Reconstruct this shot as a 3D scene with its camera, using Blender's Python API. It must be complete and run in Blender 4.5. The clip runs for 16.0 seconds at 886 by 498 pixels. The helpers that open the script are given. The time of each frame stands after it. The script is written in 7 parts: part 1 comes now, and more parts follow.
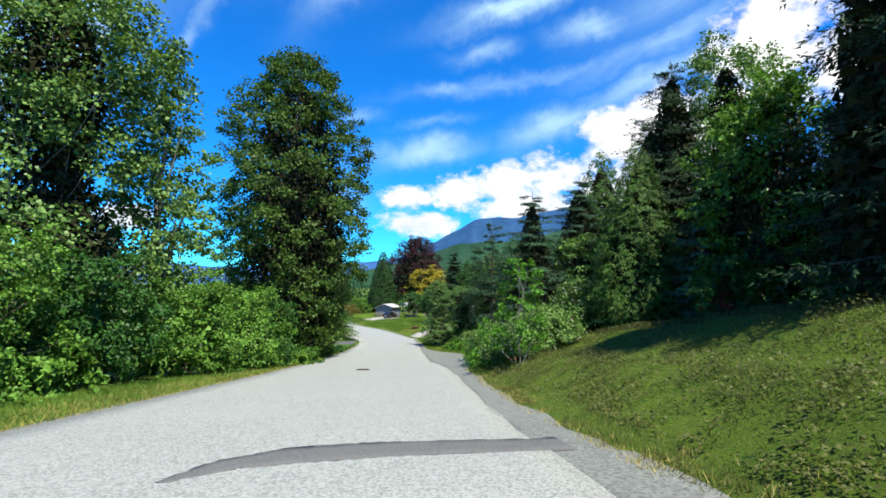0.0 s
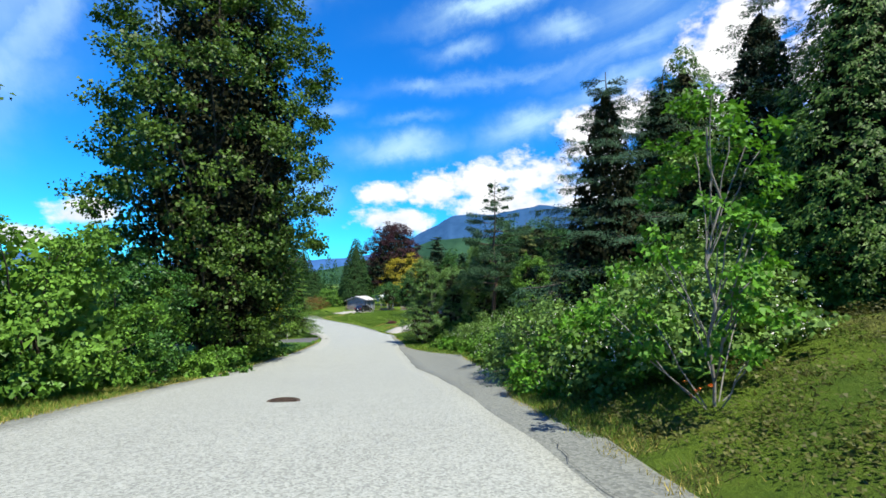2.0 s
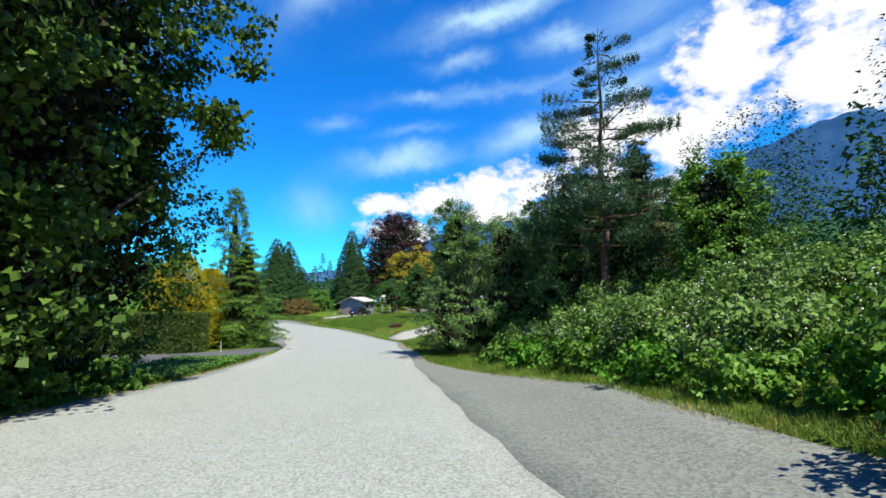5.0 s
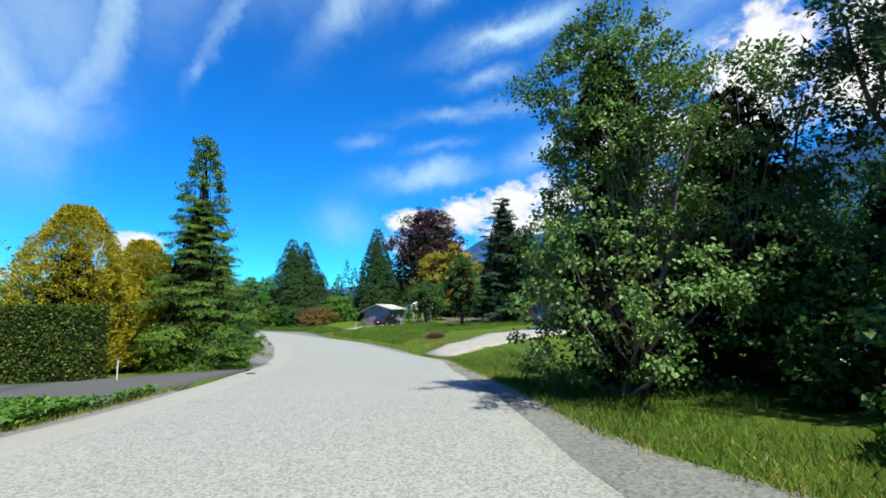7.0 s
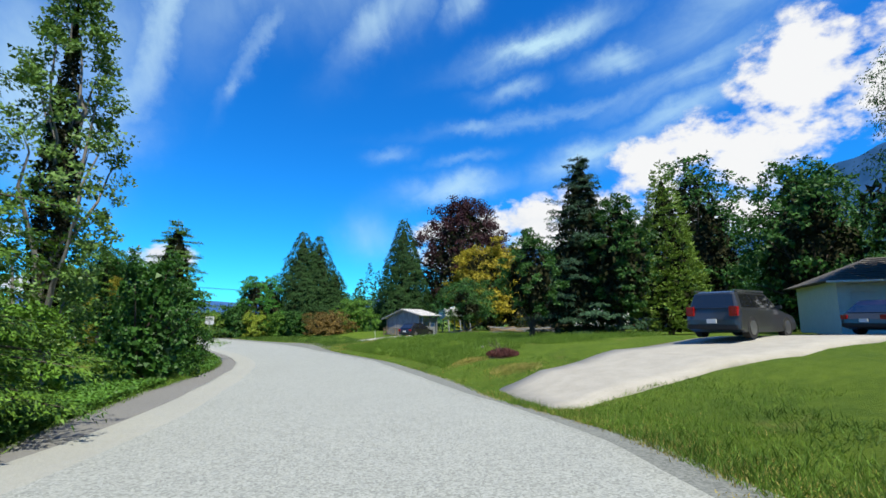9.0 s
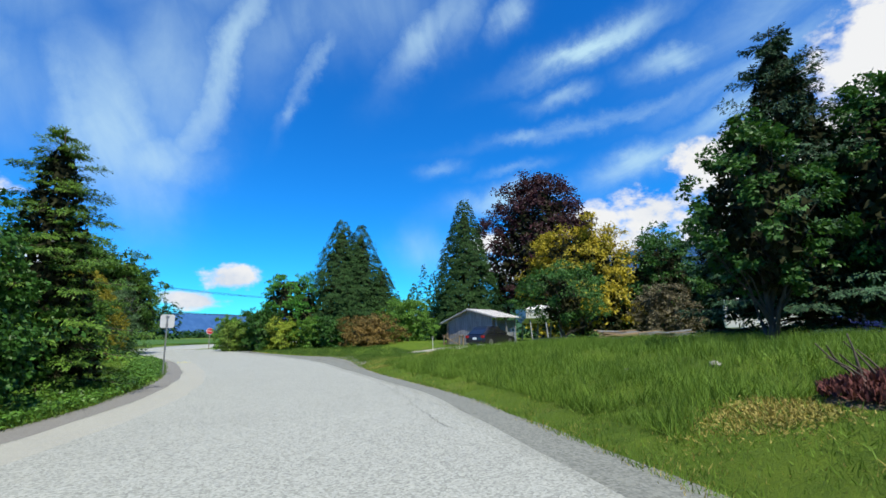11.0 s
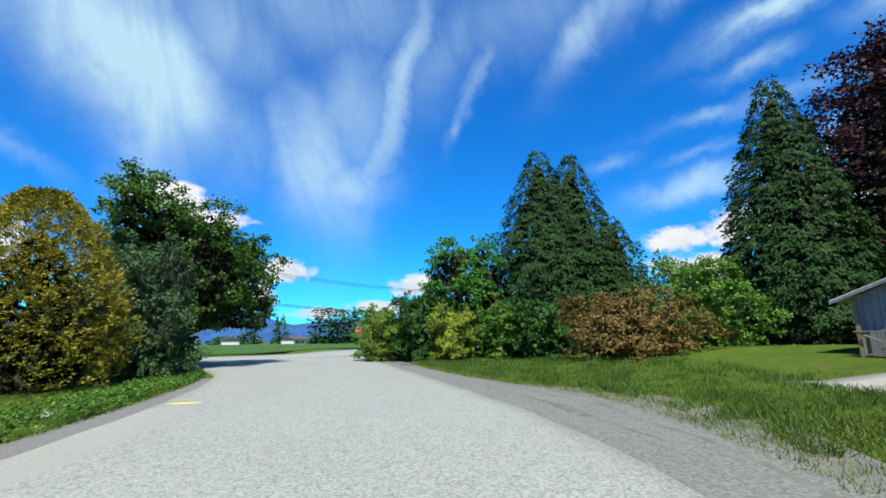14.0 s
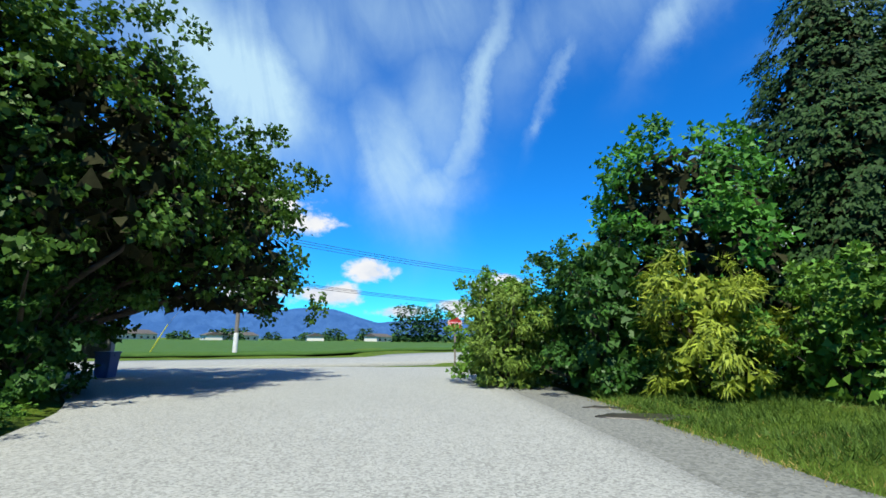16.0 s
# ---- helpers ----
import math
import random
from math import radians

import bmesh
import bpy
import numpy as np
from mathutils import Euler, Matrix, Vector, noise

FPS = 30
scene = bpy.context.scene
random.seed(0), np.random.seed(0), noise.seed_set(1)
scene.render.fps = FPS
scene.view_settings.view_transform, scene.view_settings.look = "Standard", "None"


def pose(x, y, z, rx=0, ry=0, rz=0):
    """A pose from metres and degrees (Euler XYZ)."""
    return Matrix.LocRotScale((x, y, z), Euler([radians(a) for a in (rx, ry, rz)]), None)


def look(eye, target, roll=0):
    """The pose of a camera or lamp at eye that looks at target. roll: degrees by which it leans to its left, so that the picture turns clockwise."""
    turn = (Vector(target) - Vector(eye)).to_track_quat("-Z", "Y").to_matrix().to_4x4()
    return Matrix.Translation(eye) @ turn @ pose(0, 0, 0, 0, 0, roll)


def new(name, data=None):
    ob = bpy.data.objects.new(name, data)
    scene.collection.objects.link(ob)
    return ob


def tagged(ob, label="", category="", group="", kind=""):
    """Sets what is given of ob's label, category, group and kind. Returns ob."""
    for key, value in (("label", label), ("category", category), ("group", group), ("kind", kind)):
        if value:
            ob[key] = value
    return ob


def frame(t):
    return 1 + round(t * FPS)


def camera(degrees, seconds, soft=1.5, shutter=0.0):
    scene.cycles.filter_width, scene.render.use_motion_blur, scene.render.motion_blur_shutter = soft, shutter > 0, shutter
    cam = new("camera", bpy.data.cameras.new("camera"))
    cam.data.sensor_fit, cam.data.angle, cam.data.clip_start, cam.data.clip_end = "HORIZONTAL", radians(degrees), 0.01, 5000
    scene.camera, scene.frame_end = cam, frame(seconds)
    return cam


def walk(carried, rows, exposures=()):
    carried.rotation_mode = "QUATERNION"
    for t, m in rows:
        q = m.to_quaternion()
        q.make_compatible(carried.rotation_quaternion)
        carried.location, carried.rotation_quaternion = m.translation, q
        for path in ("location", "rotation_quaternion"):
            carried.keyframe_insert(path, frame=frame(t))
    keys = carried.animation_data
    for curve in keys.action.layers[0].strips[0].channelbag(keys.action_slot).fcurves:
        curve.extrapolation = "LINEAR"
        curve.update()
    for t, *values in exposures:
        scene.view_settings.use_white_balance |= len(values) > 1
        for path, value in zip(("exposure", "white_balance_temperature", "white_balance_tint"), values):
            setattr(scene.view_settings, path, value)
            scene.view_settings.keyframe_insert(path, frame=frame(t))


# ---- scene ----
cam = camera(86.1, 16.0, soft=1.6)
# seconds, eye, yaw to the left, pitch up, roll
ROWS = [
    (0, 0.000, 0.000, 8.050, 0.00, 4.32, 0.55),
    (0.5, -0.244, 2.856, 7.696, -0.64, 4.13, 0.15),
    (1, -0.416, 5.775, 7.286, -1.66, 1.91, 0.12),
    (1.5, -0.661, 8.824, 6.940, -2.43, 4.28, -0.06),
    (2, -0.855, 11.974, 6.621, -2.92, 3.97, 0.67),
    (2.5, -0.953, 15.187, 6.257, -3.33, 4.07, 0.62),
    (3, -1.061, 18.509, 5.872, -3.80, 3.83, 0.39),
    (3.5, -1.228, 21.697, 5.520, -3.90, 3.89, 0.21),
    (4, -1.448, 24.773, 5.108, -3.69, 4.20, 0.09),
    (4.5, -1.714, 27.808, 4.640, -3.26, 4.68, -0.02),
    (5, -2.020, 30.903, 4.171, -2.67, 5.26, -0.13),
    (5.5, -2.357, 34.159, 3.759, -2.01, 5.88, -0.28),
    (6, -2.721, 37.676, 3.461, -1.33, 6.48, -0.62),
    (6.5, -3.092, 41.187, 3.176, -0.38, 6.72, -0.58),
    (7, -3.484, 44.548, 2.895, 0.70, 7.06, -0.48),
    (7.5, -3.991, 47.982, 2.723, 1.69, 7.38, -0.26),
    (8, -4.557, 51.599, 2.536, 2.76, 7.70, 0.06),
    (8.5, -5.105, 55.262, 2.394, 3.38, 8.10, 0.05),
    (9, -5.668, 58.921, 2.233, 3.86, 8.54, 0.01),
    (9.5, -6.279, 62.538, 2.024, 4.49, 9.00, -0.02),
    (10, -6.973, 66.083, 1.788, 5.57, 9.42, -0.07),
    (10.5, -7.781, 69.541, 1.608, 7.41, 9.78, -0.16),
    (11, -8.737, 72.896, 1.564, 10.28, 10.04, -0.77),
    (11.5, -9.882, 76.303, 1.510, 13.44, 10.28, -1.26),
    (12, -11.255, 79.663, 1.454, 16.66, 10.63, -1.45),
    (12.5, -12.823, 82.947, 1.422, 20.03, 10.70, -1.41),
    (13, -14.687, 86.186, 1.387, 23.57, 10.75, -1.29),
    (13.5, -16.774, 89.412, 1.326, 27.31, 10.73, -1.02),
    (14, -19.078, 92.625, 1.292, 31.09, 10.87, -0.76),
    (14.5, -21.554, 95.634, 1.258, 34.64, 10.96, -0.34),
    (15, -24.335, 98.512, 1.308, 37.77, 10.91, 0.12),
    (15.5, -27.244, 101.598, 1.335, 39.76, 10.92, 0.25),
    (16, -30.279, 104.471, 1.352, 40.98, 10.88, 0.59),
]


def aim(yaw, pitch):
    a, b = radians(yaw), radians(pitch)
    return Vector((-math.sin(a) * math.cos(b), math.cos(a) * math.cos(b), math.sin(b)))


walk(cam, [(t, look(Vector((x, y, z)), Vector((x, y, z)) + aim(yaw, pitch), roll)) for t, x, y, z, yaw, pitch, roll in ROWS],
     exposures=[(0.0, 1.04), (3.0, 1.02), (5.5, 0.92), (8.0, 0.80), (11.0, 0.70), (16.0, 0.78)])

# ---- sky, clouds and sun ----
SUN_WAY = Vector((0.31, -0.43, 1.0)).normalized()  # towards the sun: near noon, over the right shoulder
world = bpy.data.worlds.new("sky")
world.use_nodes = True
scene.world = world


class Val:
    """A value in a node tree; arithmetic on it adds math nodes."""

    def __init__(self, tree, socket):
        self.tree, self.socket = tree, socket

    def op(self, kind, other=None, third=None):
        n = self.tree.nodes.new("ShaderNodeMath")
        n.operation = kind
        self.tree.links.new(self.socket, n.inputs[0])
        for i, v in ((1, other), (2, third)):
            if isinstance(v, Val):
                self.tree.links.new(v.socket, n.inputs[i])
            elif v is not None:
                n.inputs[i].default_value = v
        return Val(self.tree, n.outputs[0])

    def __add__(self, o):
        return self.op("ADD", o)

    def __sub__(self, o):
        return self.op("SUBTRACT", o)

    def __mul__(self, o):
        return self.op("MULTIPLY", o)

    def __truediv__(self, o):
        return self.op("DIVIDE", o)

    def step(self, low, high):
        """A soft step from 0 at low to 1 at high."""
        n = self.tree.nodes.new("ShaderNodeMapRange")
        n.interpolation_type = "SMOOTHSTEP"
        n.inputs["From Min"].default_value, n.inputs["From Max"].default_value = low, high
        self.tree.links.new(self.socket, n.inputs["Value"])
        return Val(self.tree, n.outputs["Result"])


def node(tree, kind, **values):
    n = tree.nodes.new(kind)
    for key, v in values.items():
        n.inputs[key.replace("_", " ")].default_value = v
    return n


def build_sky():
    tree = world.node_tree
    tree.nodes.clear()
    links = tree.links
    coord = tree.nodes.new("ShaderNodeTexCoord")
    sep = tree.nodes.new("ShaderNodeSeparateXYZ")
    links.new(coord.outputs["Generated"], sep.inputs[0])
    x, y, z = (Val(tree, o) for o in sep.outputs)
    az = x.op("ARCTAN2", y) * (180 / math.pi)     # degrees, to the right of +y
    el = z.op("ARCSINE") * (180 / math.pi)

    def noise_at(scale, detail, sx, sy, rough=0.6, turn=0.0, lift=0.0, curl=0.0):
        """Noise over azimuth and elevation, stretched by sx and sy and turned."""
        c, s = math.cos(radians(turn)), math.sin(radians(turn))
        comb = tree.nodes.new("ShaderNodeCombineXYZ")
        u, v = (az * c + el * s) * sx, (el * c - az * s) * sy
        links.new(u.socket, comb.inputs[0])
        links.new(v.socket, comb.inputs[1])
        comb.inputs[2].default_value = lift
        n = node(tree, "ShaderNodeTexNoise", Scale=scale, Detail=detail, Roughness=rough, Distortion=curl)
        links.new(comb.outputs[0], n.inputs["Vector"])
        return Val(tree, n.outputs["Fac"])

    def blob(a, e, wa, we, turn=0.0):
        c, s = math.cos(radians(turn)), math.sin(radians(turn))
        da, de = az - a, el - e
        u, v = (da * c + de * s) * (1 / wa), (de * c - da * s) * (1 / we)
        r = u * u + v * v
        return (r * -1.0).op("EXPONENT")

    puffs = noise_at(0.16, 7, 1.0, 1.5, 0.58)
    fine = noise_at(0.6, 5, 1.0, 1.4, 0.6, 0, 3.0)
    streak = noise_at(0.16, 5, 0.35, 0.9, 0.55, -72, 7.0, 0.6)      # fibres that fall steeply
    veil = noise_at(0.2, 6, 0.4, 1.4, 0.6, 16, 11.0, 0.7)          # fibres that lie nearly level

    # heaps: azimuth, elevation, half width, half height
    heaps = [(1.5, 10.8, 4.6, 2.4), (6.6, 12.0, 5.5, 2.6), (-3.8, 10.4, 3.6, 1.6), (14.5, 13.2, 5.0, 3.0), (11.0, 9.0, 9.0, 3.2), (-3.0, 7.2, 6.0, 2.0), (20.0, 16.5, 4.5, 3.2), (26.0, 18.6, 5.0, 3.0), (31.0, 17.0, 7.0, 5.0),
             (36.0, 24.0, 6.5, 4.6), (44.0, 21.0, 7.5, 7.0), (54.0, 18.0, 10.0, 9.0), (75.0, 14.0, 14.0, 7.0), (24.0, 9.0, 14.0, 5.0),
             (-34.6, 6.2, 3.2, 1.6), (-38.5, 3.8, 4.0, 1.0), (-61.0, 15.6, 4.6, 1.9), (-57.5, 13.4, 4.6, 1.4), (-49.6, 8.1, 3.0, 1.5), (-54.5, 5.2, 4.5, 1.4), (-62.7, 5.4, 5.0, 2.2),
             (-45.0, 3.2, 4.5, 0.8), (-80.0, 9.0, 9.0, 4.0)]
    heap = None
    for row in heaps:
        b = blob(*row)
        heap = b if heap is None else heap.op("MAXIMUM", b)
    heap_mask = (heap * 0.9 + ((puffs - 0.5) * 1.9 + (fine - 0.5) * 0.8) * heap.step(0.03, 0.35)).step(0.26, 0.72)
    # veils that fall like brush strokes: azimuth, elevation, half length, half width, turn, thickness
    falls = [(-47.0, 20.8, 7.6, 4.4, -66, 0.95), (-36.9, 27.8, 13.5, 2.0, 69, 0.85), (-42.4, 27.0, 8.5, 5.6, 88, 0.55), (-42.5, 18.4, 4.6, 2.6, 4, 0.85), (-67.5, 28.5, 11.0, 5.4, -34, 1.6), (-65.0, 26.0, 10.0, 3.8, -77, 1.3),
             (-58.0, 33.0, 8.0, 6.0, 0, 0.55), (-78.0, 38.0, 14.0, 9.0, 0, 0.7), (-48.0, 37.0, 14.0, 5.0, 0, 0.55), (-20.7, 37.0, 10.0, 4.4, 0, 0.42), (-30.5, 33.0, 7.0, 3.4, 60, 0.38), (-11.7, 34.6, 6.4, 1.9, 47, 0.72),
             (-8.0, 36.5, 5.0, 2.4, 40, 0.5), (-26.8, 29.8, 6.4, 1.0, 62, 0.42), (-28.8, 25.4, 1.6, 0.7, 60, 0.5), (-0.7, 36.2, 2.8, 1.5, 23, 0.75), (-76.0, 18.1, 5.0, 0.9, -27, 0.4), (-12.8, 9.8, 3.0, 2.6, 10, 0.42), (-55.0, 22.0, 5.0, 6.0, 80, 0.35)]
    shift_a, shift_e = (noise_at(0.12, 7, 1.0, 1.0, 0.68, 0, 21.0) - 0.5) * 6.5, (noise_at(0.12, 7, 1.0, 1.0, 0.68, 0, 31.0) - 0.5) * 5.0
    ragged_a, ragged_e = az + shift_a, el + shift_e

    def strokes(rows):
        total = None
        for a, e, wa, we, turn, thick in rows:
            c, s = math.cos(radians(turn)), math.sin(radians(turn))
            da, de = ragged_a - a, ragged_e - e
            u, v = (da * c + de * s) * (1 / wa), (de * c - da * s) * (1 / we)
            b = ((u * u + v * v) * -1.0).op("EXPONENT") * thick
            total = b if total is None else total.op("MAXIMUM", b)
        return total

    fall_mask = (strokes(falls) * (streak.step(0.22, 0.78) * 0.62 + 0.42)).op("MINIMUM", 0.92)
    bands = [(8.6, 31.2, 8.2, 1.3, 12, 1.0), (4.4, 26.7, 3.2, 0.9, 8, 0.7), (8.4, 23.4, 11.6, 0.8, 6, 0.42), (17.5, 28.3, 4.0, 1.3, 4, 0.65), (0.1, 22.6, 3.6, 0.7, 8, 0.42), (-2.2, 15.8, 5.6, 1.3, 9, 0.72), (14.6, 19.0, 6.0, 1.6, 17, 0.72),
             (-10.0, 19.5, 2.4, 0.9, 10, 0.35), (26.0, 26.0, 9.0, 1.4, 14, 0.55), (24.0, 22.5, 8.0, 1.3, 16, 0.6), (32.0, 32.0, 12.0, 3.0, 16, 0.5), (-1.0, 19.0, 4.0, 0.6, 10, 0.3)]
    band_mask = (strokes(bands) * (veil.step(0.25, 0.75) * 0.65 + 0.48)).op("MINIMUM", 0.92)

    sky = tree.nodes.new("ShaderNodeTexSky")
    sky.sky_type, sky.sun_disc = "NISHITA", False
    sky.sun_elevation, sky.sun_rotation = math.asin(SUN_WAY.z), math.atan2(SUN_WAY.x, SUN_WAY.y)
    sky.air_density, sky.dust_density, sky.ozone_density = 1.0, 0.0, 3.0
    hue = node(tree, "ShaderNodeHueSaturation", Saturation=SKY_SAT, Value=SKY_VALUE, Hue=SKY_HUE)
    links.new(sky.outputs[0], hue.inputs["Color"])

    def mix(color_in, rgb, factor):
        m = tree.nodes.new("ShaderNodeMix")
        m.data_type = "RGBA"
        links.new(factor.socket, m.inputs[0])
        links.new(color_in, m.inputs[6])
        if isinstance(rgb, tuple):
            m.inputs[7].default_value = (*rgb, 1)
        else:
            links.new(rgb, m.inputs[7])
        return m.outputs[2]

    shade = (el * 0.02 + puffs * 0.9 + fine * 0.3).step(0.45, 0.95)
    low = node(tree, "ShaderNodeMix")
    low.data_type = "RGBA"
    links.new(shade.socket, low.inputs[0])
    low.inputs[6].default_value = (CLOUD * 0.62, CLOUD * 0.72, CLOUD * 0.88, 1)
    low.inputs[7].default_value = (CLOUD * 0.98, CLOUD * 0.99, CLOUD, 1)
    tint = node(tree, "ShaderNodeMix")
    tint.data_type, tint.blend_type = "RGBA", "MULTIPLY"
    tint.inputs[0].default_value = 1.0
    links.new(hue.outputs[0], tint.inputs[6])
    tint.inputs[7].default_value = (*SKY_TINT, 1)
    c = mix(tint.outputs[2], (CLOUD * 0.60, CLOUD * 0.87, CLOUD * 1.03), fall_mask)
    c = mix(c, (CLOUD * 0.60, CLOUD * 0.89, CLOUD * 1.04), band_mask)
    c = mix(c, low.outputs[2], heap_mask)
    back = node(tree, "ShaderNodeBackground", Strength=SKY_STRENGTH)
    links.new(c, back.inputs["Color"])
    out = tree.nodes.new("ShaderNodeOutputWorld")
    links.new(back.outputs[0], out.inputs["Surface"])


SKY_SAT, SKY_VALUE, SKY_HUE, SKY_STRENGTH, CLOUD = 1.25, 1.0, 0.5, 0.057, 9.8
SKY_TINT = (0.20, 1.34, 2.16)
build_sky()
sun_data = bpy.data.lights.new("sun", "SUN")
sun_data.energy, sun_data.angle, sun_data.color = 5.0, radians(0.53), (1.0, 0.96, 0.80)
sun = new("sun", sun_data)
sun.matrix_world = look(SUN_WAY * 200, (0, 0, 0))

# ---- materials ----


def shader(name):
    m = bpy.data.materials.new(name)
    m.use_nodes = True
    tree = m.node_tree
    return m, tree, tree.nodes["Principled BSDF"]


def ramp(tree, factor, *stops):
    n = tree.nodes.new("ShaderNodeValToRGB")
    while len(n.color_ramp.elements) < len(stops):
        n.color_ramp.elements.new(0.5)
    for e, (at, rgb) in zip(n.color_ramp.elements, stops):
        e.position, e.color = at, (*rgb, 1)
    tree.links.new(factor, n.inputs[0])
    return n.outputs[0]


def noise_of(tree, scale, detail=4, rough=0.55, stretch=None, lift=0.0):
    coord = tree.nodes.new("ShaderNodeNewGeometry")
    place = coord.outputs["Position"]
    if stretch or lift:
        m = node(tree, "ShaderNodeMapping", Scale=stretch or (1, 1, 1), Location=(lift, lift, lift))
        tree.links.new(place, m.inputs[0])
        place = m.outputs[0]
    n = node(tree, "ShaderNodeTexNoise", Scale=scale, Detail=detail, Roughness=rough)
    tree.links.new(place, n.inputs["Vector"])
    return n.outputs["Fac"]


def blend(tree, a, b, factor, kind="MIX"):
    m = tree.nodes.new("ShaderNodeMix")
    m.data_type, m.blend_type = "RGBA", kind
    for v, key in ((a, 6), (b, 7)):
        if isinstance(v, tuple):
            m.inputs[key].default_value = (*v, 1)
        else:
            tree.links.new(v, m.inputs[key])
    if isinstance(factor, float):
        m.inputs[0].default_value = factor
    else:
        tree.links.new(factor, m.inputs[0])
    return m.outputs[2]


def bump(tree, bsdf, height, strength, distance):
    b = node(tree, "ShaderNodeBump", Strength=strength, Distance=distance)
    tree.links.new(height, b.inputs["Height"])
    tree.links.new(b.outputs[0], bsdf.inputs["Normal"])


def leaf_mat(name, dark, light, tint=None, glow=0.24, rough=0.45):
    """Leaves: colour from leaf to leaf and from bough to bough, with light that shines through."""
    if dark[1] > dark[0] * 1.3:
        dark, light = (dark[0] * 0.78, *dark[1:]), (light[0] * 0.78, *light[1:])
    dark, light = tuple(v * 0.62 for v in dark), tuple(v * 0.88 for v in light)
    tint = tuple(v * 0.75 for v in tint) if tint else None
    m, tree, bsdf = shader(name)
    geo = tree.nodes.new("ShaderNodeNewGeometry")
    own = ramp(tree, geo.outputs["Random Per Island"], (0.0, dark), (0.55, tuple((a + b) / 2 for a, b in zip(dark, light))), (1.0, light))
    big = ramp(tree, noise_of(tree, 0.7, 3), (0.35, tint or dark), (0.65, light))
    color = blend(tree, own, big, 0.35)
    tree.links.new(color, bsdf.inputs["Base Color"])
    bsdf.inputs["Roughness"].default_value = rough + 0.1
    bsdf.inputs["Specular IOR Level"].default_value = 0.18
    clear = tree.nodes.new("ShaderNodeBsdfTranslucent")
    bright = blend(tree, color, (1.0, 1.0, 0.35), 0.5, "MULTIPLY")
    tree.links.new(bright, clear.inputs["Color"])
    both = tree.nodes.new("ShaderNodeMixShader")
    both.inputs[0].default_value = glow
    tree.links.new(bsdf.outputs[0], both.inputs[1])
    tree.links.new(clear.outputs[0], both.inputs[2])
    tree.links.new(both.outputs[0], tree.nodes["Material Output"].inputs["Surface"])
    return m


def plain_mat(name, a, b, scale=6.0, rough=0.6, metal=0.0, relief=0.0, stretch=None, coat=0.0, spec=0.5):
    """A surface whose colour wanders from a to b in patches and in grain."""
    m, tree, bsdf = shader(name)
    k = 0.85 if max(b) > 0.66 else 0.68
    a, b = tuple(v * k for v in a), tuple(v * k for v in b)
    wide, grain = noise_of(tree, scale, 5, 0.6, stretch), noise_of(tree, scale * 9, 3, 0.6, stretch, 4.0)
    color = blend(tree, ramp(tree, wide, (0.3, a), (0.7, b)), ramp(tree, grain, (0.3, a), (0.7, b)), 0.35)
    tree.links.new(color, bsdf.inputs["Base Color"])
    bsdf.inputs["Roughness"].default_value, bsdf.inputs["Metallic"].default_value = rough, metal
    bsdf.inputs["Coat Weight"].default_value, bsdf.inputs["Specular IOR Level"].default_value = coat, spec
    if relief:
        bump(tree, bsdf, grain, 0.6, relief)
    return m


def asphalt_mat(name, dark, light, stone=70.0):
    """Chip-sealed road: pale stones in a darker binder, wheel-worn bands, stains."""
    m, tree, bsdf = shader(name)
    dark, light = tuple(v * 0.52 for v in dark), tuple(v * 0.64 for v in light)
    geo = tree.nodes.new("ShaderNodeNewGeometry")
    vor = node(tree, "ShaderNodeTexVoronoi", Scale=stone)
    tree.links.new(geo.outputs["Position"], vor.inputs["Vector"])
    chip = ramp(tree, vor.outputs["Color"], (0.15, dark), (0.75, light))
    soil = ramp(tree, noise_of(tree, 0.45, 6, 0.65), (0.3, tuple(v * 0.80 for v in light)), (0.7, tuple(v * 1.06 for v in light)))
    mid = ramp(tree, noise_of(tree, 4.0, 5, 0.7), (0.25, tuple(v * 0.8 for v in light)), (0.6, light))
    color = blend(tree, blend(tree, soil, mid, 0.5), chip, 0.55)
    tree.links.new(color, bsdf.inputs["Base Color"])
    bsdf.inputs["Roughness"].default_value = 0.85
    bsdf.inputs["Specular IOR Level"].default_value = 0.3
    bump(tree, bsdf, vor.outputs["Distance"], 0.7, 0.006)
    return m


def ground_mat():
    """Turf: greens, straw and bare soil in patches."""
    m, tree, bsdf = shader("turf")
    a = ramp(tree, noise_of(tree, 0.35, 6, 0.62), (0.35, (0.040, 0.088, 0.006)), (0.65, (0.085, 0.142, 0.009)))
    b = ramp(tree, noise_of(tree, 3.0, 6, 0.7), (0.3, (0.034, 0.066, 0.006)), (0.7, (0.115, 0.160, 0.018)))
    straw = ramp(tree, noise_of(tree, 0.42, 6, 0.66, None, 9.0), (0.60, (0, 0, 0)), (0.74, (0.85, 0.85, 0.85)))
    color = blend(tree, blend(tree, a, b, 0.5), (0.155, 0.130, 0.045), straw)
    tree.links.new(color, bsdf.inputs["Base Color"])
    bsdf.inputs["Roughness"].default_value = 0.9
    bsdf.inputs["Specular IOR Level"].default_value = 0.15
    bump(tree, bsdf, noise_of(tree, 14.0, 6, 0.75), 1.0, 0.08)
    return m


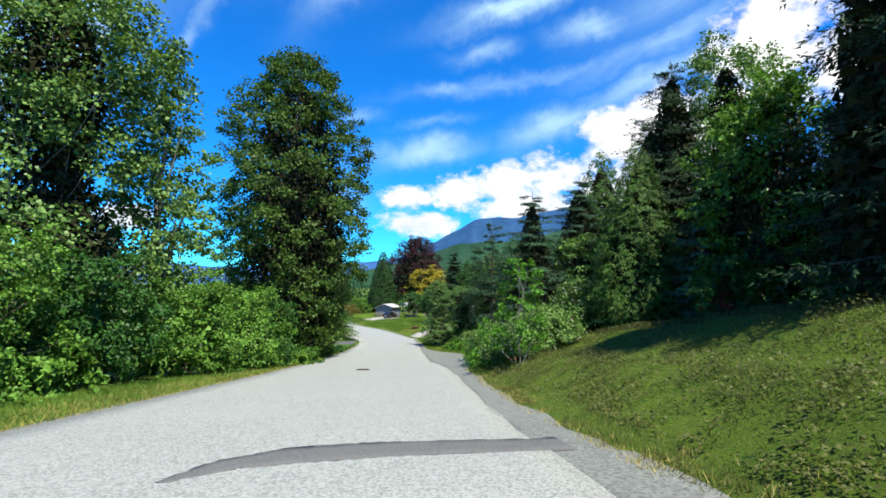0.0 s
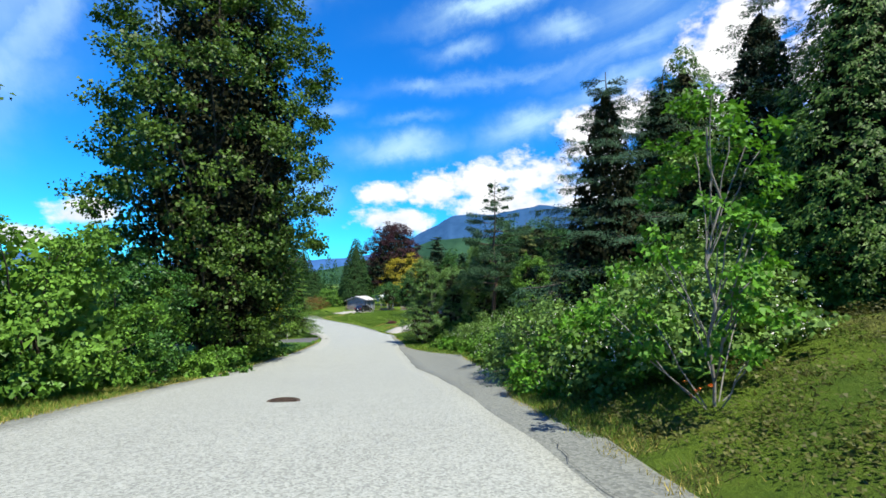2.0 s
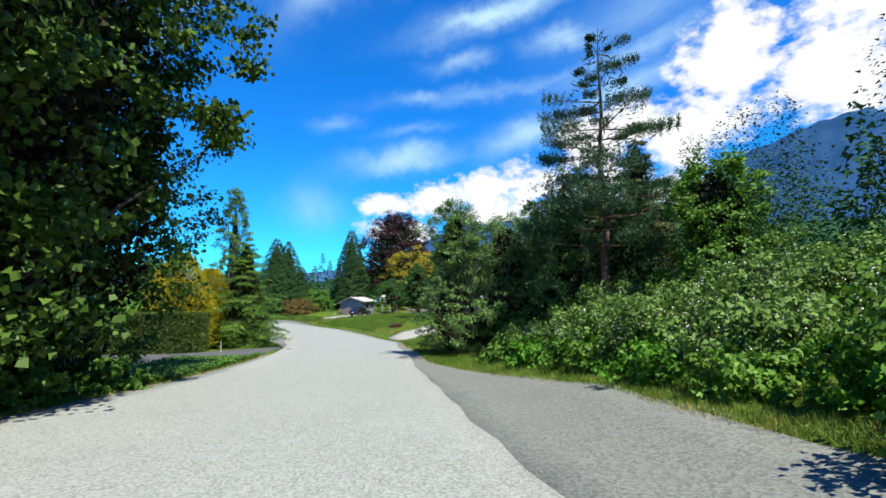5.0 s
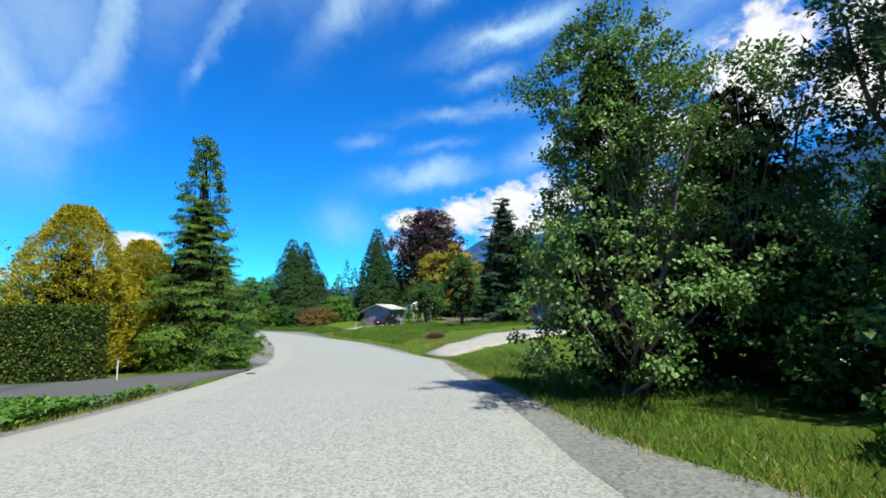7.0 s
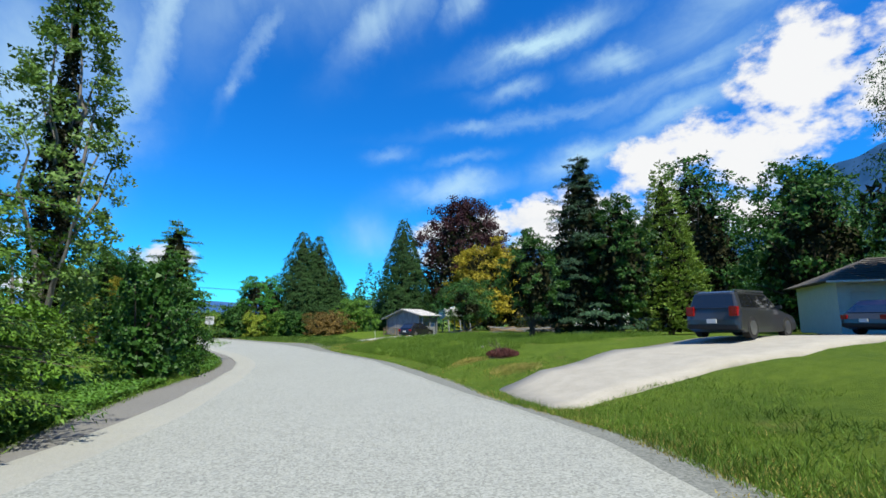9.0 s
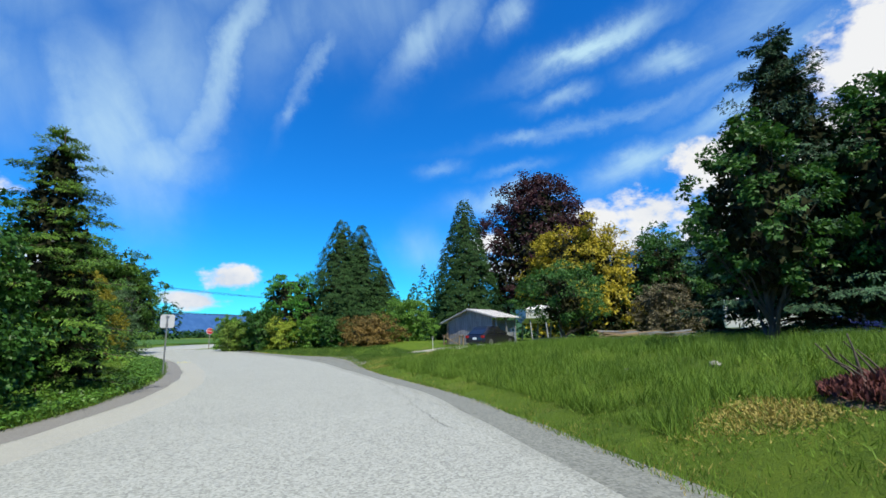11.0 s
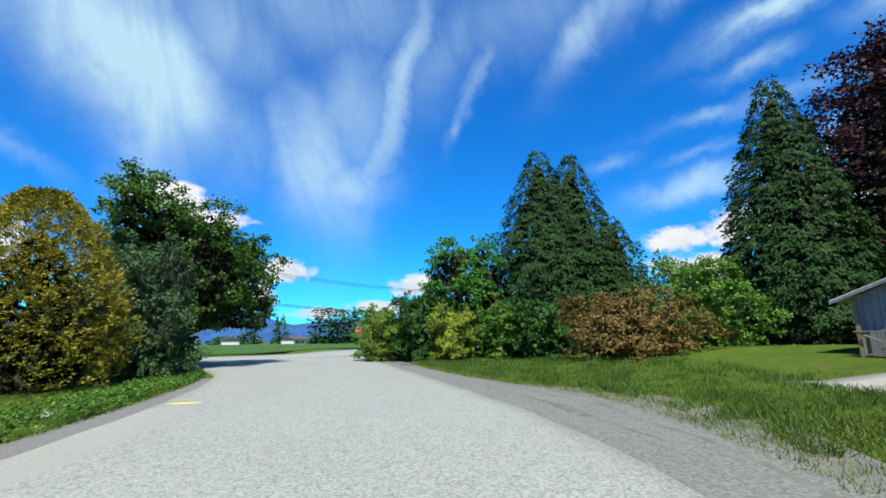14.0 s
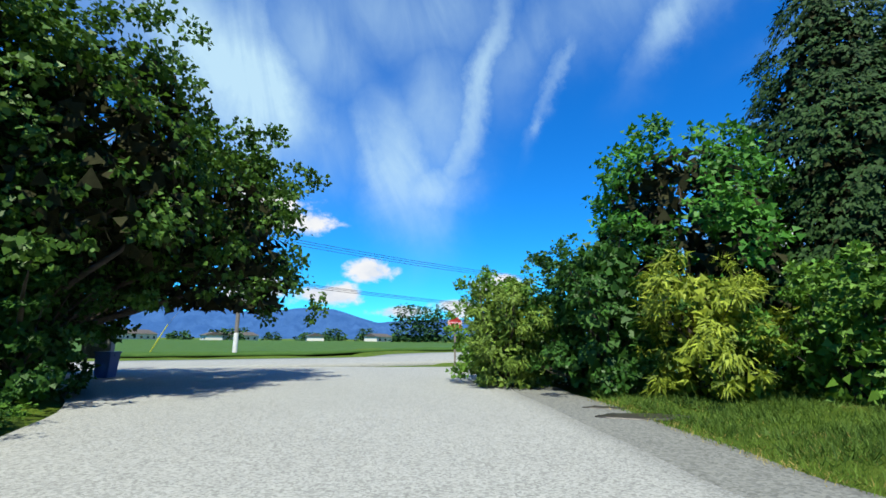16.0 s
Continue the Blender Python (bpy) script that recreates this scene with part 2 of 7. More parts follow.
TURF = ground_mat()
ROAD = asphalt_mat("worn_asphalt", (0.105, 0.113, 0.108), (0.462, 0.484, 0.452), 42.0)
ROAD_EDGE = asphalt_mat("road_margin", (0.12, 0.118, 0.112), (0.27, 0.265, 0.25), 60.0)
DRIVE_DARK = asphalt_mat("driveway_asphalt", (0.06, 0.062, 0.064), (0.145, 0.148, 0.15), 70.0)
PATCH = asphalt_mat("patch_asphalt", (0.08, 0.08, 0.08), (0.19, 0.19, 0.188), 60.0)
GRAVEL = asphalt_mat("gravel", (0.066, 0.071, 0.066), (0.27, 0.285, 0.26), 30.0)
MARGIN = asphalt_mat("pale_margin", (0.30, 0.305, 0.275), (0.46, 0.465, 0.42), 90.0)
CONCRETE = plain_mat("pale_concrete", (0.34, 0.32, 0.275), (0.47, 0.445, 0.39), 2.0, 0.85, relief=0.003)
CROP = plain_mat("crop_leaves", (0.035, 0.095, 0.020), (0.085, 0.175, 0.040), 0.9, 0.9, relief=0.05, spec=0.1)
# dark colour that paints the shade inside tree crowns
CROWN_SHADE = plain_mat("crown_shade", (0.020, 0.022, 0.010), (0.052, 0.056, 0.024), 5.0, 0.95, spec=0.1)
DIRT = plain_mat("packed_dirt", (0.12, 0.119, 0.102), (0.25, 0.248, 0.215), 1.6, 0.95, relief=0.02, spec=0.2)
SOIL = plain_mat("dry_soil", (0.10, 0.075, 0.045), (0.22, 0.17, 0.11), 3.0, 0.95, relief=0.02)
BARK = plain_mat("bark", (0.045, 0.036, 0.028), (0.13, 0.105, 0.085), 9.0, 0.9, relief=0.02, stretch=(1, 1, 0.25))
BARK_RED = plain_mat("pine_bark", (0.07, 0.042, 0.03), (0.18, 0.11, 0.075), 7.0, 0.9, relief=0.03, stretch=(1, 1, 0.3))
BARK_PALE = plain_mat("pale_bark", (0.14, 0.13, 0.115), (0.34, 0.32, 0.29), 7.0, 0.85, relief=0.01, stretch=(1, 1, 0.4))
L_POPLAR = leaf_mat("poplar_leaf", (0.036, 0.068, 0.011), (0.140, 0.200, 0.030), rough=0.38)
L_COTTON = leaf_mat("cottonwood_leaf", (0.070, 0.120, 0.020), (0.260, 0.350, 0.085), rough=0.35)
L_ALDER = leaf_mat("alder_leaf", (0.028, 0.078, 0.013), (0.082, 0.172, 0.030), rough=0.36)
L_BRIGHT = leaf_mat("sapling_leaf", (0.076, 0.193, 0.017), (0.203, 0.387, 0.038), glow=0.32)
L_BUSH = leaf_mat("thicket_leaf", (0.070, 0.150, 0.017), (0.225, 0.350, 0.048))
L_BRAMBLE = leaf_mat("bramble_leaf", (0.075, 0.13, 0.022), (0.26, 0.355, 0.085), rough=0.5)
L_SPRUCE = leaf_mat("spruce_needle", (0.014, 0.036, 0.016), (0.078, 0.138, 0.068), glow=0.1, rough=0.6)
L_BLUE = leaf_mat("blue_spruce_needle", (0.044, 0.097, 0.063), (0.127, 0.226, 0.150), glow=0.12, rough=0.55)
L_FIR = leaf_mat("fir_needle", (0.012, 0.032, 0.011), (0.050, 0.092, 0.030), glow=0.12, rough=0.6)
L_PINE = leaf_mat("pine_needle", (0.026, 0.060, 0.024), (0.085, 0.150, 0.064), glow=0.15)
L_HEMLOCK = leaf_mat("hemlock_needle", (0.046, 0.100, 0.014), (0.185, 0.270, 0.030), glow=0.18)
L_CEDAR = leaf_mat("cedar_spray", (0.014, 0.044, 0.009), (0.046, 0.090, 0.018), glow=0.1, rough=0.65)
L_CEDAR_BRIGHT = leaf_mat("young_cedar_spray", (0.026, 0.070, 0.009), (0.125, 0.195, 0.028), glow=0.18)
L_GOLD = leaf_mat("golden_cypress_spray", (0.17, 0.18, 0.010), (0.60, 0.52, 0.025), (0.16, 0.17, 0.012), glow=0.2)
L_OLIVE = leaf_mat("olive_cypress_spray", (0.095, 0.137, 0.015), (0.317, 0.387, 0.063), glow=0.18)
L_YELLOW = leaf_mat("golden_maple_leaf", (0.20, 0.18, 0.014), (0.56, 0.45, 0.035), (0.097, 0.103, 0.012), glow=0.25)
L_MAROON = leaf_mat("copper_beech_leaf", (0.021, 0.010, 0.013), (0.081, 0.027, 0.034), glow=0.18)
L_WALNUT = leaf_mat("walnut_leaf", (0.038, 0.137, 0.015), (0.127, 0.307, 0.038))
L_LEAFY = leaf_mat("spreading_walnut_leaf", (0.040, 0.090, 0.014), (0.150, 0.245, 0.040), rough=0.36)
L_APPLE = leaf_mat("apple_leaf", (0.028, 0.081, 0.015), (0.095, 0.185, 0.038), rough=0.4)
L_BAMBOO = leaf_mat("yellow_bamboo_leaf", (0.09, 0.13, 0.014), (0.50, 0.48, 0.05), (0.056, 0.132, 0.014), glow=0.25)
L_RED = leaf_mat("bronze_shrub_leaf", (0.070, 0.066, 0.014), (0.27, 0.165, 0.045), (0.06, 0.075, 0.018), glow=0.15)
L_GREY = leaf_mat("grey_shrub_leaf", (0.044, 0.081, 0.025), (0.127, 0.185, 0.075), glow=0.2)
L_FADED = leaf_mat("faded_rhododendron_leaf", (0.060, 0.062, 0.030), (0.190, 0.160, 0.095), glow=0.15)
L_HEDGE = leaf_mat("hedge_spray", (0.060, 0.080, 0.012), (0.150, 0.180, 0.028), glow=0.15)
L_IVY = leaf_mat("ivy_leaf", (0.050, 0.110, 0.014), (0.165, 0.275, 0.042), rough=0.35)
L_GRASS = leaf_mat("grass_blade", (0.085, 0.145, 0.015), (0.235, 0.305, 0.042), glow=0.28, rough=0.55)
L_WEED = leaf_mat("weed_leaf", (0.050, 0.095, 0.012), (0.165, 0.225, 0.036), glow=0.26, rough=0.55)
L_STRAW = leaf_mat("straw_blade", (0.212, 0.186, 0.040), (0.553, 0.449, 0.145), (0.163, 0.202, 0.040), glow=0.22)
L_BANK = leaf_mat("rough_bank_grass", (0.062, 0.070, 0.018), (0.150, 0.158, 0.045), glow=0.22)
L_HEATHER = leaf_mat("heather_sprig", (0.06, 0.02, 0.02), (0.19, 0.075, 0.07), glow=0.12)
L_GOLD_OLIVE = leaf_mat("olive_gold_spray", (0.11, 0.12, 0.012), (0.42, 0.36, 0.035), (0.11, 0.13, 0.015), glow=0.18)
L_WALNUT_PALE = leaf_mat("pale_alder_leaf", (0.085, 0.150, 0.035), (0.270, 0.370, 0.110), rough=0.4)
L_OLIVE_DARK = leaf_mat("olive_hemlock_needle", (0.060, 0.078, 0.018), (0.190, 0.210, 0.060), glow=0.12)
L_SCARLET = leaf_mat("red_shrub_leaf", (0.20, 0.035, 0.02), (0.55, 0.10, 0.05))
L_FAR = leaf_mat("far_wood_leaf", (0.018, 0.056, 0.015), (0.057, 0.121, 0.035), glow=0.1, rough=0.8)

# ---- mesh helpers ----
rng = np.random.default_rng(7)


def mesh_from(name, verts, faces, material, smooth=False):
    """A mesh from arrays; all the faces of one array have the same count of corners."""
    verts = np.asarray(verts, np.float32).reshape(-1, 3)
    me = bpy.data.meshes.new(name)
    groups = [np.asarray(g, np.int32) for g in (faces if isinstance(faces, list) else [faces]) if len(g)]
    me.vertices.add(len(verts))
    me.vertices.foreach_set("co", verts.ravel())
    loops = np.concatenate([g.ravel() for g in groups])
    sizes = np.concatenate([np.full(len(g), g.shape[1], np.int32) for g in groups])
    me.loops.add(len(loops))
    me.loops.foreach_set("vertex_index", loops)
    me.polygons.add(len(sizes))
    me.polygons.foreach_set("loop_start", np.r_[0, np.cumsum(sizes)[:-1]].astype(np.int32))
    if smooth:
        me.polygons.foreach_set("use_smooth", np.ones(len(sizes), bool))
    me.materials.append(material)
    me.update(calc_edges=True)
    me.validate()
    return me


def thing(name, x, y, z, label, category, group="", kind="", turn=0.0):
    """An Empty at the base of a thing."""
    e = new(name)
    e.empty_display_size = 0.2
    e.matrix_world = pose(x, y, z, 0, 0, turn)
    return tagged(e, label, category, group, kind)


def child(name, me, parent, label=""):
    ob = new(name, me)
    ob.parent = parent
    return tagged(ob, label) if label else ob


def part(name, bm, material, parent, label=""):
    me = bpy.data.meshes.new(name)
    bm.to_mesh(me)
    bm.free()
    me.materials.append(material)
    return child(name, me, parent, label)


# ---- the land ----
# the lane, seen in plan: a line along it, its height, and how far the asphalt reaches to the left and right of that line
LANE = np.array([
    (3.2, -36.0, 9.9, 5.8, 1.9), (2.2, -26.0, 9.5, 5.8, 1.9), (1.2, -14.0, 8.4, 5.8, 1.9), (0.0, 0.0, 6.73, 5.8, 1.82), (-0.62, 8.7, 5.66, 5.7, 1.72), (-1.07, 18.76, 4.53, 5.7, 1.62),
    (-1.7, 27.8, 3.33, 6.6, 1.75), (-2.62, 36.7, 2.23, 6.6, 1.65), (-3.26, 42.66, 1.74, 6.3, 1.75)])
LANE = np.vstack([LANE, np.array([
    (-4.09, 48.6, 1.37, 5.3, 1.95), (-5.0, 54.53, 1.10, 4.5, 2.35), (-5.93, 60.46, 0.82, 4.4, 2.55), (-7.04, 66.36, 0.46, 4.6, 3.1), (-8.53, 72.17, 0.25, 4.9, 2.4),
    (-10.5, 77.83, 0.17, 4.8, 2.0), (-13.01, 83.28, 0.10, 4.5, 2.1), (-16.12, 88.4, 0.03, 4.3, 2.05), (-19.61, 93.28, -0.03, 4.2, 2.4), (-23.6, 97.75, -0.03, 4.0, 3.1),
    (-27.76, 102.08, 0.02, 3.9, 3.0), (-32.11, 106.21, 0.03, 4.2, 3.0), (-36.47, 110.33, 0.03, 5.5, 3.1), (-42.5, 116.0, 0.03, 10.5, 3.4), (-48.0, 120.2, 0.03, 12.0, 5.0)])])


def smooth_line(rows, step=0.5):
    """The rows as a smooth line in even steps: centripetal by cubic Hermite."""
    p = np.asarray(rows, float)
    d = np.r_[0, np.cumsum(np.hypot(*np.diff(p[:, :2], axis=0).T))]
    s = np.arange(0, d[-1], step)
    m = np.gradient(p, d, axis=0)
    k = np.clip(np.searchsorted(d, s, "right") - 1, 0, len(d) - 2)
    h = (d[k + 1] - d[k])[:, None]
    u = ((s - d[k])[:, None]) / h
    return (2 * u**3 - 3 * u**2 + 1) * p[k] + (u**3 - 2 * u**2 + u) * h * m[k] + (3 * u**2 - 2 * u**3) * p[k + 1] + (u**3 - u**2) * h * m[k + 1], s


LINE, LINE_S = smooth_line(LANE)
TANGENT = np.gradient(LINE[:, :2], axis=0)
TANGENT /= np.linalg.norm(TANGENT, axis=1)[:, None]
RIGHT = np.stack([TANGENT[:, 1], -TANGENT[:, 0]], 1)
SLOPE = np.gradient(LINE[:, 2], 0.5)

# how the ground rises to the right of the asphalt, by the northing of the lane: at 1.2, 3.5, 6.5 and 12 m from its edge
RISE_Y = np.array([-30, 0, 12, 22, 34, 45, 56, 64, 72, 84, 96, 104, 112, 130.0])
RISE = np.array([(0.05, 1.1, 2.2, 2.6), (0.05, 1.0, 2.1, 2.6), (0.05, 0.9, 2.0, 2.6), (0.05, 0.8, 1.7, 2.4), (0.0, 0.35, 1.0, 2.0), (0.05, 0.3, 0.8, 1.4), (0.05, 0.25, 0.6, 1.1),
                 (0.0, 0.3, 0.8, 1.35), (-0.08, 0.5, 1.0, 1.45), (-0.12, 0.45, 0.95, 1.05), (-0.06, 0.2, 0.65, 0.95), (0.0, 0.12, 0.35, 0.85), (0.0, 0.08, 0.15, 0.4), (0.0, 0.05, 0.1, 0.2)])


def lane_at(x, y):
    """For points in plan: the nearest step of the lane and the signed distance to its right."""
    x, y = np.atleast_1d(np.asarray(x, float)), np.atleast_1d(np.asarray(y, float))
    k = np.empty(len(x), int)
    for i in range(0, len(x), 20000):
        j = slice(i, i + 20000)
        k[j] = ((x[j, None] - LINE[None, :, 0]) ** 2 + (y[j, None] - LINE[None, :, 1]) ** 2).argmin(1)
    off = (x - LINE[k, 0]) * RIGHT[k, 0] + (y - LINE[k, 1]) * RIGHT[k, 1]
    far = np.hypot(x - LINE[k, 0], y - LINE[k, 1])
    return k, np.where(off >= 0, far, -far)


# drives and pads in plan
PAVED = {
    "left_drive": [(-10.0, 53.6), (-11.3, 63.4), (-15.5, 58.6), (-14.5, 54.2)], "left_lane": [(-14.5, 54.2), (-15.5, 58.6), (-34.0, 58.4), (-34.0, 54.6)],
    "right_drive": [(-4.0, 69.6), (-5.0, 73.6), (6.0, 80.2), (8.6, 74.4)], "forecourt": [(8.6, 74.4), (6.0, 80.2), (11.0, 85.4), (19.5, 82.0)],
    "pad": [(-18.2, 106.6), (-14.0, 101.4), (-8.4, 105.2), (-12.6, 110.4)]}


def in_quads(x, y, grow=0.0):
    """Whether points lie in one of the paved places."""
    hit = np.zeros(len(x), bool)
    for q in PAVED.values():
        q = np.array(q)
        q = q + (q - q.mean(0)) / np.linalg.norm(q - q.mean(0), axis=1)[:, None] * grow
        s = [(q[i - 3][0] - q[i][0]) * (y - q[i][1]) - (q[i - 3][1] - q[i][1]) * (x - q[i][0]) for i in range(4)]
        hit |= np.all([v > 0 for v in s], 0) | np.all([v < 0 for v in s], 0)
    return hit


SIDE_R = ((-40, 5, 14, 22, 30, 36, 40, 45, 50, 66, 70, 74, 78, 90, 94, 97, 100, 103, 105, 108, 112, 125), (1.0, 0.9, 0.7, 1.0, 2.4, 3.0, 3.3, 2.0, 0.8, 0.6, 0.3, 0.9, 1.0, 1.0, 1.4, 2.0, 2.3, 1.7, 1.4, 1.3, 1.5, 1.0))
SIDE_L = ((-40, 60, 64, 68, 74, 80, 96, 106, 125), (0.45, 0.45, 0.3, 1.0, 1.3, 0.8, 0.8, 0.5, 0.3))


def height(x, y, bumpy=True):
    """The ground's height."""
    x, y = np.atleast_1d(np.asarray(x, float)), np.atleast_1d(np.asarray(y, float))
    k, off = lane_at(x, y)
    d = (x - LINE[k, 0]) * TANGENT[k, 0] + (y - LINE[k, 1]) * TANGENT[k, 1]
    ly, lz = LINE[k, 1], LINE[k, 2] + SLOPE[k] * np.clip(d, -0.6, 0.6)
    e = np.maximum(off - LINE[k, 4], 0)
    knots = np.stack([np.interp(ly, RISE_Y, RISE[:, i]) for i in range(4)], 1)
    at = (0.0, 1.2, 3.5, 6.5, 12.0, 1e5)
    cols = np.concatenate([np.zeros((len(x), 1)), knots, knots[:, -1:]], 1)
    rise = np.zeros(len(x))
    for i in range(5):
        m = (e >= at[i]) & (e <= at[i + 1])
        u = (e - at[i]) / (at[i + 1] - at[i])
        u = u * u * (3 - 2 * u) if i in (1, 2, 3) else u
        rise = np.where(m, cols[:, i] * (1 - u) + cols[:, i + 1] * u, rise)
    left = np.maximum(-off - LINE[k, 3], 0)
    rise = rise - np.where(left > 1.0, np.interp(left, (1, 6, 40), (0, 0.12, 0.5)), 0.0) * np.clip(lz / 2, 0, 1)
    z = lz + rise
    if bumpy:
        w = np.clip((np.maximum(e, left) - 1.0) / 4, 0, 1) * np.clip(60 / np.maximum(np.abs(off), 1), 0, 1)
        z = z + w * 0.07 * ~in_quads(x, y, 1.5) * (np.sin(x * 0.9 + 1.3 * np.sin(y * 0.53)) * np.sin(y * 0.71 + 1.1 * np.sin(x * 0.41)))
    # the ground lies level and a little lower before the shed
    u = np.clip((9.5 - np.hypot(x + 12.5, y - 108.0)) / 4.5, 0, 1)
    z = z - 0.33 * u * u * (3 - 2 * u)
    # far off the land is one plain
    far = np.clip((np.abs(off) - 45) / 120, 0, 1)
    z = z * (1 - far) + far * np.where(x > -20, np.minimum(z, 1.2), 0.0)
    return z


def ground_z(x, y):
    return float(height([x], [y])[0])


def build_ground():
    outer = np.array([70, 90, 120, 170, 250, 400, 700, 1300, 2500, 4600.0])
    xs = np.r_[-outer[::-1] - 5, np.arange(-70, 46, 0.9), outer - 20]
    ys = np.r_[-outer[::-1] + 45, np.arange(-22, 150, 0.9), outer + 85]
    gx, gy = np.meshgrid(xs, ys)
    z = height(gx.ravel(), gy.ravel())
    k, off = lane_at(gx.ravel(), gy.ravel())
    lx, ly = gx.ravel(), gy.ravel()
    under = (off < LINE[k, 4] + np.interp(LINE[k, 1], *SIDE_R) - 0.2) & (off > -LINE[k, 3] - np.interp(LINE[k, 1], *SIDE_L) + 0.2) & (np.hypot(lx + 10, ly - 60) < 130)
    cross = np.abs((lx + 56) * 0.976 - (ly - 118) * 0.217) < 4.6
    z = z - np.where(under | in_quads(lx, ly, -0.1) | (cross & (ly > 20) & (ly < 215)), 0.12, 0.0)
    n, m = len(xs), len(ys)
    i = (np.arange(m - 1)[:, None] * n + np.arange(n - 1)[None]).ravel()
    me = mesh_from("ground", np.stack([gx.ravel(), gy.ravel(), z], 1), np.stack([i, i + 1, i + n + 1, i + n], 1), TURF, True)
    tagged(new("ground", me), "rolling green turf with straw patches beside the lane", "ground", kind="structure")


def strip(name, k0, k1, a, b, lift, material, label, category, rough=0.12, cells=8, skirt=0.12, kind="structure"):
    """A ribbon along the lane, from a to b metres to its right, which may change along it, with a ragged rim and a turned-down edge."""
    ks = np.arange(k0, k1)
    lo = np.array([a(i) if callable(a) else a for i in ks])
    hi = np.array([b(i) if callable(b) else b for i in ks])
    wob = lambda seed: rough * (np.interp(np.arange(len(ks)), np.arange(0, len(ks) + 6, 3), np.random.default_rng(seed).uniform(-1, 1, len(ks) // 3 + 2)[: len(np.arange(0, len(ks) + 6, 3))] if False else np.random.default_rng(seed).uniform(-1, 1, len(np.arange(0, len(ks) + 6, 3)))))  # noqa: E731
    lo, hi = lo + wob(3), hi + wob(5)
    u = np.linspace(0, 1, cells + 1)
    off = lo[:, None] * (1 - u) + hi[:, None] * u
    off = np.concatenate([off[:, :1] - 0.03, off, off[:, -1:] + 0.03], 1)
    px = LINE[ks, 0][:, None] + RIGHT[ks, 0][:, None] * off
    py = LINE[ks, 1][:, None] + RIGHT[ks, 1][:, None] * off
    pz = height(px.ravel(), py.ravel(), False).reshape(px.shape) + lift
    pz[:, 0] -= skirt
    pz[:, -1] -= skirt
    n, m = px.shape[1], px.shape[0]
    i = (np.arange(m - 1)[:, None] * n + np.arange(n - 1)[None]).ravel()
    me = mesh_from(name, np.stack([px, py, pz], -1).reshape(-1, 3), np.stack([i, i + 1, i + n + 1, i + n], 1), material, True)
    return tagged(new(name, me), label, category, kind=kind)


def slab(name, corners, lift, material, label, category, kind="structure", step=0.8, rough=0.0):
    """A paved piece between four corners in plan, laid over the ground, with an edge."""
    c = np.array(corners, float)
    na = max(2, int(np.linalg.norm(c[1] - c[0]) / step) + 1)
    nb = max(2, int(np.linalg.norm(c[3] - c[0]) / step) + 1)
    u, v = np.meshgrid(np.linspace(0, 1, na), np.linspace(0, 1, nb))
    u = np.pad(u, 1, "edge")
    v = np.pad(v, 1, "edge")
    p = (c[0] * ((1 - u) * (1 - v))[..., None] + c[1] * (u * (1 - v))[..., None] + c[2] * (u * v)[..., None] + c[3] * ((1 - u) * v)[..., None])
    if rough:
        p = p + rough * np.random.default_rng(2).uniform(-1, 1, p.shape) * ((u <= 0) | (u >= 1) | (v <= 0) | (v >= 1))[..., None]
    z = height(p[..., 0].ravel(), p[..., 1].ravel(), False).reshape(u.shape) + lift
    z[0], z[-1], z[:, 0], z[:, -1] = z[0] - 0.15, z[-1] - 0.15, z[:, 0] - 0.15, z[:, -1] - 0.15
    n, m = u.shape[1], u.shape[0]
    i = (np.arange(m - 1)[:, None] * n + np.arange(n - 1)[None]).ravel()
    me = mesh_from(name, np.concatenate([p, z[..., None]], -1).reshape(-1, 3), np.stack([i, i + 1, i + n + 1, i + n], 1), material, True)
    return tagged(new(name, me), label, category, kind=kind)


def along(y):
    """The step of the lane at that northing."""
    return int(np.abs(LINE[:, 1] - y).argmin())


build_ground()
LAST = len(LINE)
strip("road", 0, LAST, lambda i: -LINE[i, 3], lambda i: LINE[i, 4], 0.03, ROAD, "worn pale grey chip-sealed asphalt lane curving downhill", "road", 0.06, 14)
strip("shoulder", 0, along(117), lambda i: LINE[i, 4] - 0.15, lambda i: LINE[i, 4] + np.interp(LINE[i, 1], *SIDE_R), 0.012, GRAVEL, "grey gravel shoulder beside the lane", "shoulder", 0.14, 4)
strip("shoulder", along(64), along(107), lambda i: -LINE[i, 3] - np.interp(LINE[i, 1], *SIDE_L), lambda i: -LINE[i, 3] + 0.15, 0.012, ROAD_EDGE, "dark asphalt shoulder along the bend", "shoulder", 0.1, 4)
strip("shoulder", 0, along(57), lambda i: -LINE[i, 3] - np.interp(LINE[i, 1], *SIDE_L), lambda i: -LINE[i, 3] + 0.15, 0.01, GRAVEL, "thin gravel edge beside the lane", "shoulder", 0.12, 3)
strip("road_margin", along(50), along(101), lambda i: -LINE[i, 3] + 0.03, lambda i: -LINE[i, 3] + 0.85, 0.036, MARGIN, "smooth pale strip along the edge of the asphalt", "road", 0.05, 3, 0.008)
PULL = lambda i: math.sin(math.pi * min(max((LINE[i, 1] - 94.0) / 9.5, 0.0), 1.0))  # noqa: E731
strip("pull_off", along(94.2), along(103.3), lambda i: LINE[i, 4] + 0.9, lambda i: LINE[i, 4] + 1.0 + 2.2 * PULL(i), 0.012, DIRT, "bare grey-brown dirt where cars pull off the lane", "dirt", 0.3, 5)
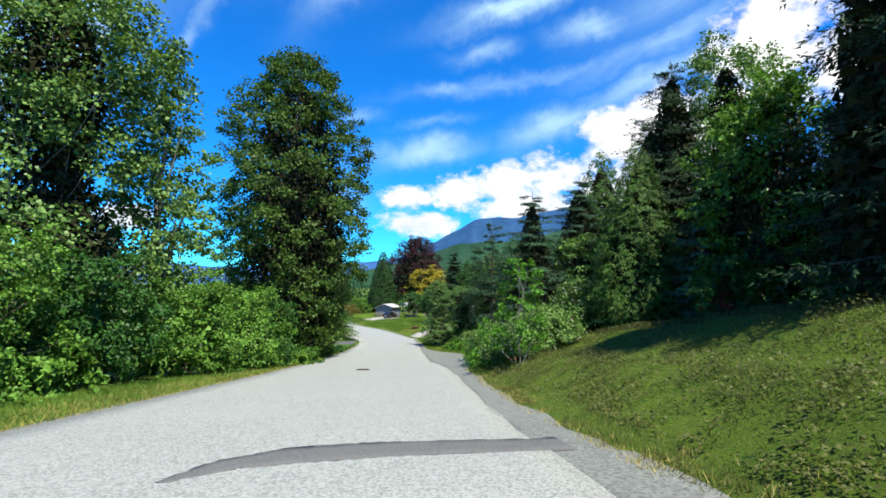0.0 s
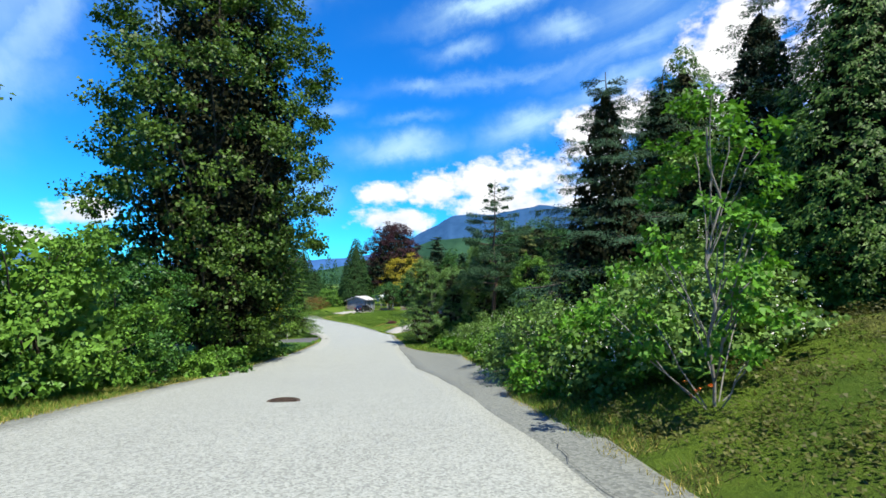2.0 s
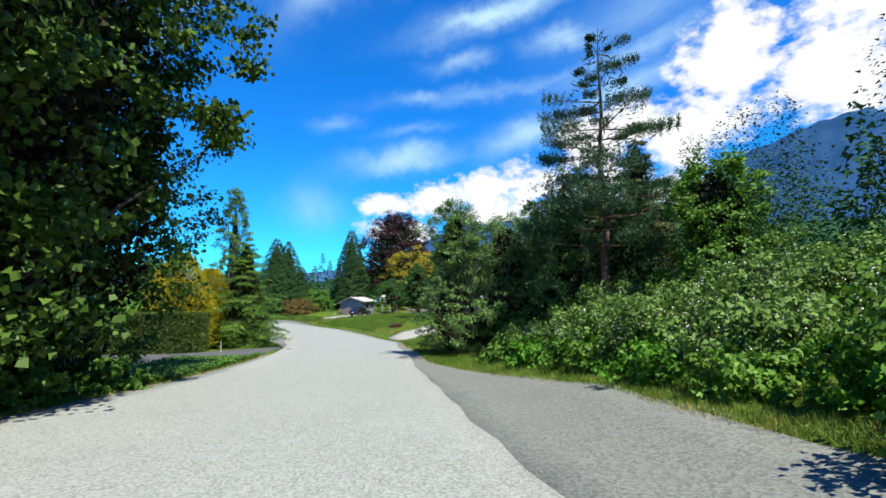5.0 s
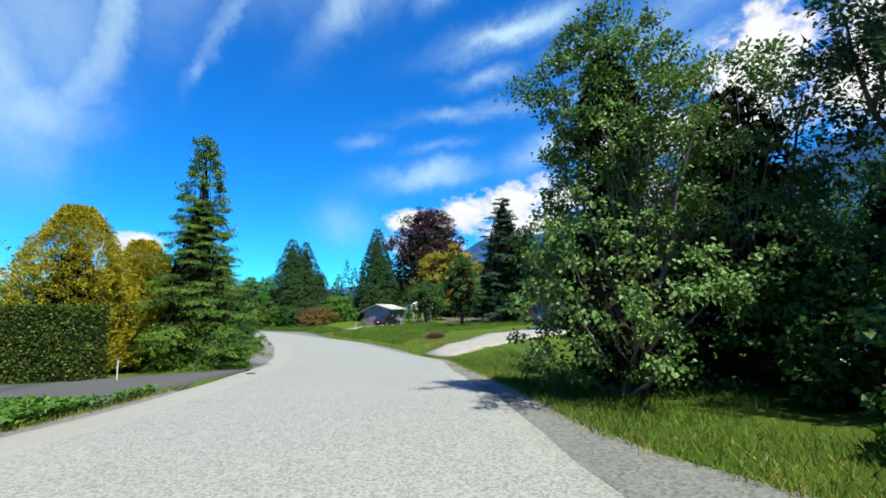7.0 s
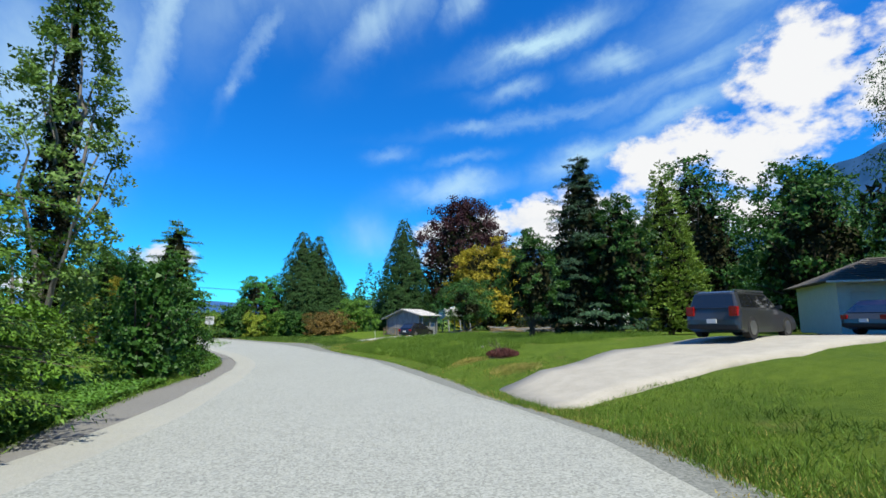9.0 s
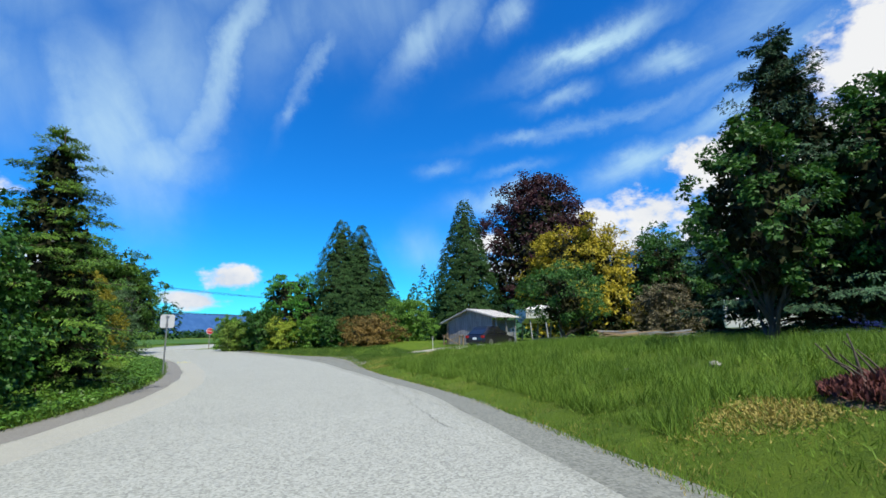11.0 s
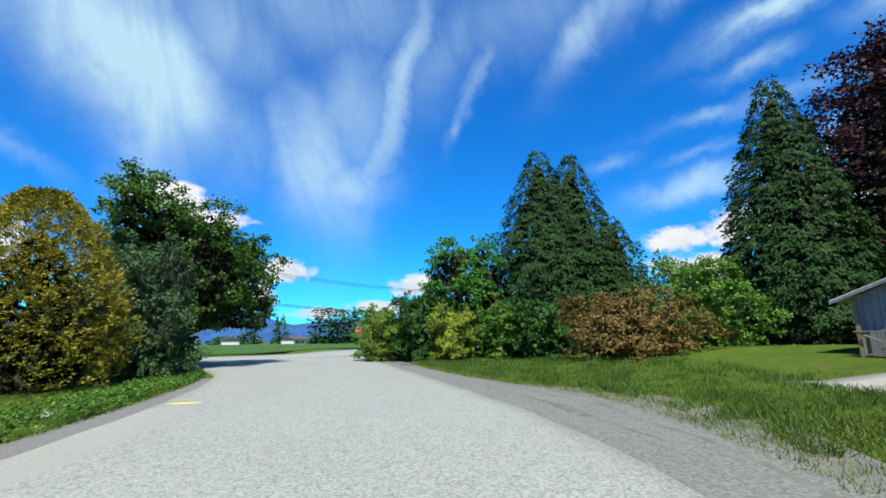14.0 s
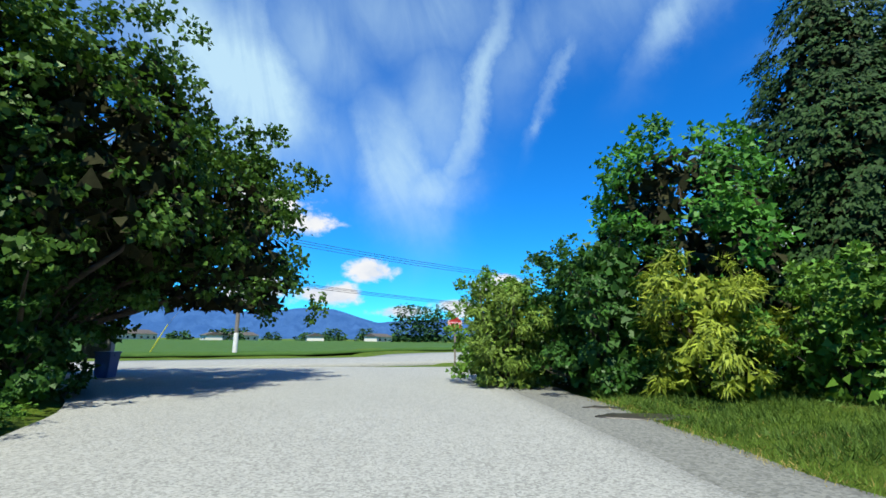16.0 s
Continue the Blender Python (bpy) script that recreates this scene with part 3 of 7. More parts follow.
# the cross road at the foot of the lane, the drives and the pad
slab("cross_road", [(-80.3, 28.0), (-71.5, 26.0), (-31.6, 206.0), (-40.4, 208.0)], 0.02, ROAD, "pale grey asphalt cross road at the junction", "road", step=2.0)
slab("field", [(-97.3, -26.4), (-36.6, 246.9), (-291.3, 303.5), (-352.0, 30.2)], 0.22, CROP, "dark green crop field beyond the cross road", "field", step=8.0)
slab("driveway", PAVED["left_drive"], 0.022, DRIVE_DARK, "dark grey asphalt driveway mouth beside ivy", "driveway", rough=0.03)
slab("driveway", PAVED["left_lane"], 0.018, DRIVE_DARK, "dark grey asphalt driveway along a clipped hedge", "driveway", rough=0.03)
slab("driveway", PAVED["right_drive"], 0.025, CONCRETE, "pale concrete driveway across the lawn", "driveway", rough=0.02)
slab("driveway", PAVED["forecourt"], 0.021, DRIVE_DARK, "dark paved forecourt before the garage", "driveway")
slab("parking_pad", PAVED["pad"], 0.02, CONCRETE, "pale concrete parking pad before the shed", "pad", rough=0.1)

# ---- plants ----


def unit(v):
    return v / np.maximum(np.linalg.norm(v, axis=-1, keepdims=True), 1e-9)


def leaves(name, at, way, up, length, width, material, fold=0.25, droop=0.0, fine=False):
    """Many leaves as one mesh: each a folded diamond (fine: a sliver) at its place, along its way, with its face towards up."""
    n = len(at)
    way = unit(way)
    side = unit(np.cross(way, up))
    face = np.cross(side, way)
    length, width = np.broadcast_to(length, n)[:, None], np.broadcast_to(width, n)[:, None]
    mid = at + way * length * 0.45 - face * length * droop * 0.3
    lift = face * width * fold
    tip = at + way * length - face * length * droop
    if fine:
        low = at + way * length * 0.2
        v = np.stack([low + side * width * 0.5, tip, low - side * width * 0.5], 1)
        return mesh_from(name, v.reshape(-1, 3), np.arange(3 * n).reshape(n, 3), material)
    v = np.stack([at, mid + side * width * 0.5 + lift, tip, mid - side * width * 0.5 + lift], 1)
    return mesh_from(name, v.reshape(-1, 3), np.arange(4 * n).reshape(n, 4), material)


def tubes(name, paths, material, sides=6):
    """Tapered limbs as one mesh: each path holds rows of x, y, z, radius."""
    verts, faces, start = [], [], 0
    ring = np.linspace(0, 2 * math.pi, sides, endpoint=False)
    for p in paths:
        p = np.asarray(p, float)
        d = unit(np.gradient(p[:, :3], axis=0))
        ref = np.where(np.abs(d[:, 2:3]) > 0.9, (1.0, 0, 0), (0, 0, 1.0))
        a = unit(np.cross(d, ref))
        b = np.cross(d, a)
        v = p[:, None, :3] + p[:, None, 3:4] * (a[:, None] * np.cos(ring)[None, :, None] + b[:, None] * np.sin(ring)[None, :, None])
        verts.append(v.reshape(-1, 3))
        i = (np.arange(len(p) - 1)[:, None] * sides + np.arange(sides)[None]).ravel() + start
        j = (np.arange(len(p) - 1)[:, None] * sides + (np.arange(sides)[None] + 1) % sides).ravel() + start
        faces.append(np.stack([i, j, j + sides, i + sides], 1))
        start += len(p) * sides
    return mesh_from(name, np.concatenate(verts), np.concatenate(faces), material, True)


def bent(a, b, r0, r1, sag, n, r):
    """A limb from a to b that bows by sag."""
    u = np.linspace(0, 1, n)[:, None]
    p = np.asarray(a) * (1 - u) + np.asarray(b) * u
    p = p + r.normal(0, 0.02, (n, 3)) * np.linalg.norm(np.subtract(b, a)) * np.sin(u * math.pi)
    p[:, 2:3] += sag * np.sin(u * math.pi)
    return np.concatenate([p, r0 + (r1 - r0) * u], 1)


SHAPES = {
    "oval": lambda t: np.sin(np.pi * np.clip(t, 0, 1) ** 0.75) ** 0.65,
    "poplar": lambda t: np.clip(np.minimum((t + 0.14) / 0.44, 1), 0, 1) ** 0.6 * (1 - np.clip((t - 0.45) / 0.55, 0, 1) ** 2.2) ** 0.75,
    "spire": lambda t: (0.35 + 0.65 * np.sin(np.pi * np.clip(t, 0, 1) ** 0.8)) * (1 - t**4),
    "dome": lambda t: np.sqrt(np.clip(1 - (0.9 * t - 0.05) ** 2, 0, 1)) * (1 - 0.3 * np.clip(0.25 - t, 0, 1)),
    "spread": lambda t: np.clip(0.55 + 1.6 * t, 0, 1) * np.sqrt(np.clip(1 - (np.clip(t - 0.35, 0, 1) / 0.66) ** 2.2, 0, 1)),
    "loose": lambda t: (0.75 + 0.25 * np.sin(9 * t)) * np.sin(np.pi * np.clip(t * 0.92 + 0.06, 0, 1) ** 0.7) ** 0.6,
}


FULL, BIG = 0.43, 1.18  # how full and how large the leaves of all crowns are


def crown_points(r, shape, radius, low, high, clusters, spread, lean=(0.0, 0.0), hollow=0.45, ragged=0.28):
    """Centres of leaf clusters in a crown with an uneven outline."""
    boughs = max(6, clusters // 4)
    t = ((np.arange(boughs) + r.uniform(0, 1, boughs)) / boughs) ** 0.92
    az = np.arange(boughs) * 2.39996 + r.uniform(-0.7, 0.7, boughs)
    lobes = 1 + ragged * (np.sin(az * 2 + r.uniform(0, 6)) * 0.4 + np.sin(az * 3 + t * 5 + r.uniform(0, 6)) * 0.5 + np.sin(az * 5 - t * 9 + r.uniform(0, 6)) * 0.4)
    rad = radius * SHAPES[shape](t) * lobes * r.uniform(hollow**2, 1, boughs) ** 0.5 * 0.88
    x, y = rad * np.cos(az) + lean[0] * t, rad * np.sin(az) + lean[1] * t
    z = low + (high - low) * t + r.normal(0, spread * 0.3, boughs)
    k = np.arange(clusters) % boughs
    d = unit(r.normal(0, 1, (clusters, 3)) + np.stack([np.cos(az), np.sin(az), np.full(boughs, 0.35)], 1)[k] * 0.8)
    size = spread * r.uniform(1.1, 2.1, boughs)[k] * r.uniform(0.25, 1.0, clusters) ** 0.4
    return np.stack([x, y, z], 1)[k] + d * size[:, None] * (1, 1, 0.7)


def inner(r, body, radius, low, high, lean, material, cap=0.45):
    """The inside of a crown: slivers behind the outer leaves, in trees coloured dark as shade."""
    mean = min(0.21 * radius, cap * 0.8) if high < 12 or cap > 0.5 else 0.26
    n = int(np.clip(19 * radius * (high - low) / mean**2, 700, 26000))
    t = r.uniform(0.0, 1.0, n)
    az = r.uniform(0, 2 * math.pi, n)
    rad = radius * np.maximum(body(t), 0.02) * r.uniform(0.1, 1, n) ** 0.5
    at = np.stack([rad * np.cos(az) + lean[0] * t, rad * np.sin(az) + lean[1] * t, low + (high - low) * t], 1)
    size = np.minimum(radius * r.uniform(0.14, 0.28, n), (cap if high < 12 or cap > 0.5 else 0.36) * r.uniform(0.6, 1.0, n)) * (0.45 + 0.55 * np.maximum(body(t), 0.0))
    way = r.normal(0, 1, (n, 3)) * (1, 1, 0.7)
    return leaves("inner_fill", at - unit(way) * size[:, None] * 0.5, way, np.stack([np.cos(az), np.sin(az), np.full(n, 0.3)], 1) + r.normal(0, 0.5, (n, 3)), size, size * 1.1, material, 0.2, 0.2, True)


def broadleaf(name, x, y, h, radius, label, material, bark=None, seed=1, shape="oval", low=0.15, clusters=300, per=60, leaf=0.14, spread=None, stems=1, limb=16,
              lean=(0, 0), category="tree", group="", sink=0.0, hang=0.0, aspect=0.92, hollow=0.6, ragged=0.28, trunk=None, flat=0.6, body=0.6, fine=False, lobes=None):
    """A broad-leaved tree or shrub: stems, limbs, and clusters of leaves; lobes give side crowns as offset, foot, top, radius and share."""
    r = np.random.default_rng(seed)
    z = ground_z(x, y) - sink
    e = thing(name, x, y, z, label, category, group)
    spread = spread or radius * 0.14
    per, leaf = int(per * FULL * (1.45 if fine else 1)), leaf * BIG * (0.85 if fine else 1)
    c = crown_points(r, shape, radius, h * low, h, clusters, spread, lean, hollow, ragged)
    for ox, oy, z0, z1, rad, share in lobes or ():
        more = crown_points(r, "dome", rad, z0, z1, int(clusters * share), spread, (0, 0), hollow, ragged)
        c = np.concatenate([c, more + (ox, oy, 0)])
    clusters = len(c)
    n = clusters * per
    pick = np.repeat(np.arange(clusters), per)
    size = r.uniform(0.6, 1.25, clusters)[pick][:, None] * spread
    off = unit(r.normal(0, 1, (n, 3))) * r.uniform(0.15, 1.6, (n, 1)) * (1, 1, flat)
    at = c[pick] + off * size * 0.6
    axis = np.array((lean[0] * 0.5, lean[1] * 0.5, h * (low + 1) * 0.45))
    out = unit(at - axis)
    way = unit(unit(off) * 0.7 + out * 0.5 + r.normal(0, 0.5, (n, 3)) + (0, 0, -0.25 - hang))
    up = unit(out * (0.95, 0.95, 0.6) + (0, 0, 0.45) + r.normal(0, 0.5, (n, 3)))
    size = leaf * r.uniform(0.65, 1.3, n)
    child("crown", leaves("crown", at, way, up, size, size * aspect, material, 0.22, 0.15 + hang * 0.3, fine), e)
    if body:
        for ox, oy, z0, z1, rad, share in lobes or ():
            dark = inner(r, SHAPES["dome"], rad * body, z0, z0 + (z1 - z0) * 0.93, (0, 0), CROWN_SHADE, 0.5)
            child("inner_fill", dark, e).matrix_local = pose(ox, oy, 0)
        # trees take the painted shade colour within, shrubs their own leaf colour
        child("inner_fill", inner(r, SHAPES[shape], radius * body, h * low, h * 0.93, lean, CROWN_SHADE if category == "tree" else material, 0.34 if y < 60 else 0.6), e)
    paths = []
    tr = trunk or (0.018 * h + 0.03)
    for s in range(stems):
        a = np.array((r.normal(0, 0.06 * radius), r.normal(0, 0.06 * radius), -0.15)) if stems > 1 else np.array((0, 0, -0.15))
        top = np.array((lean[0] * 0.8 + (r.normal(0, 0.3 * radius) if stems > 1 else 0), lean[1] * 0.8 + (r.normal(0, 0.3 * radius) if stems > 1 else 0), h * (0.9 if stems == 1 else r.uniform(0.6, 0.9))))
        main = bent(a, top, tr / (1 if stems == 1 else 1.8), 0.012, 0.0, 9, r)
        paths.append(main)
        for q in r.choice(clusters, min(limb, clusters), False):
            u = np.clip((c[q, 2] / h - 0.18) * 0.85, 0.08, 0.85)
            i = int(u * 8)
            paths.append(bent(main[i, :3], c[q], main[i, 3] * 0.45, 0.008, 0.04 * h * r.uniform(-0.3, 1), 6, r))
    child("trunk" if category == "tree" else "branchwork", tubes("trunk", paths, bark or BARK), e)
    return e


def conifer(name, x, y, h, radius, label, material, bark=None, seed=1, low=0.04, whorls=34, arms=8, twig=0.32, per=26, droop=0.25, rise=0.0, taper=0.85, wide=0.26, category="tree", group="", gap=0.0, ragged=0.25, sink=0.0, tuft=1.0, dense=6, core=0.46, tip=False):
    """A spruce, fir, pine or hemlock: a straight stem, whorls of boughs, and flat sprays of needled twigs along them."""
    r = np.random.default_rng(seed)
    e = thing(name, x, y, ground_z(x, y) - sink, label, category, group)
    paths = [bent((0, 0, -0.15), (0, 0, h), 0.014 * h + 0.03, 0.012, 0, 8, r)]
    at, way, up, size = [], [], [], []
    for i in range(whorls):
        t = (i + r.uniform(-0.3, 0.3)) / whorls
        t = min(max(t, 0), 0.985)
        zz = h * (low + (1 - low) * t)
        reach = radius * ((1 - t) ** taper) * (1 if t > 0.08 else 0.85)
        for a in range(max(3, int(arms * (1 - 0.5 * t)))):
            if r.uniform() < gap:
                continue
            az = r.uniform(0, 2 * math.pi)
            L = max(reach * r.uniform(1 - 2 * ragged, 1 + ragged), 0.15)
            n = 6
            u = np.linspace(0, 1, n)
            dz = rise * u * L - droop * L * (u**1.6) + 0.12 * droop * L * np.clip(u - 0.7, 0, 1) * 3
            p = np.stack([np.cos(az) * L * u, np.sin(az) * L * u, zz + dz], 1)
            if L > 0.6:
                paths.append(np.concatenate([p, (0.006 + 0.011 * L * (1 - u))[:, None]], 1))
            k = max(7, int(2.6 * per * (0.3 + 0.7 * L / radius)))
            v = r.uniform(0.12, 1.0, k) ** (0.7 if not tip else 0.3)
            if tip:
                v = np.clip(np.round(v * 9) / 9 + r.normal(0, 0.018, k), 0.3, 1)
            q = np.stack([np.interp(v, u, p[:, j]) for j in range(3)], 1)
            side = r.choice((-1, 1), k)
            out = np.array((math.cos(az), math.sin(az), 0.0))
            lat = np.array((-math.sin(az), math.cos(az), 0.0))
            w = out * r.uniform(0.35, 1.0, (k, 1)) + lat * (side * r.uniform(0.3, 1.0, k))[:, None] + np.array((0, 0, 1.0)) * (r.normal(-droop * 0.9, 0.22, k))[:, None]
            spread = wide * L * (1 - 0.55 * v)
            q = q + lat * (side * spread * r.uniform(0, 1, k))[:, None]
            q[:, 2] += r.normal(0, 0.03 * L + 0.03, k)
            at.append(q)
            way.append(w if not tip else r.normal(0, 0.6, (k, 3)) + out * 0.5 + (0, 0, 0.55))
            up.append(np.tile((0, 0, 1.0), (k, 1)) + out * 0.5 + r.normal(0, 0.6, (k, 3)))
            size.append(0.72 * twig * r.uniform(0.6, 1.25, k) * (0.6 + 0.4 * (1 - t)))
    # dark twigs round the stem
    m = int(whorls * arms * dense * 1.5)
    t = r.uniform(0, 0.96, m)
    az, rad = r.uniform(0, 6.3, m), radius * (1 - t) ** taper * r.uniform(0.05, 0.62, m)
    at.append(np.stack([rad * np.cos(az), rad * np.sin(az), h * (low + (1 - low) * t)], 1))
    way.append(np.stack([np.cos(az), np.sin(az), r.normal(-droop, 0.4, m)], 1))
    up.append(r.normal(0, 1, (m, 3)))
    size.append(np.full(m, twig * 1.3))
    at, way, up, size = np.concatenate(at), np.concatenate(way), np.concatenate(up), np.concatenate(size)
    child("crown", leaves("crown", at, way, up, size, size * 0.34 * tuft, material, 0.12, 0.25, True), e)
    child("trunk", tubes("trunk", paths, bark or BARK, 5), e)
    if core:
        child("inner_fill", inner(r, lambda q: (1 - q) ** taper, radius * core, h * low + 0.2, h * 0.9, (0, 0), CROWN_SHADE, 0.34 if y < 60 else 0.6), e)
    return e


def spruce(name, x, y, h, radius, label, material, bark=None, seed=1, low=0.03, whorls=15, arms=7, droop=0.38, lift=0.30, taper=0.8, lateral=13, per=13, size=0.13, width=0.36, ragged=0.16, fan=0.34, core=0.42, category="tree", group=""):
    """A spruce or hemlock: whorls of separate boughs that sag and turn up at the tip, each a flat fan of needled branchlets, with dark gaps between."""
    r = np.random.default_rng(seed)
    e = thing(name, x, y, ground_z(x, y), label, category, group)
    paths = [bent((0, 0, -0.15), (0, 0, h), 0.014 * h + 0.03, 0.012, 0, 8, r)]
    at, way, size_of = [], [], []
    for i in range(whorls):
        t = min((i + r.uniform(-0.15, 0.15)) / whorls, 0.985)
        t = max(t, 0.0)
        reach = radius * (1 - t) ** taper * (1 if t > 0.06 else 0.85)
        n = max(4, int(round(arms * (1 - 0.35 * t))))
        start = r.uniform(0, 6.3)
        for a in range(n):
            az = start + 6.283 * (a + r.uniform(-0.3, 0.3)) / n
            L = max(reach * r.uniform(1 - 2 * ragged, 1 + ragged), 0.2)
            foot = h * (low + (1 - low) * t) + r.normal(0, 0.35 * h / whorls)
            out, lat = np.array((math.cos(az), math.sin(az), 0.0)), np.array((-math.sin(az), math.cos(az), 0.0))
            sag = droop * (1.15 - 0.8 * t)

            def axis(u):
                z = foot - sag * L * u**1.15 + lift * L * np.clip(u - 0.55, 0, 1) ** 1.5
                return out * (L * u)[:, None] + np.array((0, 0, 1.0)) * z[:, None]

            if L > 0.5:
                u = np.linspace(0, 1, 6)
                paths.append(np.concatenate([axis(u), (0.006 + 0.011 * L * (1 - u))[:, None]], 1))
            m = max(5, int(lateral * (0.45 + 0.55 * L / radius)))
            u = np.repeat(np.linspace(0.18, 1.0, m), 2)
            side = np.tile((-1.0, 1.0), m)
            long = L * fan * (1.02 - 0.72 * u) + 0.16
            d = unit(out * r.uniform(0.45, 0.9, (2 * m, 1)) + lat * side[:, None] * r.uniform(0.6, 1.1, (2 * m, 1)) + np.array((0, 0, 1.0)) * r.normal(-0.42 * sag - 0.08, 0.12, (2 * m, 1)))
            v = r.uniform(0.0, 1.0, (2 * m, per))
            q = axis(u)[:, None] + d[:, None] * (long[:, None] * v)[..., None]
            q[..., 2] -= 0.30 * sag * long[:, None] * v**2
            q = q + r.normal(0, 0.018 + 0.006 * L, q.shape)
            w = d[:, None] + out * 0.25 + r.normal(0, 0.42, q.shape)
            at.append(q.reshape(-1, 3))
            way.append(w.reshape(-1, 3))
            size_of.append((size * r.uniform(0.7, 1.3, q.shape[:2]) * (0.65 + 0.35 * (1 - t))).ravel())
    at, way, size_of = np.concatenate(at), np.concatenate(way), np.concatenate(size_of)
    up = np.array((0, 0, 1.0)) + unit(at * (1, 1, 0)) * 0.35 + r.normal(0, 0.32, at.shape)
    child("crown", leaves("crown", at, way, up, size_of, size_of * width, material, 0.1, 0.25, True), e)
    child("trunk", tubes("trunk", paths, bark or BARK, 5), e)
    if core:
        child("inner_fill", inner(r, lambda q: (1 - q) ** taper, radius * core, h * low + 0.2, h * 0.92, (0, 0), CROWN_SHADE, 0.3), e)
    return e


def cedar(name, x, y, h, radius, label, material, seed=1, fronds=1500, per=16, size=0.34, taper=0.8, peaks=1, category="tree", group="", hang=0.5, shape=None, sink=0.0, bottom=0.02):
    """A thuja or cypress: a dense body of hanging or rising scaly fronds that overlap like shingles."""
    r = np.random.default_rng(seed)
    size, fronds = size * 0.62, int(fronds * 1.55)
    e = thing(name, x, y, ground_z(x, y) - sink, label, category, group)
    t = 1 - np.sqrt(r.uniform(0, 1, fronds)) if shape is None else r.uniform(0, 1, fronds) ** 0.85
    t = np.clip(t * 1.02, 0, 0.99)
    az = r.uniform(0, 2 * math.pi, fronds)
    body = (lambda q: (1 - q) ** taper * np.clip(0.72 + q * 3, 0, 1)) if shape is None else (lambda q: SHAPES[shape](q) * (1 - 0.97 * q ** 3) ** 0.5)
    lump = 1 + 0.08 * np.sin(az * 3 + t * 11 + r.uniform(0, 6)) + 0.07 * np.sin(az * 7 - t * 23)
    rad = radius * body(t) * lump * r.uniform(0.74, 1.0, fronds)
    tops = r.uniform(-0.4, 0.4, (peaks, 2)) * radius if peaks > 1 else np.zeros((1, 2))
    tip = tops[r.integers(0, peaks, fronds)] * t[:, None]
    high = h * (1 - (0.10 * r.uniform(0, 1, peaks) if peaks > 1 else np.zeros(1)))[r.integers(0, peaks, fronds)]
    c = np.stack([rad * np.cos(az) + tip[:, 0], rad * np.sin(az) + tip[:, 1], high * (bottom + (1 - bottom) * t)], 1)
    n = fronds * per
    k = np.repeat(np.arange(fronds), per)
    out = np.stack([np.cos(az), np.sin(az), np.zeros(fronds)], 1)[k]
    lat = np.stack([-np.sin(az), np.cos(az), np.zeros(fronds)], 1)[k]
    fan = r.uniform(-1, 1, n)[:, None]
    along_u = r.uniform(0, 1, n)[:, None]
    d = unit(out * 0.6 + np.array((0, 0, -hang * 1.3)) + r.normal(0, 0.12, (fronds, 3))[k])
    big = (size * 1.9 * r.uniform(0.7, 1.3, fronds))[k][:, None]
    at = c[k] + d * along_u * big + lat * fan * big * 0.55 * (1 - 0.6 * along_u) + r.normal(0, 0.04, (n, 3))
    way = d + lat * fan * 0.7 + r.normal(0, 0.2, (n, 3)) + np.array((0, 0, -0.25 * hang)) * along_u
    up = unit(out * 1.0 + np.array((0, 0, 0.4)) + r.normal(0, 0.35, (n, 3)))
    s = size * r.uniform(0.6, 1.2, n)
    child("inner_fill", inner(r, body, radius * (0.74 if shape is None else 0.6), h * bottom, h * (0.9 if shape is None else 0.78), (0, 0), CROWN_SHADE, 0.34 if y < 60 else 0.6), e)
    child("crown", leaves("crown", at, way, up, s, s * 0.5, material, 0.15, 0.2, True), e)
    child("trunk", tubes("trunk", [bent((0, 0, -0.15), (0, 0, h * 0.93), 0.014 * h + 0.05, 0.02, 0, 6, r)], BARK), e)
    return e

# ---- trees and shrubs, from the head of the lane down ----
broadleaf("cottonwood_tree", -14.8, 17.5, 15.5, 5.4, "tall cottonwood with pale glinting leaves over a roadside thicket", L_COTTON, BARK_PALE, 11, "loose", 0.08, 700, 120, 0.13, stems=3, limb=26, body=0.52, hollow=0.6)
broadleaf("cottonwood_tree", -12.8, 21.2, 14.8, 2.3, "slender cottonwood spire beside a larger one", L_COTTON, BARK_PALE, 12, "spire", 0.12, 360, 80, 0.13, limb=14, body=0.3, spread=0.5)
broadleaf("poplar_tree", -12.7, 40.2, 25.6, 6.9, "huge dense dark green poplar beside the lane", L_POPLAR, None, 13, "poplar", 0.05, 1050, 150, 0.15, stems=2, limb=30, ragged=0.26, hollow=0.72, body=0.62, spread=0.85, aspect=1.0)
# darker alder leaf colour stands in for this poplar's backlit shade
broadleaf("poplar_tree", -13.6, 45.6, 18.5, 5.0, "broad shady poplar with low boughs over the verge", L_ALDER, None, 14, "poplar", 0.02, 700, 110, 0.115, stems=2, limb=24, ragged=0.25, hollow=0.7, body=0.68)
for i, (x, y, h, r, m) in enumerate([(-12.0, 11.0, 4.2, 2.8, L_BUSH), (-11.3, 15.0, 4.0, 2.6, L_ALDER), (-10.4, 19.2, 3.6, 2.4, L_BUSH), (-10.0, 24.0, 4.1, 2.6, L_BUSH), (-11.2, 28.8, 4.2, 2.6, L_ALDER), (-13.0, 32.5, 3.6, 2.2, L_BUSH)]):
    broadleaf("roadside_bush", x, y, h, r, "leafy green thicket bush on the grass verge", m, None, 20 + i, "dome", 0.04, 240, 110, 0.085, stems=5, limb=3, category="shrub", group="bushes along the verge")
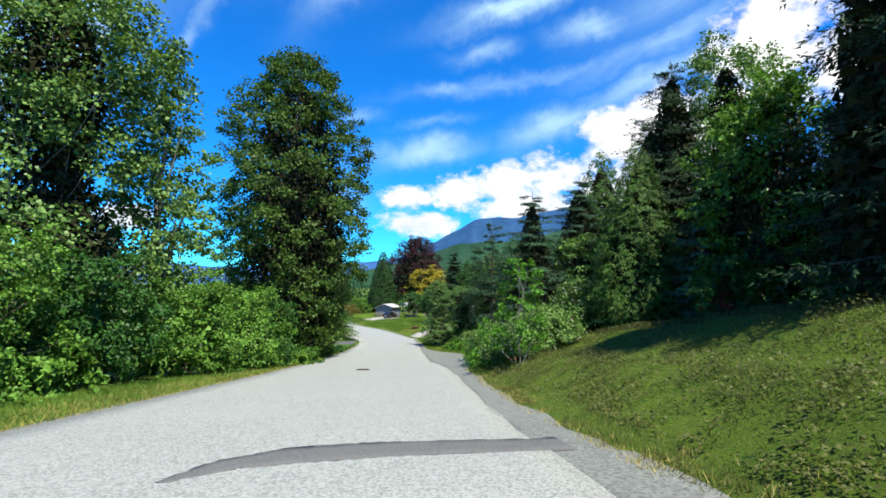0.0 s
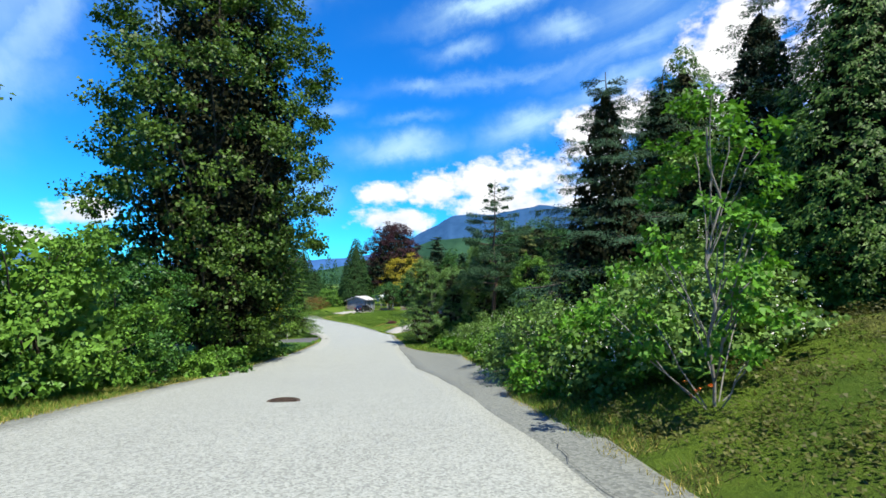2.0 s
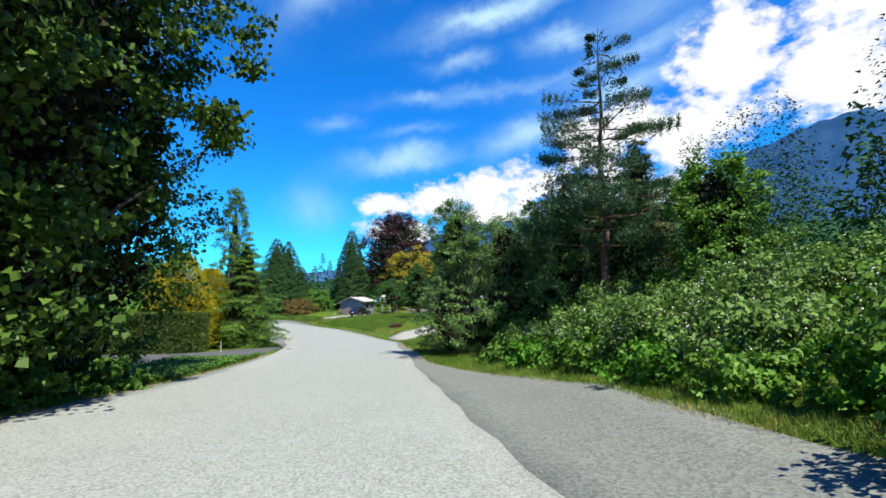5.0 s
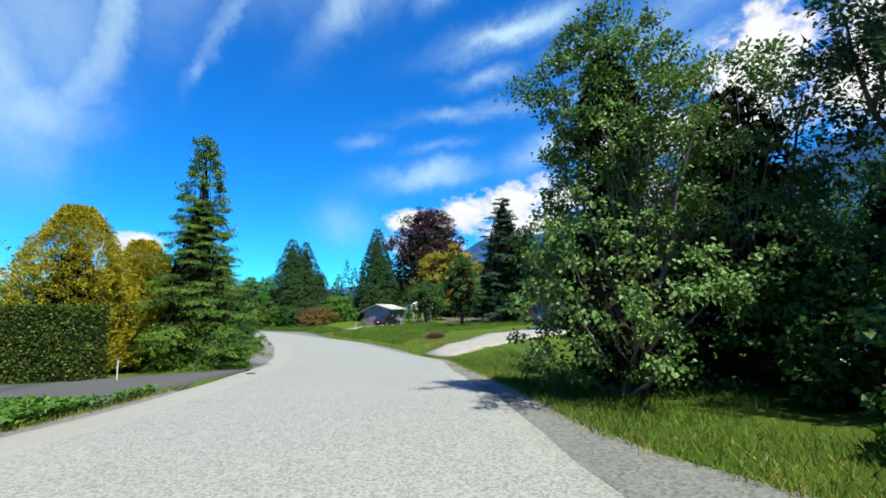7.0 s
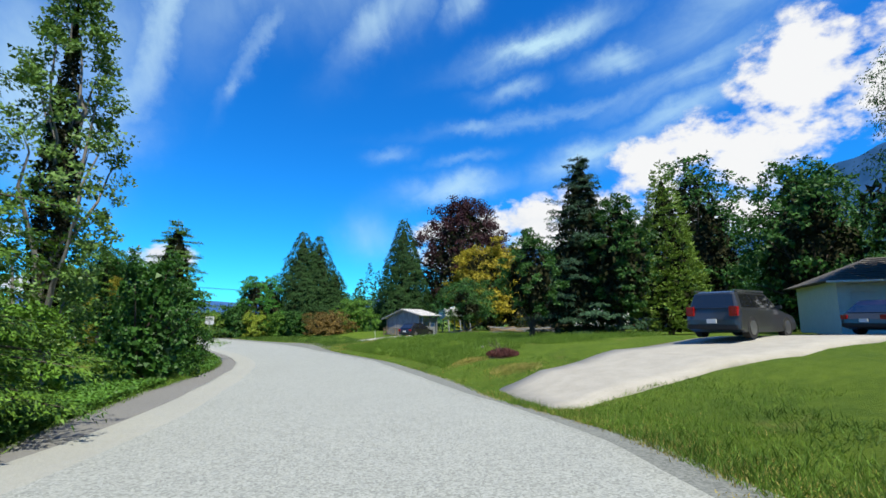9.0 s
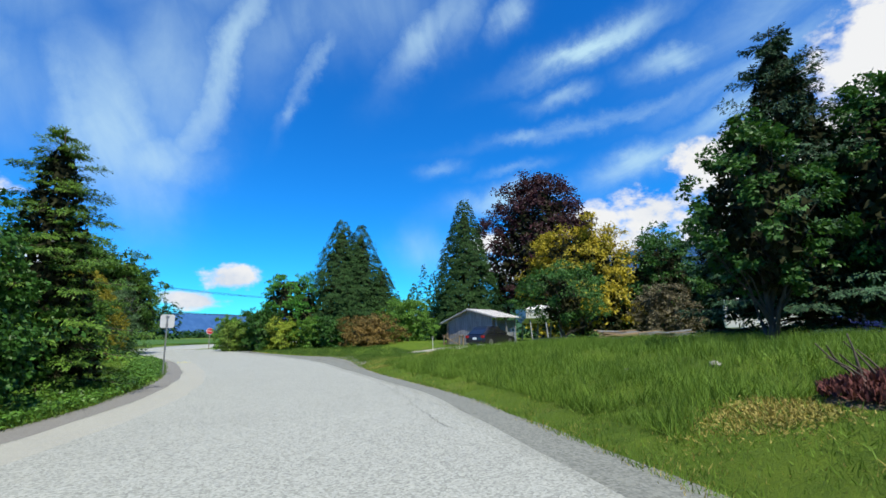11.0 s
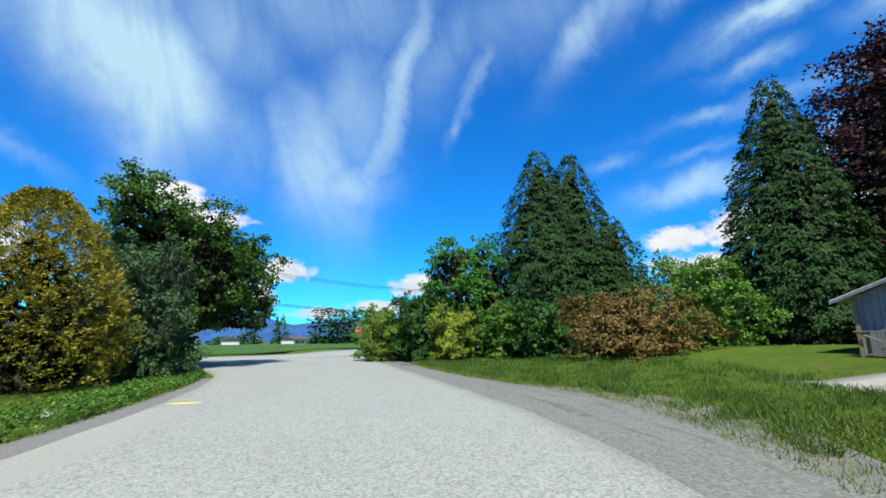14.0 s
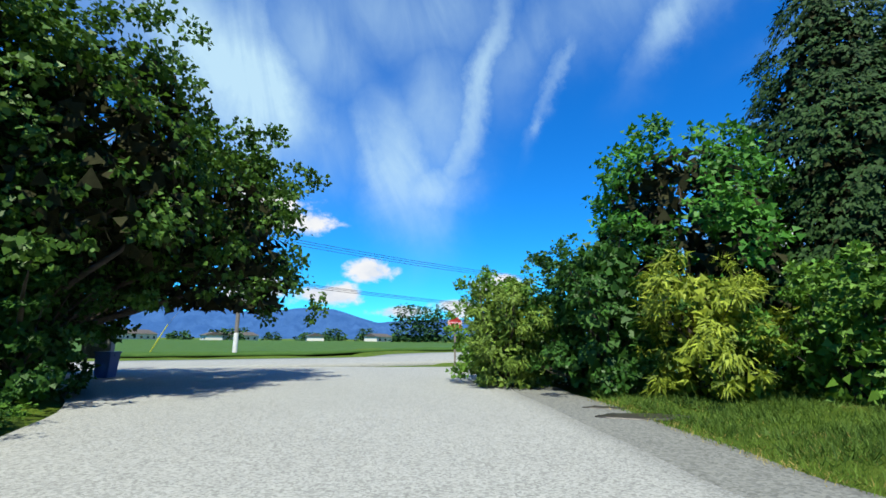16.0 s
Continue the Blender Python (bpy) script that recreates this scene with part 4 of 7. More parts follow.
# the first two firs are added to shade the bank; this one stays unseen
conifer("fir_tree", 12.6, 1.8, 16.0, 3.6, "unseen dark fir beside the head of the lane", L_FIR, None, 30, 0.02, 26, 8, 0.4, 24, 0.3)
spruce("fir_tree", 13.2, 12.0, 14.5, 4.0, "dark fir among trees on the bank", L_FIR, None, 29, 0.02, 24, 9, 0.3, 0.3, taper=0.5, lateral=14, per=12, size=0.2, core=0.75)
spruce("fir_tree", 10.6, 8.6, 15.5, 3.7, "dark fir in deep shade on the bank", L_FIR, None, 31, 0.02, 30, 10, 0.3, 0.3, taper=0.42, lateral=15, per=14, size=0.17, core=0.8)
cedar("cedar_tree", 9.0, 21.8, 8.6, 2.7, "bright green young cedar on the bank", L_CEDAR_BRIGHT, 32, 1900, 18, 0.18, hang=0.35)
spruce("blue_spruce", 10.8, 18.8, 6.4, 2.1, "grey-blue spruce among green trees", L_BLUE, None, 33, 0.05, 16, 8, 0.2, 0.3, taper=0.62, size=0.13, lateral=15, per=16, core=0.55)
spruce("fir_tree", 11.5, 23.4, 13.2, 4.0, "tall dark fir with sparse drooping boughs", L_FIR, None, 34, 0.08, 20, 8, 0.26, 0.5, taper=0.6, lateral=16, per=16, size=0.17, ragged=0.25, core=0.55)
broadleaf("cottonwood_tree", 16.0, 26.2, 15.5, 4.4, "tall pale green cottonwood behind the firs", L_COTTON, BARK_PALE, 35, "loose", 0.12, 420, 80, 0.17, fine=True, body=0.4)
broadleaf("maple_tree", 12.2, 17.2, 8.4, 3.0, "leafy green maple on the bank", L_BUSH, None, 36, "oval", 0.05, 420, 80, 0.12, body=0.6)
broadleaf("roadside_bush", 9.8, 16.2, 2.2, 1.7, "low dark shrub in the shade of the bank", L_ALDER, None, 37, "dome", 0.03, 80, 60, 0.11, stems=4, limb=2, category="shrub")
spruce("spruce_tree", 5.0, 26.4, 8.8, 3.7, "dark green spruce with layered drooping boughs", L_SPRUCE, None, 38, 0.02, 15, 8, 0.34, 0.34, taper=0.72, lateral=20, per=30, size=0.10, width=0.36, fan=0.38, core=0.5)
spruce("spruce_tree", 8.6, 29.6, 10.0, 4.0, "large dark spruce behind another", L_SPRUCE, None, 39, 0.03, 19, 9, 0.34, 0.34, taper=0.62, lateral=16, per=20, size=0.14, core=0.62)
cedar("cedar_tree", 10.8, 32.0, 12.4, 4.2, "tall green cedar above the thicket", L_CEDAR_BRIGHT, 40, 1700, 15, 0.28, taper=0.7)
spruce("spruce_tree", 14.0, 31.4, 14.5, 4.6, "dark spruce at the back of the group", L_SPRUCE, None, 139, 0.03, 20, 9, 0.34, 0.3, taper=0.6, size=0.18, core=0.62)
broadleaf("elder_tree", 7.6, 25.6, 5.4, 2.0, "leafy elder above the brambles", L_BRAMBLE, BARK_PALE, 49, "loose", 0.1, 240, 70, 0.10, stems=3, limb=14)
broadleaf("red_shrub", 9.0, 15.6, 0.9, 0.55, "small red-leaved shrub on the shady bank", L_SCARLET, None, 50, "dome", 0.2, 24, 40, 0.10, stems=3, limb=2, category="shrub", body=0.0)
broadleaf("alder_sapling", 2.9, 17.9, 4.0, 1.25, "slim bright green alder sapling on the bank", L_BRIGHT, BARK_PALE, 41, "loose", 0.14, 150, 56, 0.065, trunk=0.022, limb=24, body=0.0, spread=0.17)
spruce("hemlock_tree", 6.4, 52.6, 7.4, 2.2, "olive brown hemlock with thin crown", L_OLIVE_DARK, None, 42, 0.04, 14, 7, 0.3, 0.1, size=0.14, per=16, core=0.5)
conifer("pine_tree", 5.1, 48.9, 12.6, 3.4, "tall open pine with bare lower trunk", L_PINE, BARK_RED, 43, 0.28, 15, 7, 0.26, 420, -0.12, ragged=0.3, taper=0.55, wide=0.4, tuft=0.6, dense=5, core=0.0, tip=True)
spruce("hemlock_tree", 8.6, 53.4, 9.8, 3.1, "olive brown hemlock behind the pine", L_OLIVE_DARK, None, 143, 0.04, 15, 8, 0.3, 0.1, size=0.17, per=16, core=0.6)
cedar("cedar_tree", 6.6, 49.8, 6.6, 2.1, "dark cedar beneath the pine", L_CEDAR, 44, 1200, 14, 0.18)
broadleaf("cherry_tree", 7.2, 45.2, 5.6, 2.2, "bright leafy young cherry beyond the brambles", L_BUSH, None, 45, "loose", 0.05, 380, 90, 0.085, body=0.6)
broadleaf("alder_tree", -0.4, 53.4, 7.0, 2.2, "leafy alder leaning over the lane", L_WALNUT_PALE, BARK_PALE, 46, "loose", 0.03, 760, 96, 0.07, stems=4, limb=24, ragged=0.5, body=0.5, hollow=0.5, aspect=0.7)
for i, (x, y, h, r) in enumerate([(2.4, 52.4, 1.7, 1.3), (3.6, 51.2, 1.9, 1.4), (1.0, 54.6, 1.5, 1.2), (2.0, 50.9, 1.1, 0.9)]):
    broadleaf("roadside_bush", x, y, h, r, "dark green undergrowth below the alders", L_ALDER, None, 160 + i, "dome", 0.0, 110, 70, 0.085, stems=5, limb=4, category="shrub", group="undergrowth below the alders")
broadleaf("alder_tree", 2.2, 53.8, 6.0, 2.6, "dense alder beside a larger one", L_WALNUT_PALE, BARK_PALE, 47, "loose", 0.04, 480, 90, 0.08, stems=3, limb=16, body=0.6, aspect=0.7)
broadleaf("alder_tree", 4.6, 51.8, 7.6, 2.4, "leafy alder with grey-green leaves above the grass", L_WALNUT_PALE, BARK_PALE, 148, "loose", 0.03, 420, 90, 0.085, stems=3, limb=16, body=0.6, aspect=0.7)
cedar("cedar_tree", 3.6, 49.6, 2.2, 1.3, "low yellow-green cedar with long drooping sprays", L_CEDAR_BRIGHT, 48, 500, 16, 0.16, hang=0.8)
# left, at the foot of the slope
spruce("hemlock_tree", -14.3, 64.8, 7.6, 3.2, "young green hemlock with feathery drooping boughs", L_HEMLOCK, None, 51, 0.10, 18, 9, 0.2, 0.0, taper=0.66, lateral=16, per=24, size=0.12, fan=0.42, ragged=0.24, core=0.5)
broadleaf("birch_tree", -17.7, 71.4, 12.6, 1.6, "slender birch spire behind a hemlock", L_COTTON, BARK_PALE, 52, "spire", 0.1, 420, 60, 0.12, body=0.35, spread=0.34, fine=True)
cedar("golden_cypress", -17.2, 61.7, 6.0, 2.15, "rounded golden yellow cypress behind the hedge", L_GOLD, 53, 2600, 15, 0.15, shape="dome", hang=-0.3)
cedar("golden_cypress", -16.6, 64.6, 5.4, 1.9, "rounded golden yellow cypress beside another", L_GOLD, 54, 2200, 15, 0.15, shape="dome", hang=-0.3)
for i, (x, y, h, r) in enumerate([(-17.2, 66.6, 2.0, 1.4), (-17.0, 69.6, 2.4, 1.5), (-17.6, 75.6, 4.4, 2.0), (-19.6, 79.6, 4.2, 2.1), (-22.0, 82.0, 3.6, 1.9), (-26.4, 87.6, 3.6, 1.9), (-30.2, 92.4, 3.4, 1.8)]):
    broadleaf("roadside_bush", x, y, h, r, "dense green shrub beside the bend", L_ALDER if y > 74 else L_BUSH, None, 60 + i, "dome", 0.03, 200, 80, 0.085, stems=4, limb=2, category="shrub", group="shrubs along the bend")
spruce("hemlock_tree", -22.4, 84.2, 7.9, 2.7, "young green conifer beside the bend", L_HEMLOCK, None, 70, 0.02, 19, 9, 0.2, 0.1, taper=0.6, lateral=14, per=20, size=0.13, ragged=0.24, core=0.58)
cedar("golden_cypress", -36.6, 98.3, 5.8, 2.5, "olive gold cypress beside the lane", L_GOLD_OLIVE, 71, 2200, 14, 0.17, shape="dome", hang=-0.2)
spruce("hemlock_tree", -34.6, 94.2, 7.2, 1.2, "thin young conifer beside a golden cypress", L_HEMLOCK, None, 72, 0.3, 12, 5, 0.1, 0.2, size=0.14)
broadleaf("grey_shrub", -38.4, 102.0, 5.0, 2.6, "tangled grey-green shrub with bare twigs", L_GREY, BARK_PALE, 73, "dome", 0.03, 320, 75, 0.10, stems=9, limb=20, category="shrub", fine=True, body=0.7)
broadleaf("walnut_tree", -44.8, 106.2, 9.0, 3.4, "spreading walnut leaning over the junction", L_LEAFY, None, 74, "loose", 0.22, 430, 90, 0.125, limb=44, lean=(2.6, -2.4), trunk=0.30, body=0.7, hollow=0.45, ragged=0.4, lobes=[(-0.8, 4.4, 2.2, 7.4, 3.9, 0.8), (1.6, 1.0, 3.0, 8.2, 3.2, 0.6), (-4.4, 1.2, 1.4, 8.2, 3.6, 0.6)])
# right, round the lawn
spruce("spruce_tree", 2.3, 94.4, 13.8, 4.6, "dark spruce on the lawn", L_SPRUCE, None, 81, 0.06, 21, 9, 0.2, 0.3, taper=0.62, lateral=15, per=18, size=0.20, width=0.42, ragged=0.24, core=0.66)
broadleaf("maple_tree", -2.4, 87.2, 6.2, 1.8, "small dark green maple on the lawn", L_APPLE, None, 82, "oval", 0.22, 240, 60, 0.13, body=0.7, fine=True, stems=2)
broadleaf("maple_tree", 4.2, 92.0, 9.4, 2.4, "dark green tree beside the spruce on the lawn", L_APPLE, None, 182, "oval", 0.16, 320, 60, 0.16, body=0.8, fine=True)
cedar("cypress_tree", 9.2, 96.6, 13.4, 2.9, "yellow-green cypress at the edge of the lawn", L_OLIVE, 83, 1100, 14, 0.34, taper=0.7, hang=-0.2)
broadleaf("willow_tree", 16.8, 80.2, 13.8, 6.6, "tall willow beside the garage", L_APPLE, None, 85, "loose", 0.28, 620, 60, 0.15, hang=0.7, aspect=0.5, trunk=0.28, fine=True, body=0.8, spread=0.75)
for i, (x, y, h, r) in enumerate([(17.6, 110.0, 18.0, 6.2), (27.0, 108.0, 17.0, 6.4), (22.0, 99.0, 13.0, 5.6), (30.0, 93.0, 15.0, 6.4), (33.0, 82.0, 14.0, 6.4), (8.0, 138.0, 13.5, 5.5), (16.0, 130.0, 14.5, 5.5), (25.0, 122.0, 16.0, 5.5)]):
    broadleaf("maple_tree", x, y, h, r, "large dark green tree behind the lawn", L_APPLE, None, 90 + i, "oval", 0.02, 300, 40, 0.34, group="trees behind the lawn", fine=True)
broadleaf("golden_maple", -3.6, 124.0, 10.8, 6.0, "golden yellow maple behind the shed", L_YELLOW, None, 101, "dome", 0.06, 620, 66, 0.25, fine=True, body=0.85)
broadleaf("copper_beech", -7.2, 132.4, 19.8, 7.4, "tall maroon copper beech with ragged crown", L_MAROON, None, 102, "oval", 0.14, 820, 76, 0.28, ragged=0.3, body=0.9, fine=True)
broadleaf("apple_tree", -6.6, 107.6, 5.4, 3.2, "low spreading dark apple tree on the lawn", L_APPLE, None, 103, "spread", 0.3, 320, 60, 0.13, body=0.4, fine=True)
cedar("cedar_tree", -15.8, 125.6, 16.2, 4.6, "tall dense dark green cedar", L_CEDAR, 104, 2800, 13, 0.38, taper=0.76, hang=0.3)
cedar("cedar_tree", -30.0, 124.2, 14.6, 5.5, "broad dense green cedar with a pointed top", L_CEDAR, 105, 2400, 13, 0.36, taper=0.8, hang=0.35)
cedar("cedar_tree", -28.0, 125.0, 14.0, 5.0, "dense green cedar leaning against a taller one", L_CEDAR, 125, 2000, 13, 0.36, taper=0.78, hang=0.35)
cedar("cedar_tree", -25.4, 125.2, 9.0, 3.4, "dense green cedar beside a taller one", L_CEDAR, 126, 900, 13, 0.36, taper=0.8, hang=0.35)
broadleaf("walnut_tree", -34.2, 120.6, 7.5, 3.7, "bright green leafy walnut above bamboo", L_WALNUT, None, 106, "dome", 0.1, 260, 60, 0.19, fine=True, body=0.8)
broadleaf("roadside_bush", -43.4, 106.2, 3.2, 1.7, "dark shrub in the shade of the walnut", L_ALDER, None, 209, "dome", 0.02, 150, 60, 0.13, stems=6, limb=3, category="shrub", fine=True)
broadleaf("roadside_bush", -50.6, 106.4, 2.6, 2.2, "dark shrub behind the walnut trunk", L_ALDER, None, 219, "dome", 0.02, 150, 60, 0.13, stems=6, limb=3, category="shrub", fine=True)
broadleaf("corner_bush", -39.0, 117.6, 3.4, 2.0, "mixed yellow-green bush at the junction corner", L_BUSH, None, 107, "dome", 0.02, 150, 60, 0.13, stems=6, limb=3, category="shrub", fine=True)
broadleaf("corner_bush", -35.4, 117.2, 4.2, 2.2, "dense green bush behind yellow bamboo", L_ALDER, None, 207, "dome", 0.02, 130, 60, 0.13, stems=6, limb=3, category="shrub", fine=True)
broadleaf("corner_bush", -30.4, 117.4, 2.9, 1.7, "green leafy bush between bamboo and rhododendron", L_BUSH, None, 208, "dome", 0.02, 130, 60, 0.13, stems=6, limb=3, category="shrub", fine=True)
broadleaf("corner_bush", -36.9, 118.8, 4.0, 2.1, "dense green bush in the middle of the corner thicket", L_ALDER, None, 217, "dome", 0.02, 160, 70, 0.12, stems=6, limb=3, category="shrub", fine=True)
broadleaf("bamboo", -38.2, 116.4, 3.0, 1.5, "olive green bamboo clump at the corner", L_OLIVE, None, 108, "dome", 0.02, 120, 60, 0.20, stems=9, limb=2, category="shrub", aspect=0.2, hang=0.4, fine=True)
broadleaf("bamboo", -32.9, 117.0, 2.9, 1.9, "yellow bamboo clump with long leaves", L_BAMBOO, None, 109, "dome", 0.02, 150, 70, 0.22, stems=9, limb=2, category="shrub", aspect=0.22, hang=0.4, fine=True)
broadleaf("rhododendron", -28.2, 117.4, 2.9, 2.0, "rounded green rhododendron on the verge", L_ALDER, None, 110, "dome", 0.02, 160, 60, 0.14, stems=5, limb=2, category="shrub", fine=True)
broadleaf("bronze_shrub", -22.8, 113.4, 2.3, 2.9, "wide bronze brown shrub on the lawn edge", L_RED, None, 111, "dome", 0.02, 320, 60, 0.11, stems=5, limb=2, category="shrub", fine=True)
broadleaf("rhododendron", -20.4, 117.0, 3.9, 2.6, "large rounded green rhododendron", L_BUSH, None, 112, "dome", 0.02, 320, 70, 0.115, stems=5, limb=2, category="shrub", fine=True)
broadleaf("rhododendron", 2.2, 115.4, 4.0, 2.9, "greyish faded rhododendron behind the lawn", L_FADED, None, 113, "dome", 0.02, 240, 60, 0.14, stems=5, limb=2, category="shrub", fine=True)
broadleaf("maple_tree", 4.2, 124.0, 9.4, 4.4, "leafy green tree behind a faded rhododendron", L_ALDER, None, 190, "dome", 0.02, 340, 60, 0.2, fine=True, body=0.75)
spruce("spruce_tree", 9.4, 123.0, 13.0, 4.2, "dark conifer behind the lawn", L_SPRUCE, None, 191, 0.02, 18, 8, 0.25, 0.2, taper=0.6, size=0.28, width=0.5, core=0.7)
broadleaf("maple_tree", 13.6, 116.6, 12.0, 4.6, "dark green tree above the camper trailer", L_APPLE, None, 192, "oval", 0.16, 340, 60, 0.24, fine=True, body=0.75)
broadleaf("roadside_bush", 1.1, 57.2, 1.15, 0.9, "low green bush at the edge of the lawn", L_BUSH, None, 139, "dome", 0.0, 80, 60, 0.10, stems=5, limb=6, category="shrub")

# ---- ground cover: brambles, hedge, ivy, grass ----


def bramble(x, y, h, r, seed, material=None, label="dense bramble with small white blossoms"):
    e = broadleaf("bramble", x, y, h, r, label, material or L_BRAMBLE, None, seed, "dome", 0.0, int(90 * r * r / 2) + 60, 60, 0.085, stems=6, limb=8, category="shrub", group="brambles beside the gravel", spread=0.34, flat=0.7, body=0.7)
    q = np.random.default_rng(seed + 500)
    n = int(60 * r)
    t, az = q.uniform(0.25, 1.0, n), q.uniform(0, 6.3, n)
    rad = r * SHAPES["dome"](t) * q.uniform(0.95, 1.15, n)
    c = np.stack([rad * np.cos(az), rad * np.sin(az), h * t + 0.05], 1)
    k = np.repeat(np.arange(n), 5)
    child("blossom", leaves("blossom", c[k] + q.normal(0, 0.035, (len(k), 3)), q.normal(0, 1, (len(k), 3)) + (0, 0, 0.4), q.normal(0, 0.4, (len(k), 3)) + (0, 0, 1), 0.035, 0.03, PETAL), e, "small white blossoms")
    return e


PETAL = plain_mat("white_petal", (0.62, 0.60, 0.58), (0.78, 0.76, 0.74), 20.0, 0.6)
for i, (x, y, h, r) in enumerate([(3.6, 24.6, 1.5, 1.5), (4.6, 22.4, 1.8, 1.6), (5.6, 25.4, 2.3, 1.8), (7.2, 23.0, 2.5, 1.9), (4.3, 39.6, 1.2, 1.4), (4.0, 42.3, 1.3, 1.5), (3.4, 45.0, 1.3, 1.5), (2.6, 47.6, 1.1, 1.3),
                                  (5.9, 41.6, 1.9, 1.9), (6.0, 44.2, 1.7, 1.8), (5.0, 47.3, 2.0, 1.8), (8.2, 42.2, 2.2, 2.0), (2.4, 50.3, 1.0, 1.2)]):
    bramble(x, y, h, r, 200 + i)
bramble(3.5, 23.3, 1.3, 1.3, 230)
bramble(3.1, 21.9, 0.9, 1.0, 234, L_BRIGHT, "bright green raspberry canes with small white blossoms")
bramble(4.2, 21.2, 1.4, 1.2, 235)
bramble(2.7, 21.0, 0.8, 0.9, 236)
bramble(3.5, 19.9, 1.1, 1.1, 237)
bramble(2.3, 22.7, 0.6, 0.8, 238, L_BRIGHT, "bright green raspberry canes with small white blossoms")
bramble(2.8, 26.2, 1.0, 1.0, 232)
bramble(2.5, 28.0, 0.8, 0.8, 233)
bramble(4.6, 20.2, 1.5, 1.4, 231)
bramble(3.3, 20.6, 1.0, 1.2, 220, L_BRIGHT, "bright green raspberry canes with small white blossoms")
bramble(2.9, 34.0, 1.0, 1.1, 221, L_BUSH)
bramble(4.6, 35.6, 1.6, 1.6, 222, L_BUSH)
for i, (x, y, h, r) in enumerate([(-9.6, 31.5, 0.9, 1.1), (-9.8, 34.5, 1.0, 1.2), (-10.6, 38.0, 0.9, 1.2), (-10.6, 41.2, 0.8, 1.1), (-10.4, 27.0, 1.1, 1.3), (-9.6, 21.6, 1.2, 1.2), (-10.4, 12.6, 1.0, 1.2), (-10.6, 44.6, 0.8, 1.0)]):
    broadleaf("nettle_clump", x, y, h, r, "low leafy green clump on the verge", L_IVY if i % 2 else L_BUSH, None, 240 + i, "dome", 0.0, 70, 45, 0.12, stems=5, limb=2, category="shrub", group="low clumps under the trees")


for i, (x, y, h, r) in enumerate([(3.1, 38.2, 0.7, 1.0), (2.9, 40.6, 0.8, 1.1), (2.4, 43.4, 0.8, 1.1), (1.6, 46.0, 0.7, 1.0), (0.9, 48.4, 0.6, 0.9), (3.6, 36.4, 0.7, 0.9)]):
    broadleaf("nettle_clump", x, y, h, r, "low yellow-green clump at the edge of the gravel", L_BRIGHT if i % 2 else L_BUSH, None, 260 + i, "dome", 0.0, 80, 50, 0.085, stems=5, limb=2, category="shrub", group="low clumps before the brambles")


def clipped_hedge(name, a, b, thick, h, label):
    """A clipped hedge between two points in plan: a body of short sprays on its faces, over a core coloured dark as the
    shade within.
    """
    a, b = np.array(a, float), np.array(b, float)
    L = np.linalg.norm(b - a)
    d = (b - a) / L
    n = np.array((-d[1], d[0]))
    z = min(ground_z(*a), ground_z(*b)) - 0.05
    e = thing(name, a[0], a[1], z, label, "hedge")
    q = np.random.default_rng(61)
    k = int(L * 3600)
    face = q.choice(4, k, p=[0.5, 0.22, 0.18, 0.10])
    u, v, w = q.uniform(0, L, k), q.uniform(-0.5, 0.5, k) * thick, q.uniform(0.0, h, k)
    v = np.where(face == 0, -thick / 2, np.where(face == 2, thick / 2, v))
    w = np.where(face == 1, h, w)
    u = np.where(face == 3, q.choice((0.0, L), k), u)
    depth = np.abs(q.normal(0, 0.05, k)) - 0.03 * np.sin(u * 3.1 + w * 2.3)
    out = np.stack([np.where(face == 3, np.where(u < L / 2, -1, 1), 0) * d[0] + np.where(face == 0, -1, np.where(face == 2, 1, 0)) * n[0],
                    np.where(face == 3, np.where(u < L / 2, -1, 1), 0) * d[1] + np.where(face == 0, -1, np.where(face == 2, 1, 0)) * n[1], np.where(face == 1, 1.0, 0.0)], 1)
    at = np.stack([d[0] * u + n[0] * v, d[1] * u + n[1] * v, w], 1) - out * depth[:, None]
    way = out * 0.6 + q.normal(0, 0.6, (k, 3)) + (0, 0, 0.3)
    size = q.uniform(0.06, 0.12, k)
    child("foliage", leaves("foliage", at, way, out + q.normal(0, 0.22, (k, 3)), size, size * 0.7, L_HEDGE, 0.1, 0.1, True), e)
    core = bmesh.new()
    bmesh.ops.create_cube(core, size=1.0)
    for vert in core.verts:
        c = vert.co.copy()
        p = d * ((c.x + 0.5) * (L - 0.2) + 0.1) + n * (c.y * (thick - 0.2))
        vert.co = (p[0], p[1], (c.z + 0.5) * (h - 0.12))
    part("core", core, HEDGE_SHADE, e)


# near-black colour paints the shade between the hedge's sprays
HEDGE_SHADE = plain_mat("hedge_shade", (0.012, 0.018, 0.006), (0.03, 0.04, 0.012), 8.0, 0.95, relief=0.02)
clipped_hedge("clipped_hedge", (-27.0, 59.7), (-14.6, 59.5), 1.2, 2.55, "tall clipped olive green hedge behind a driveway")


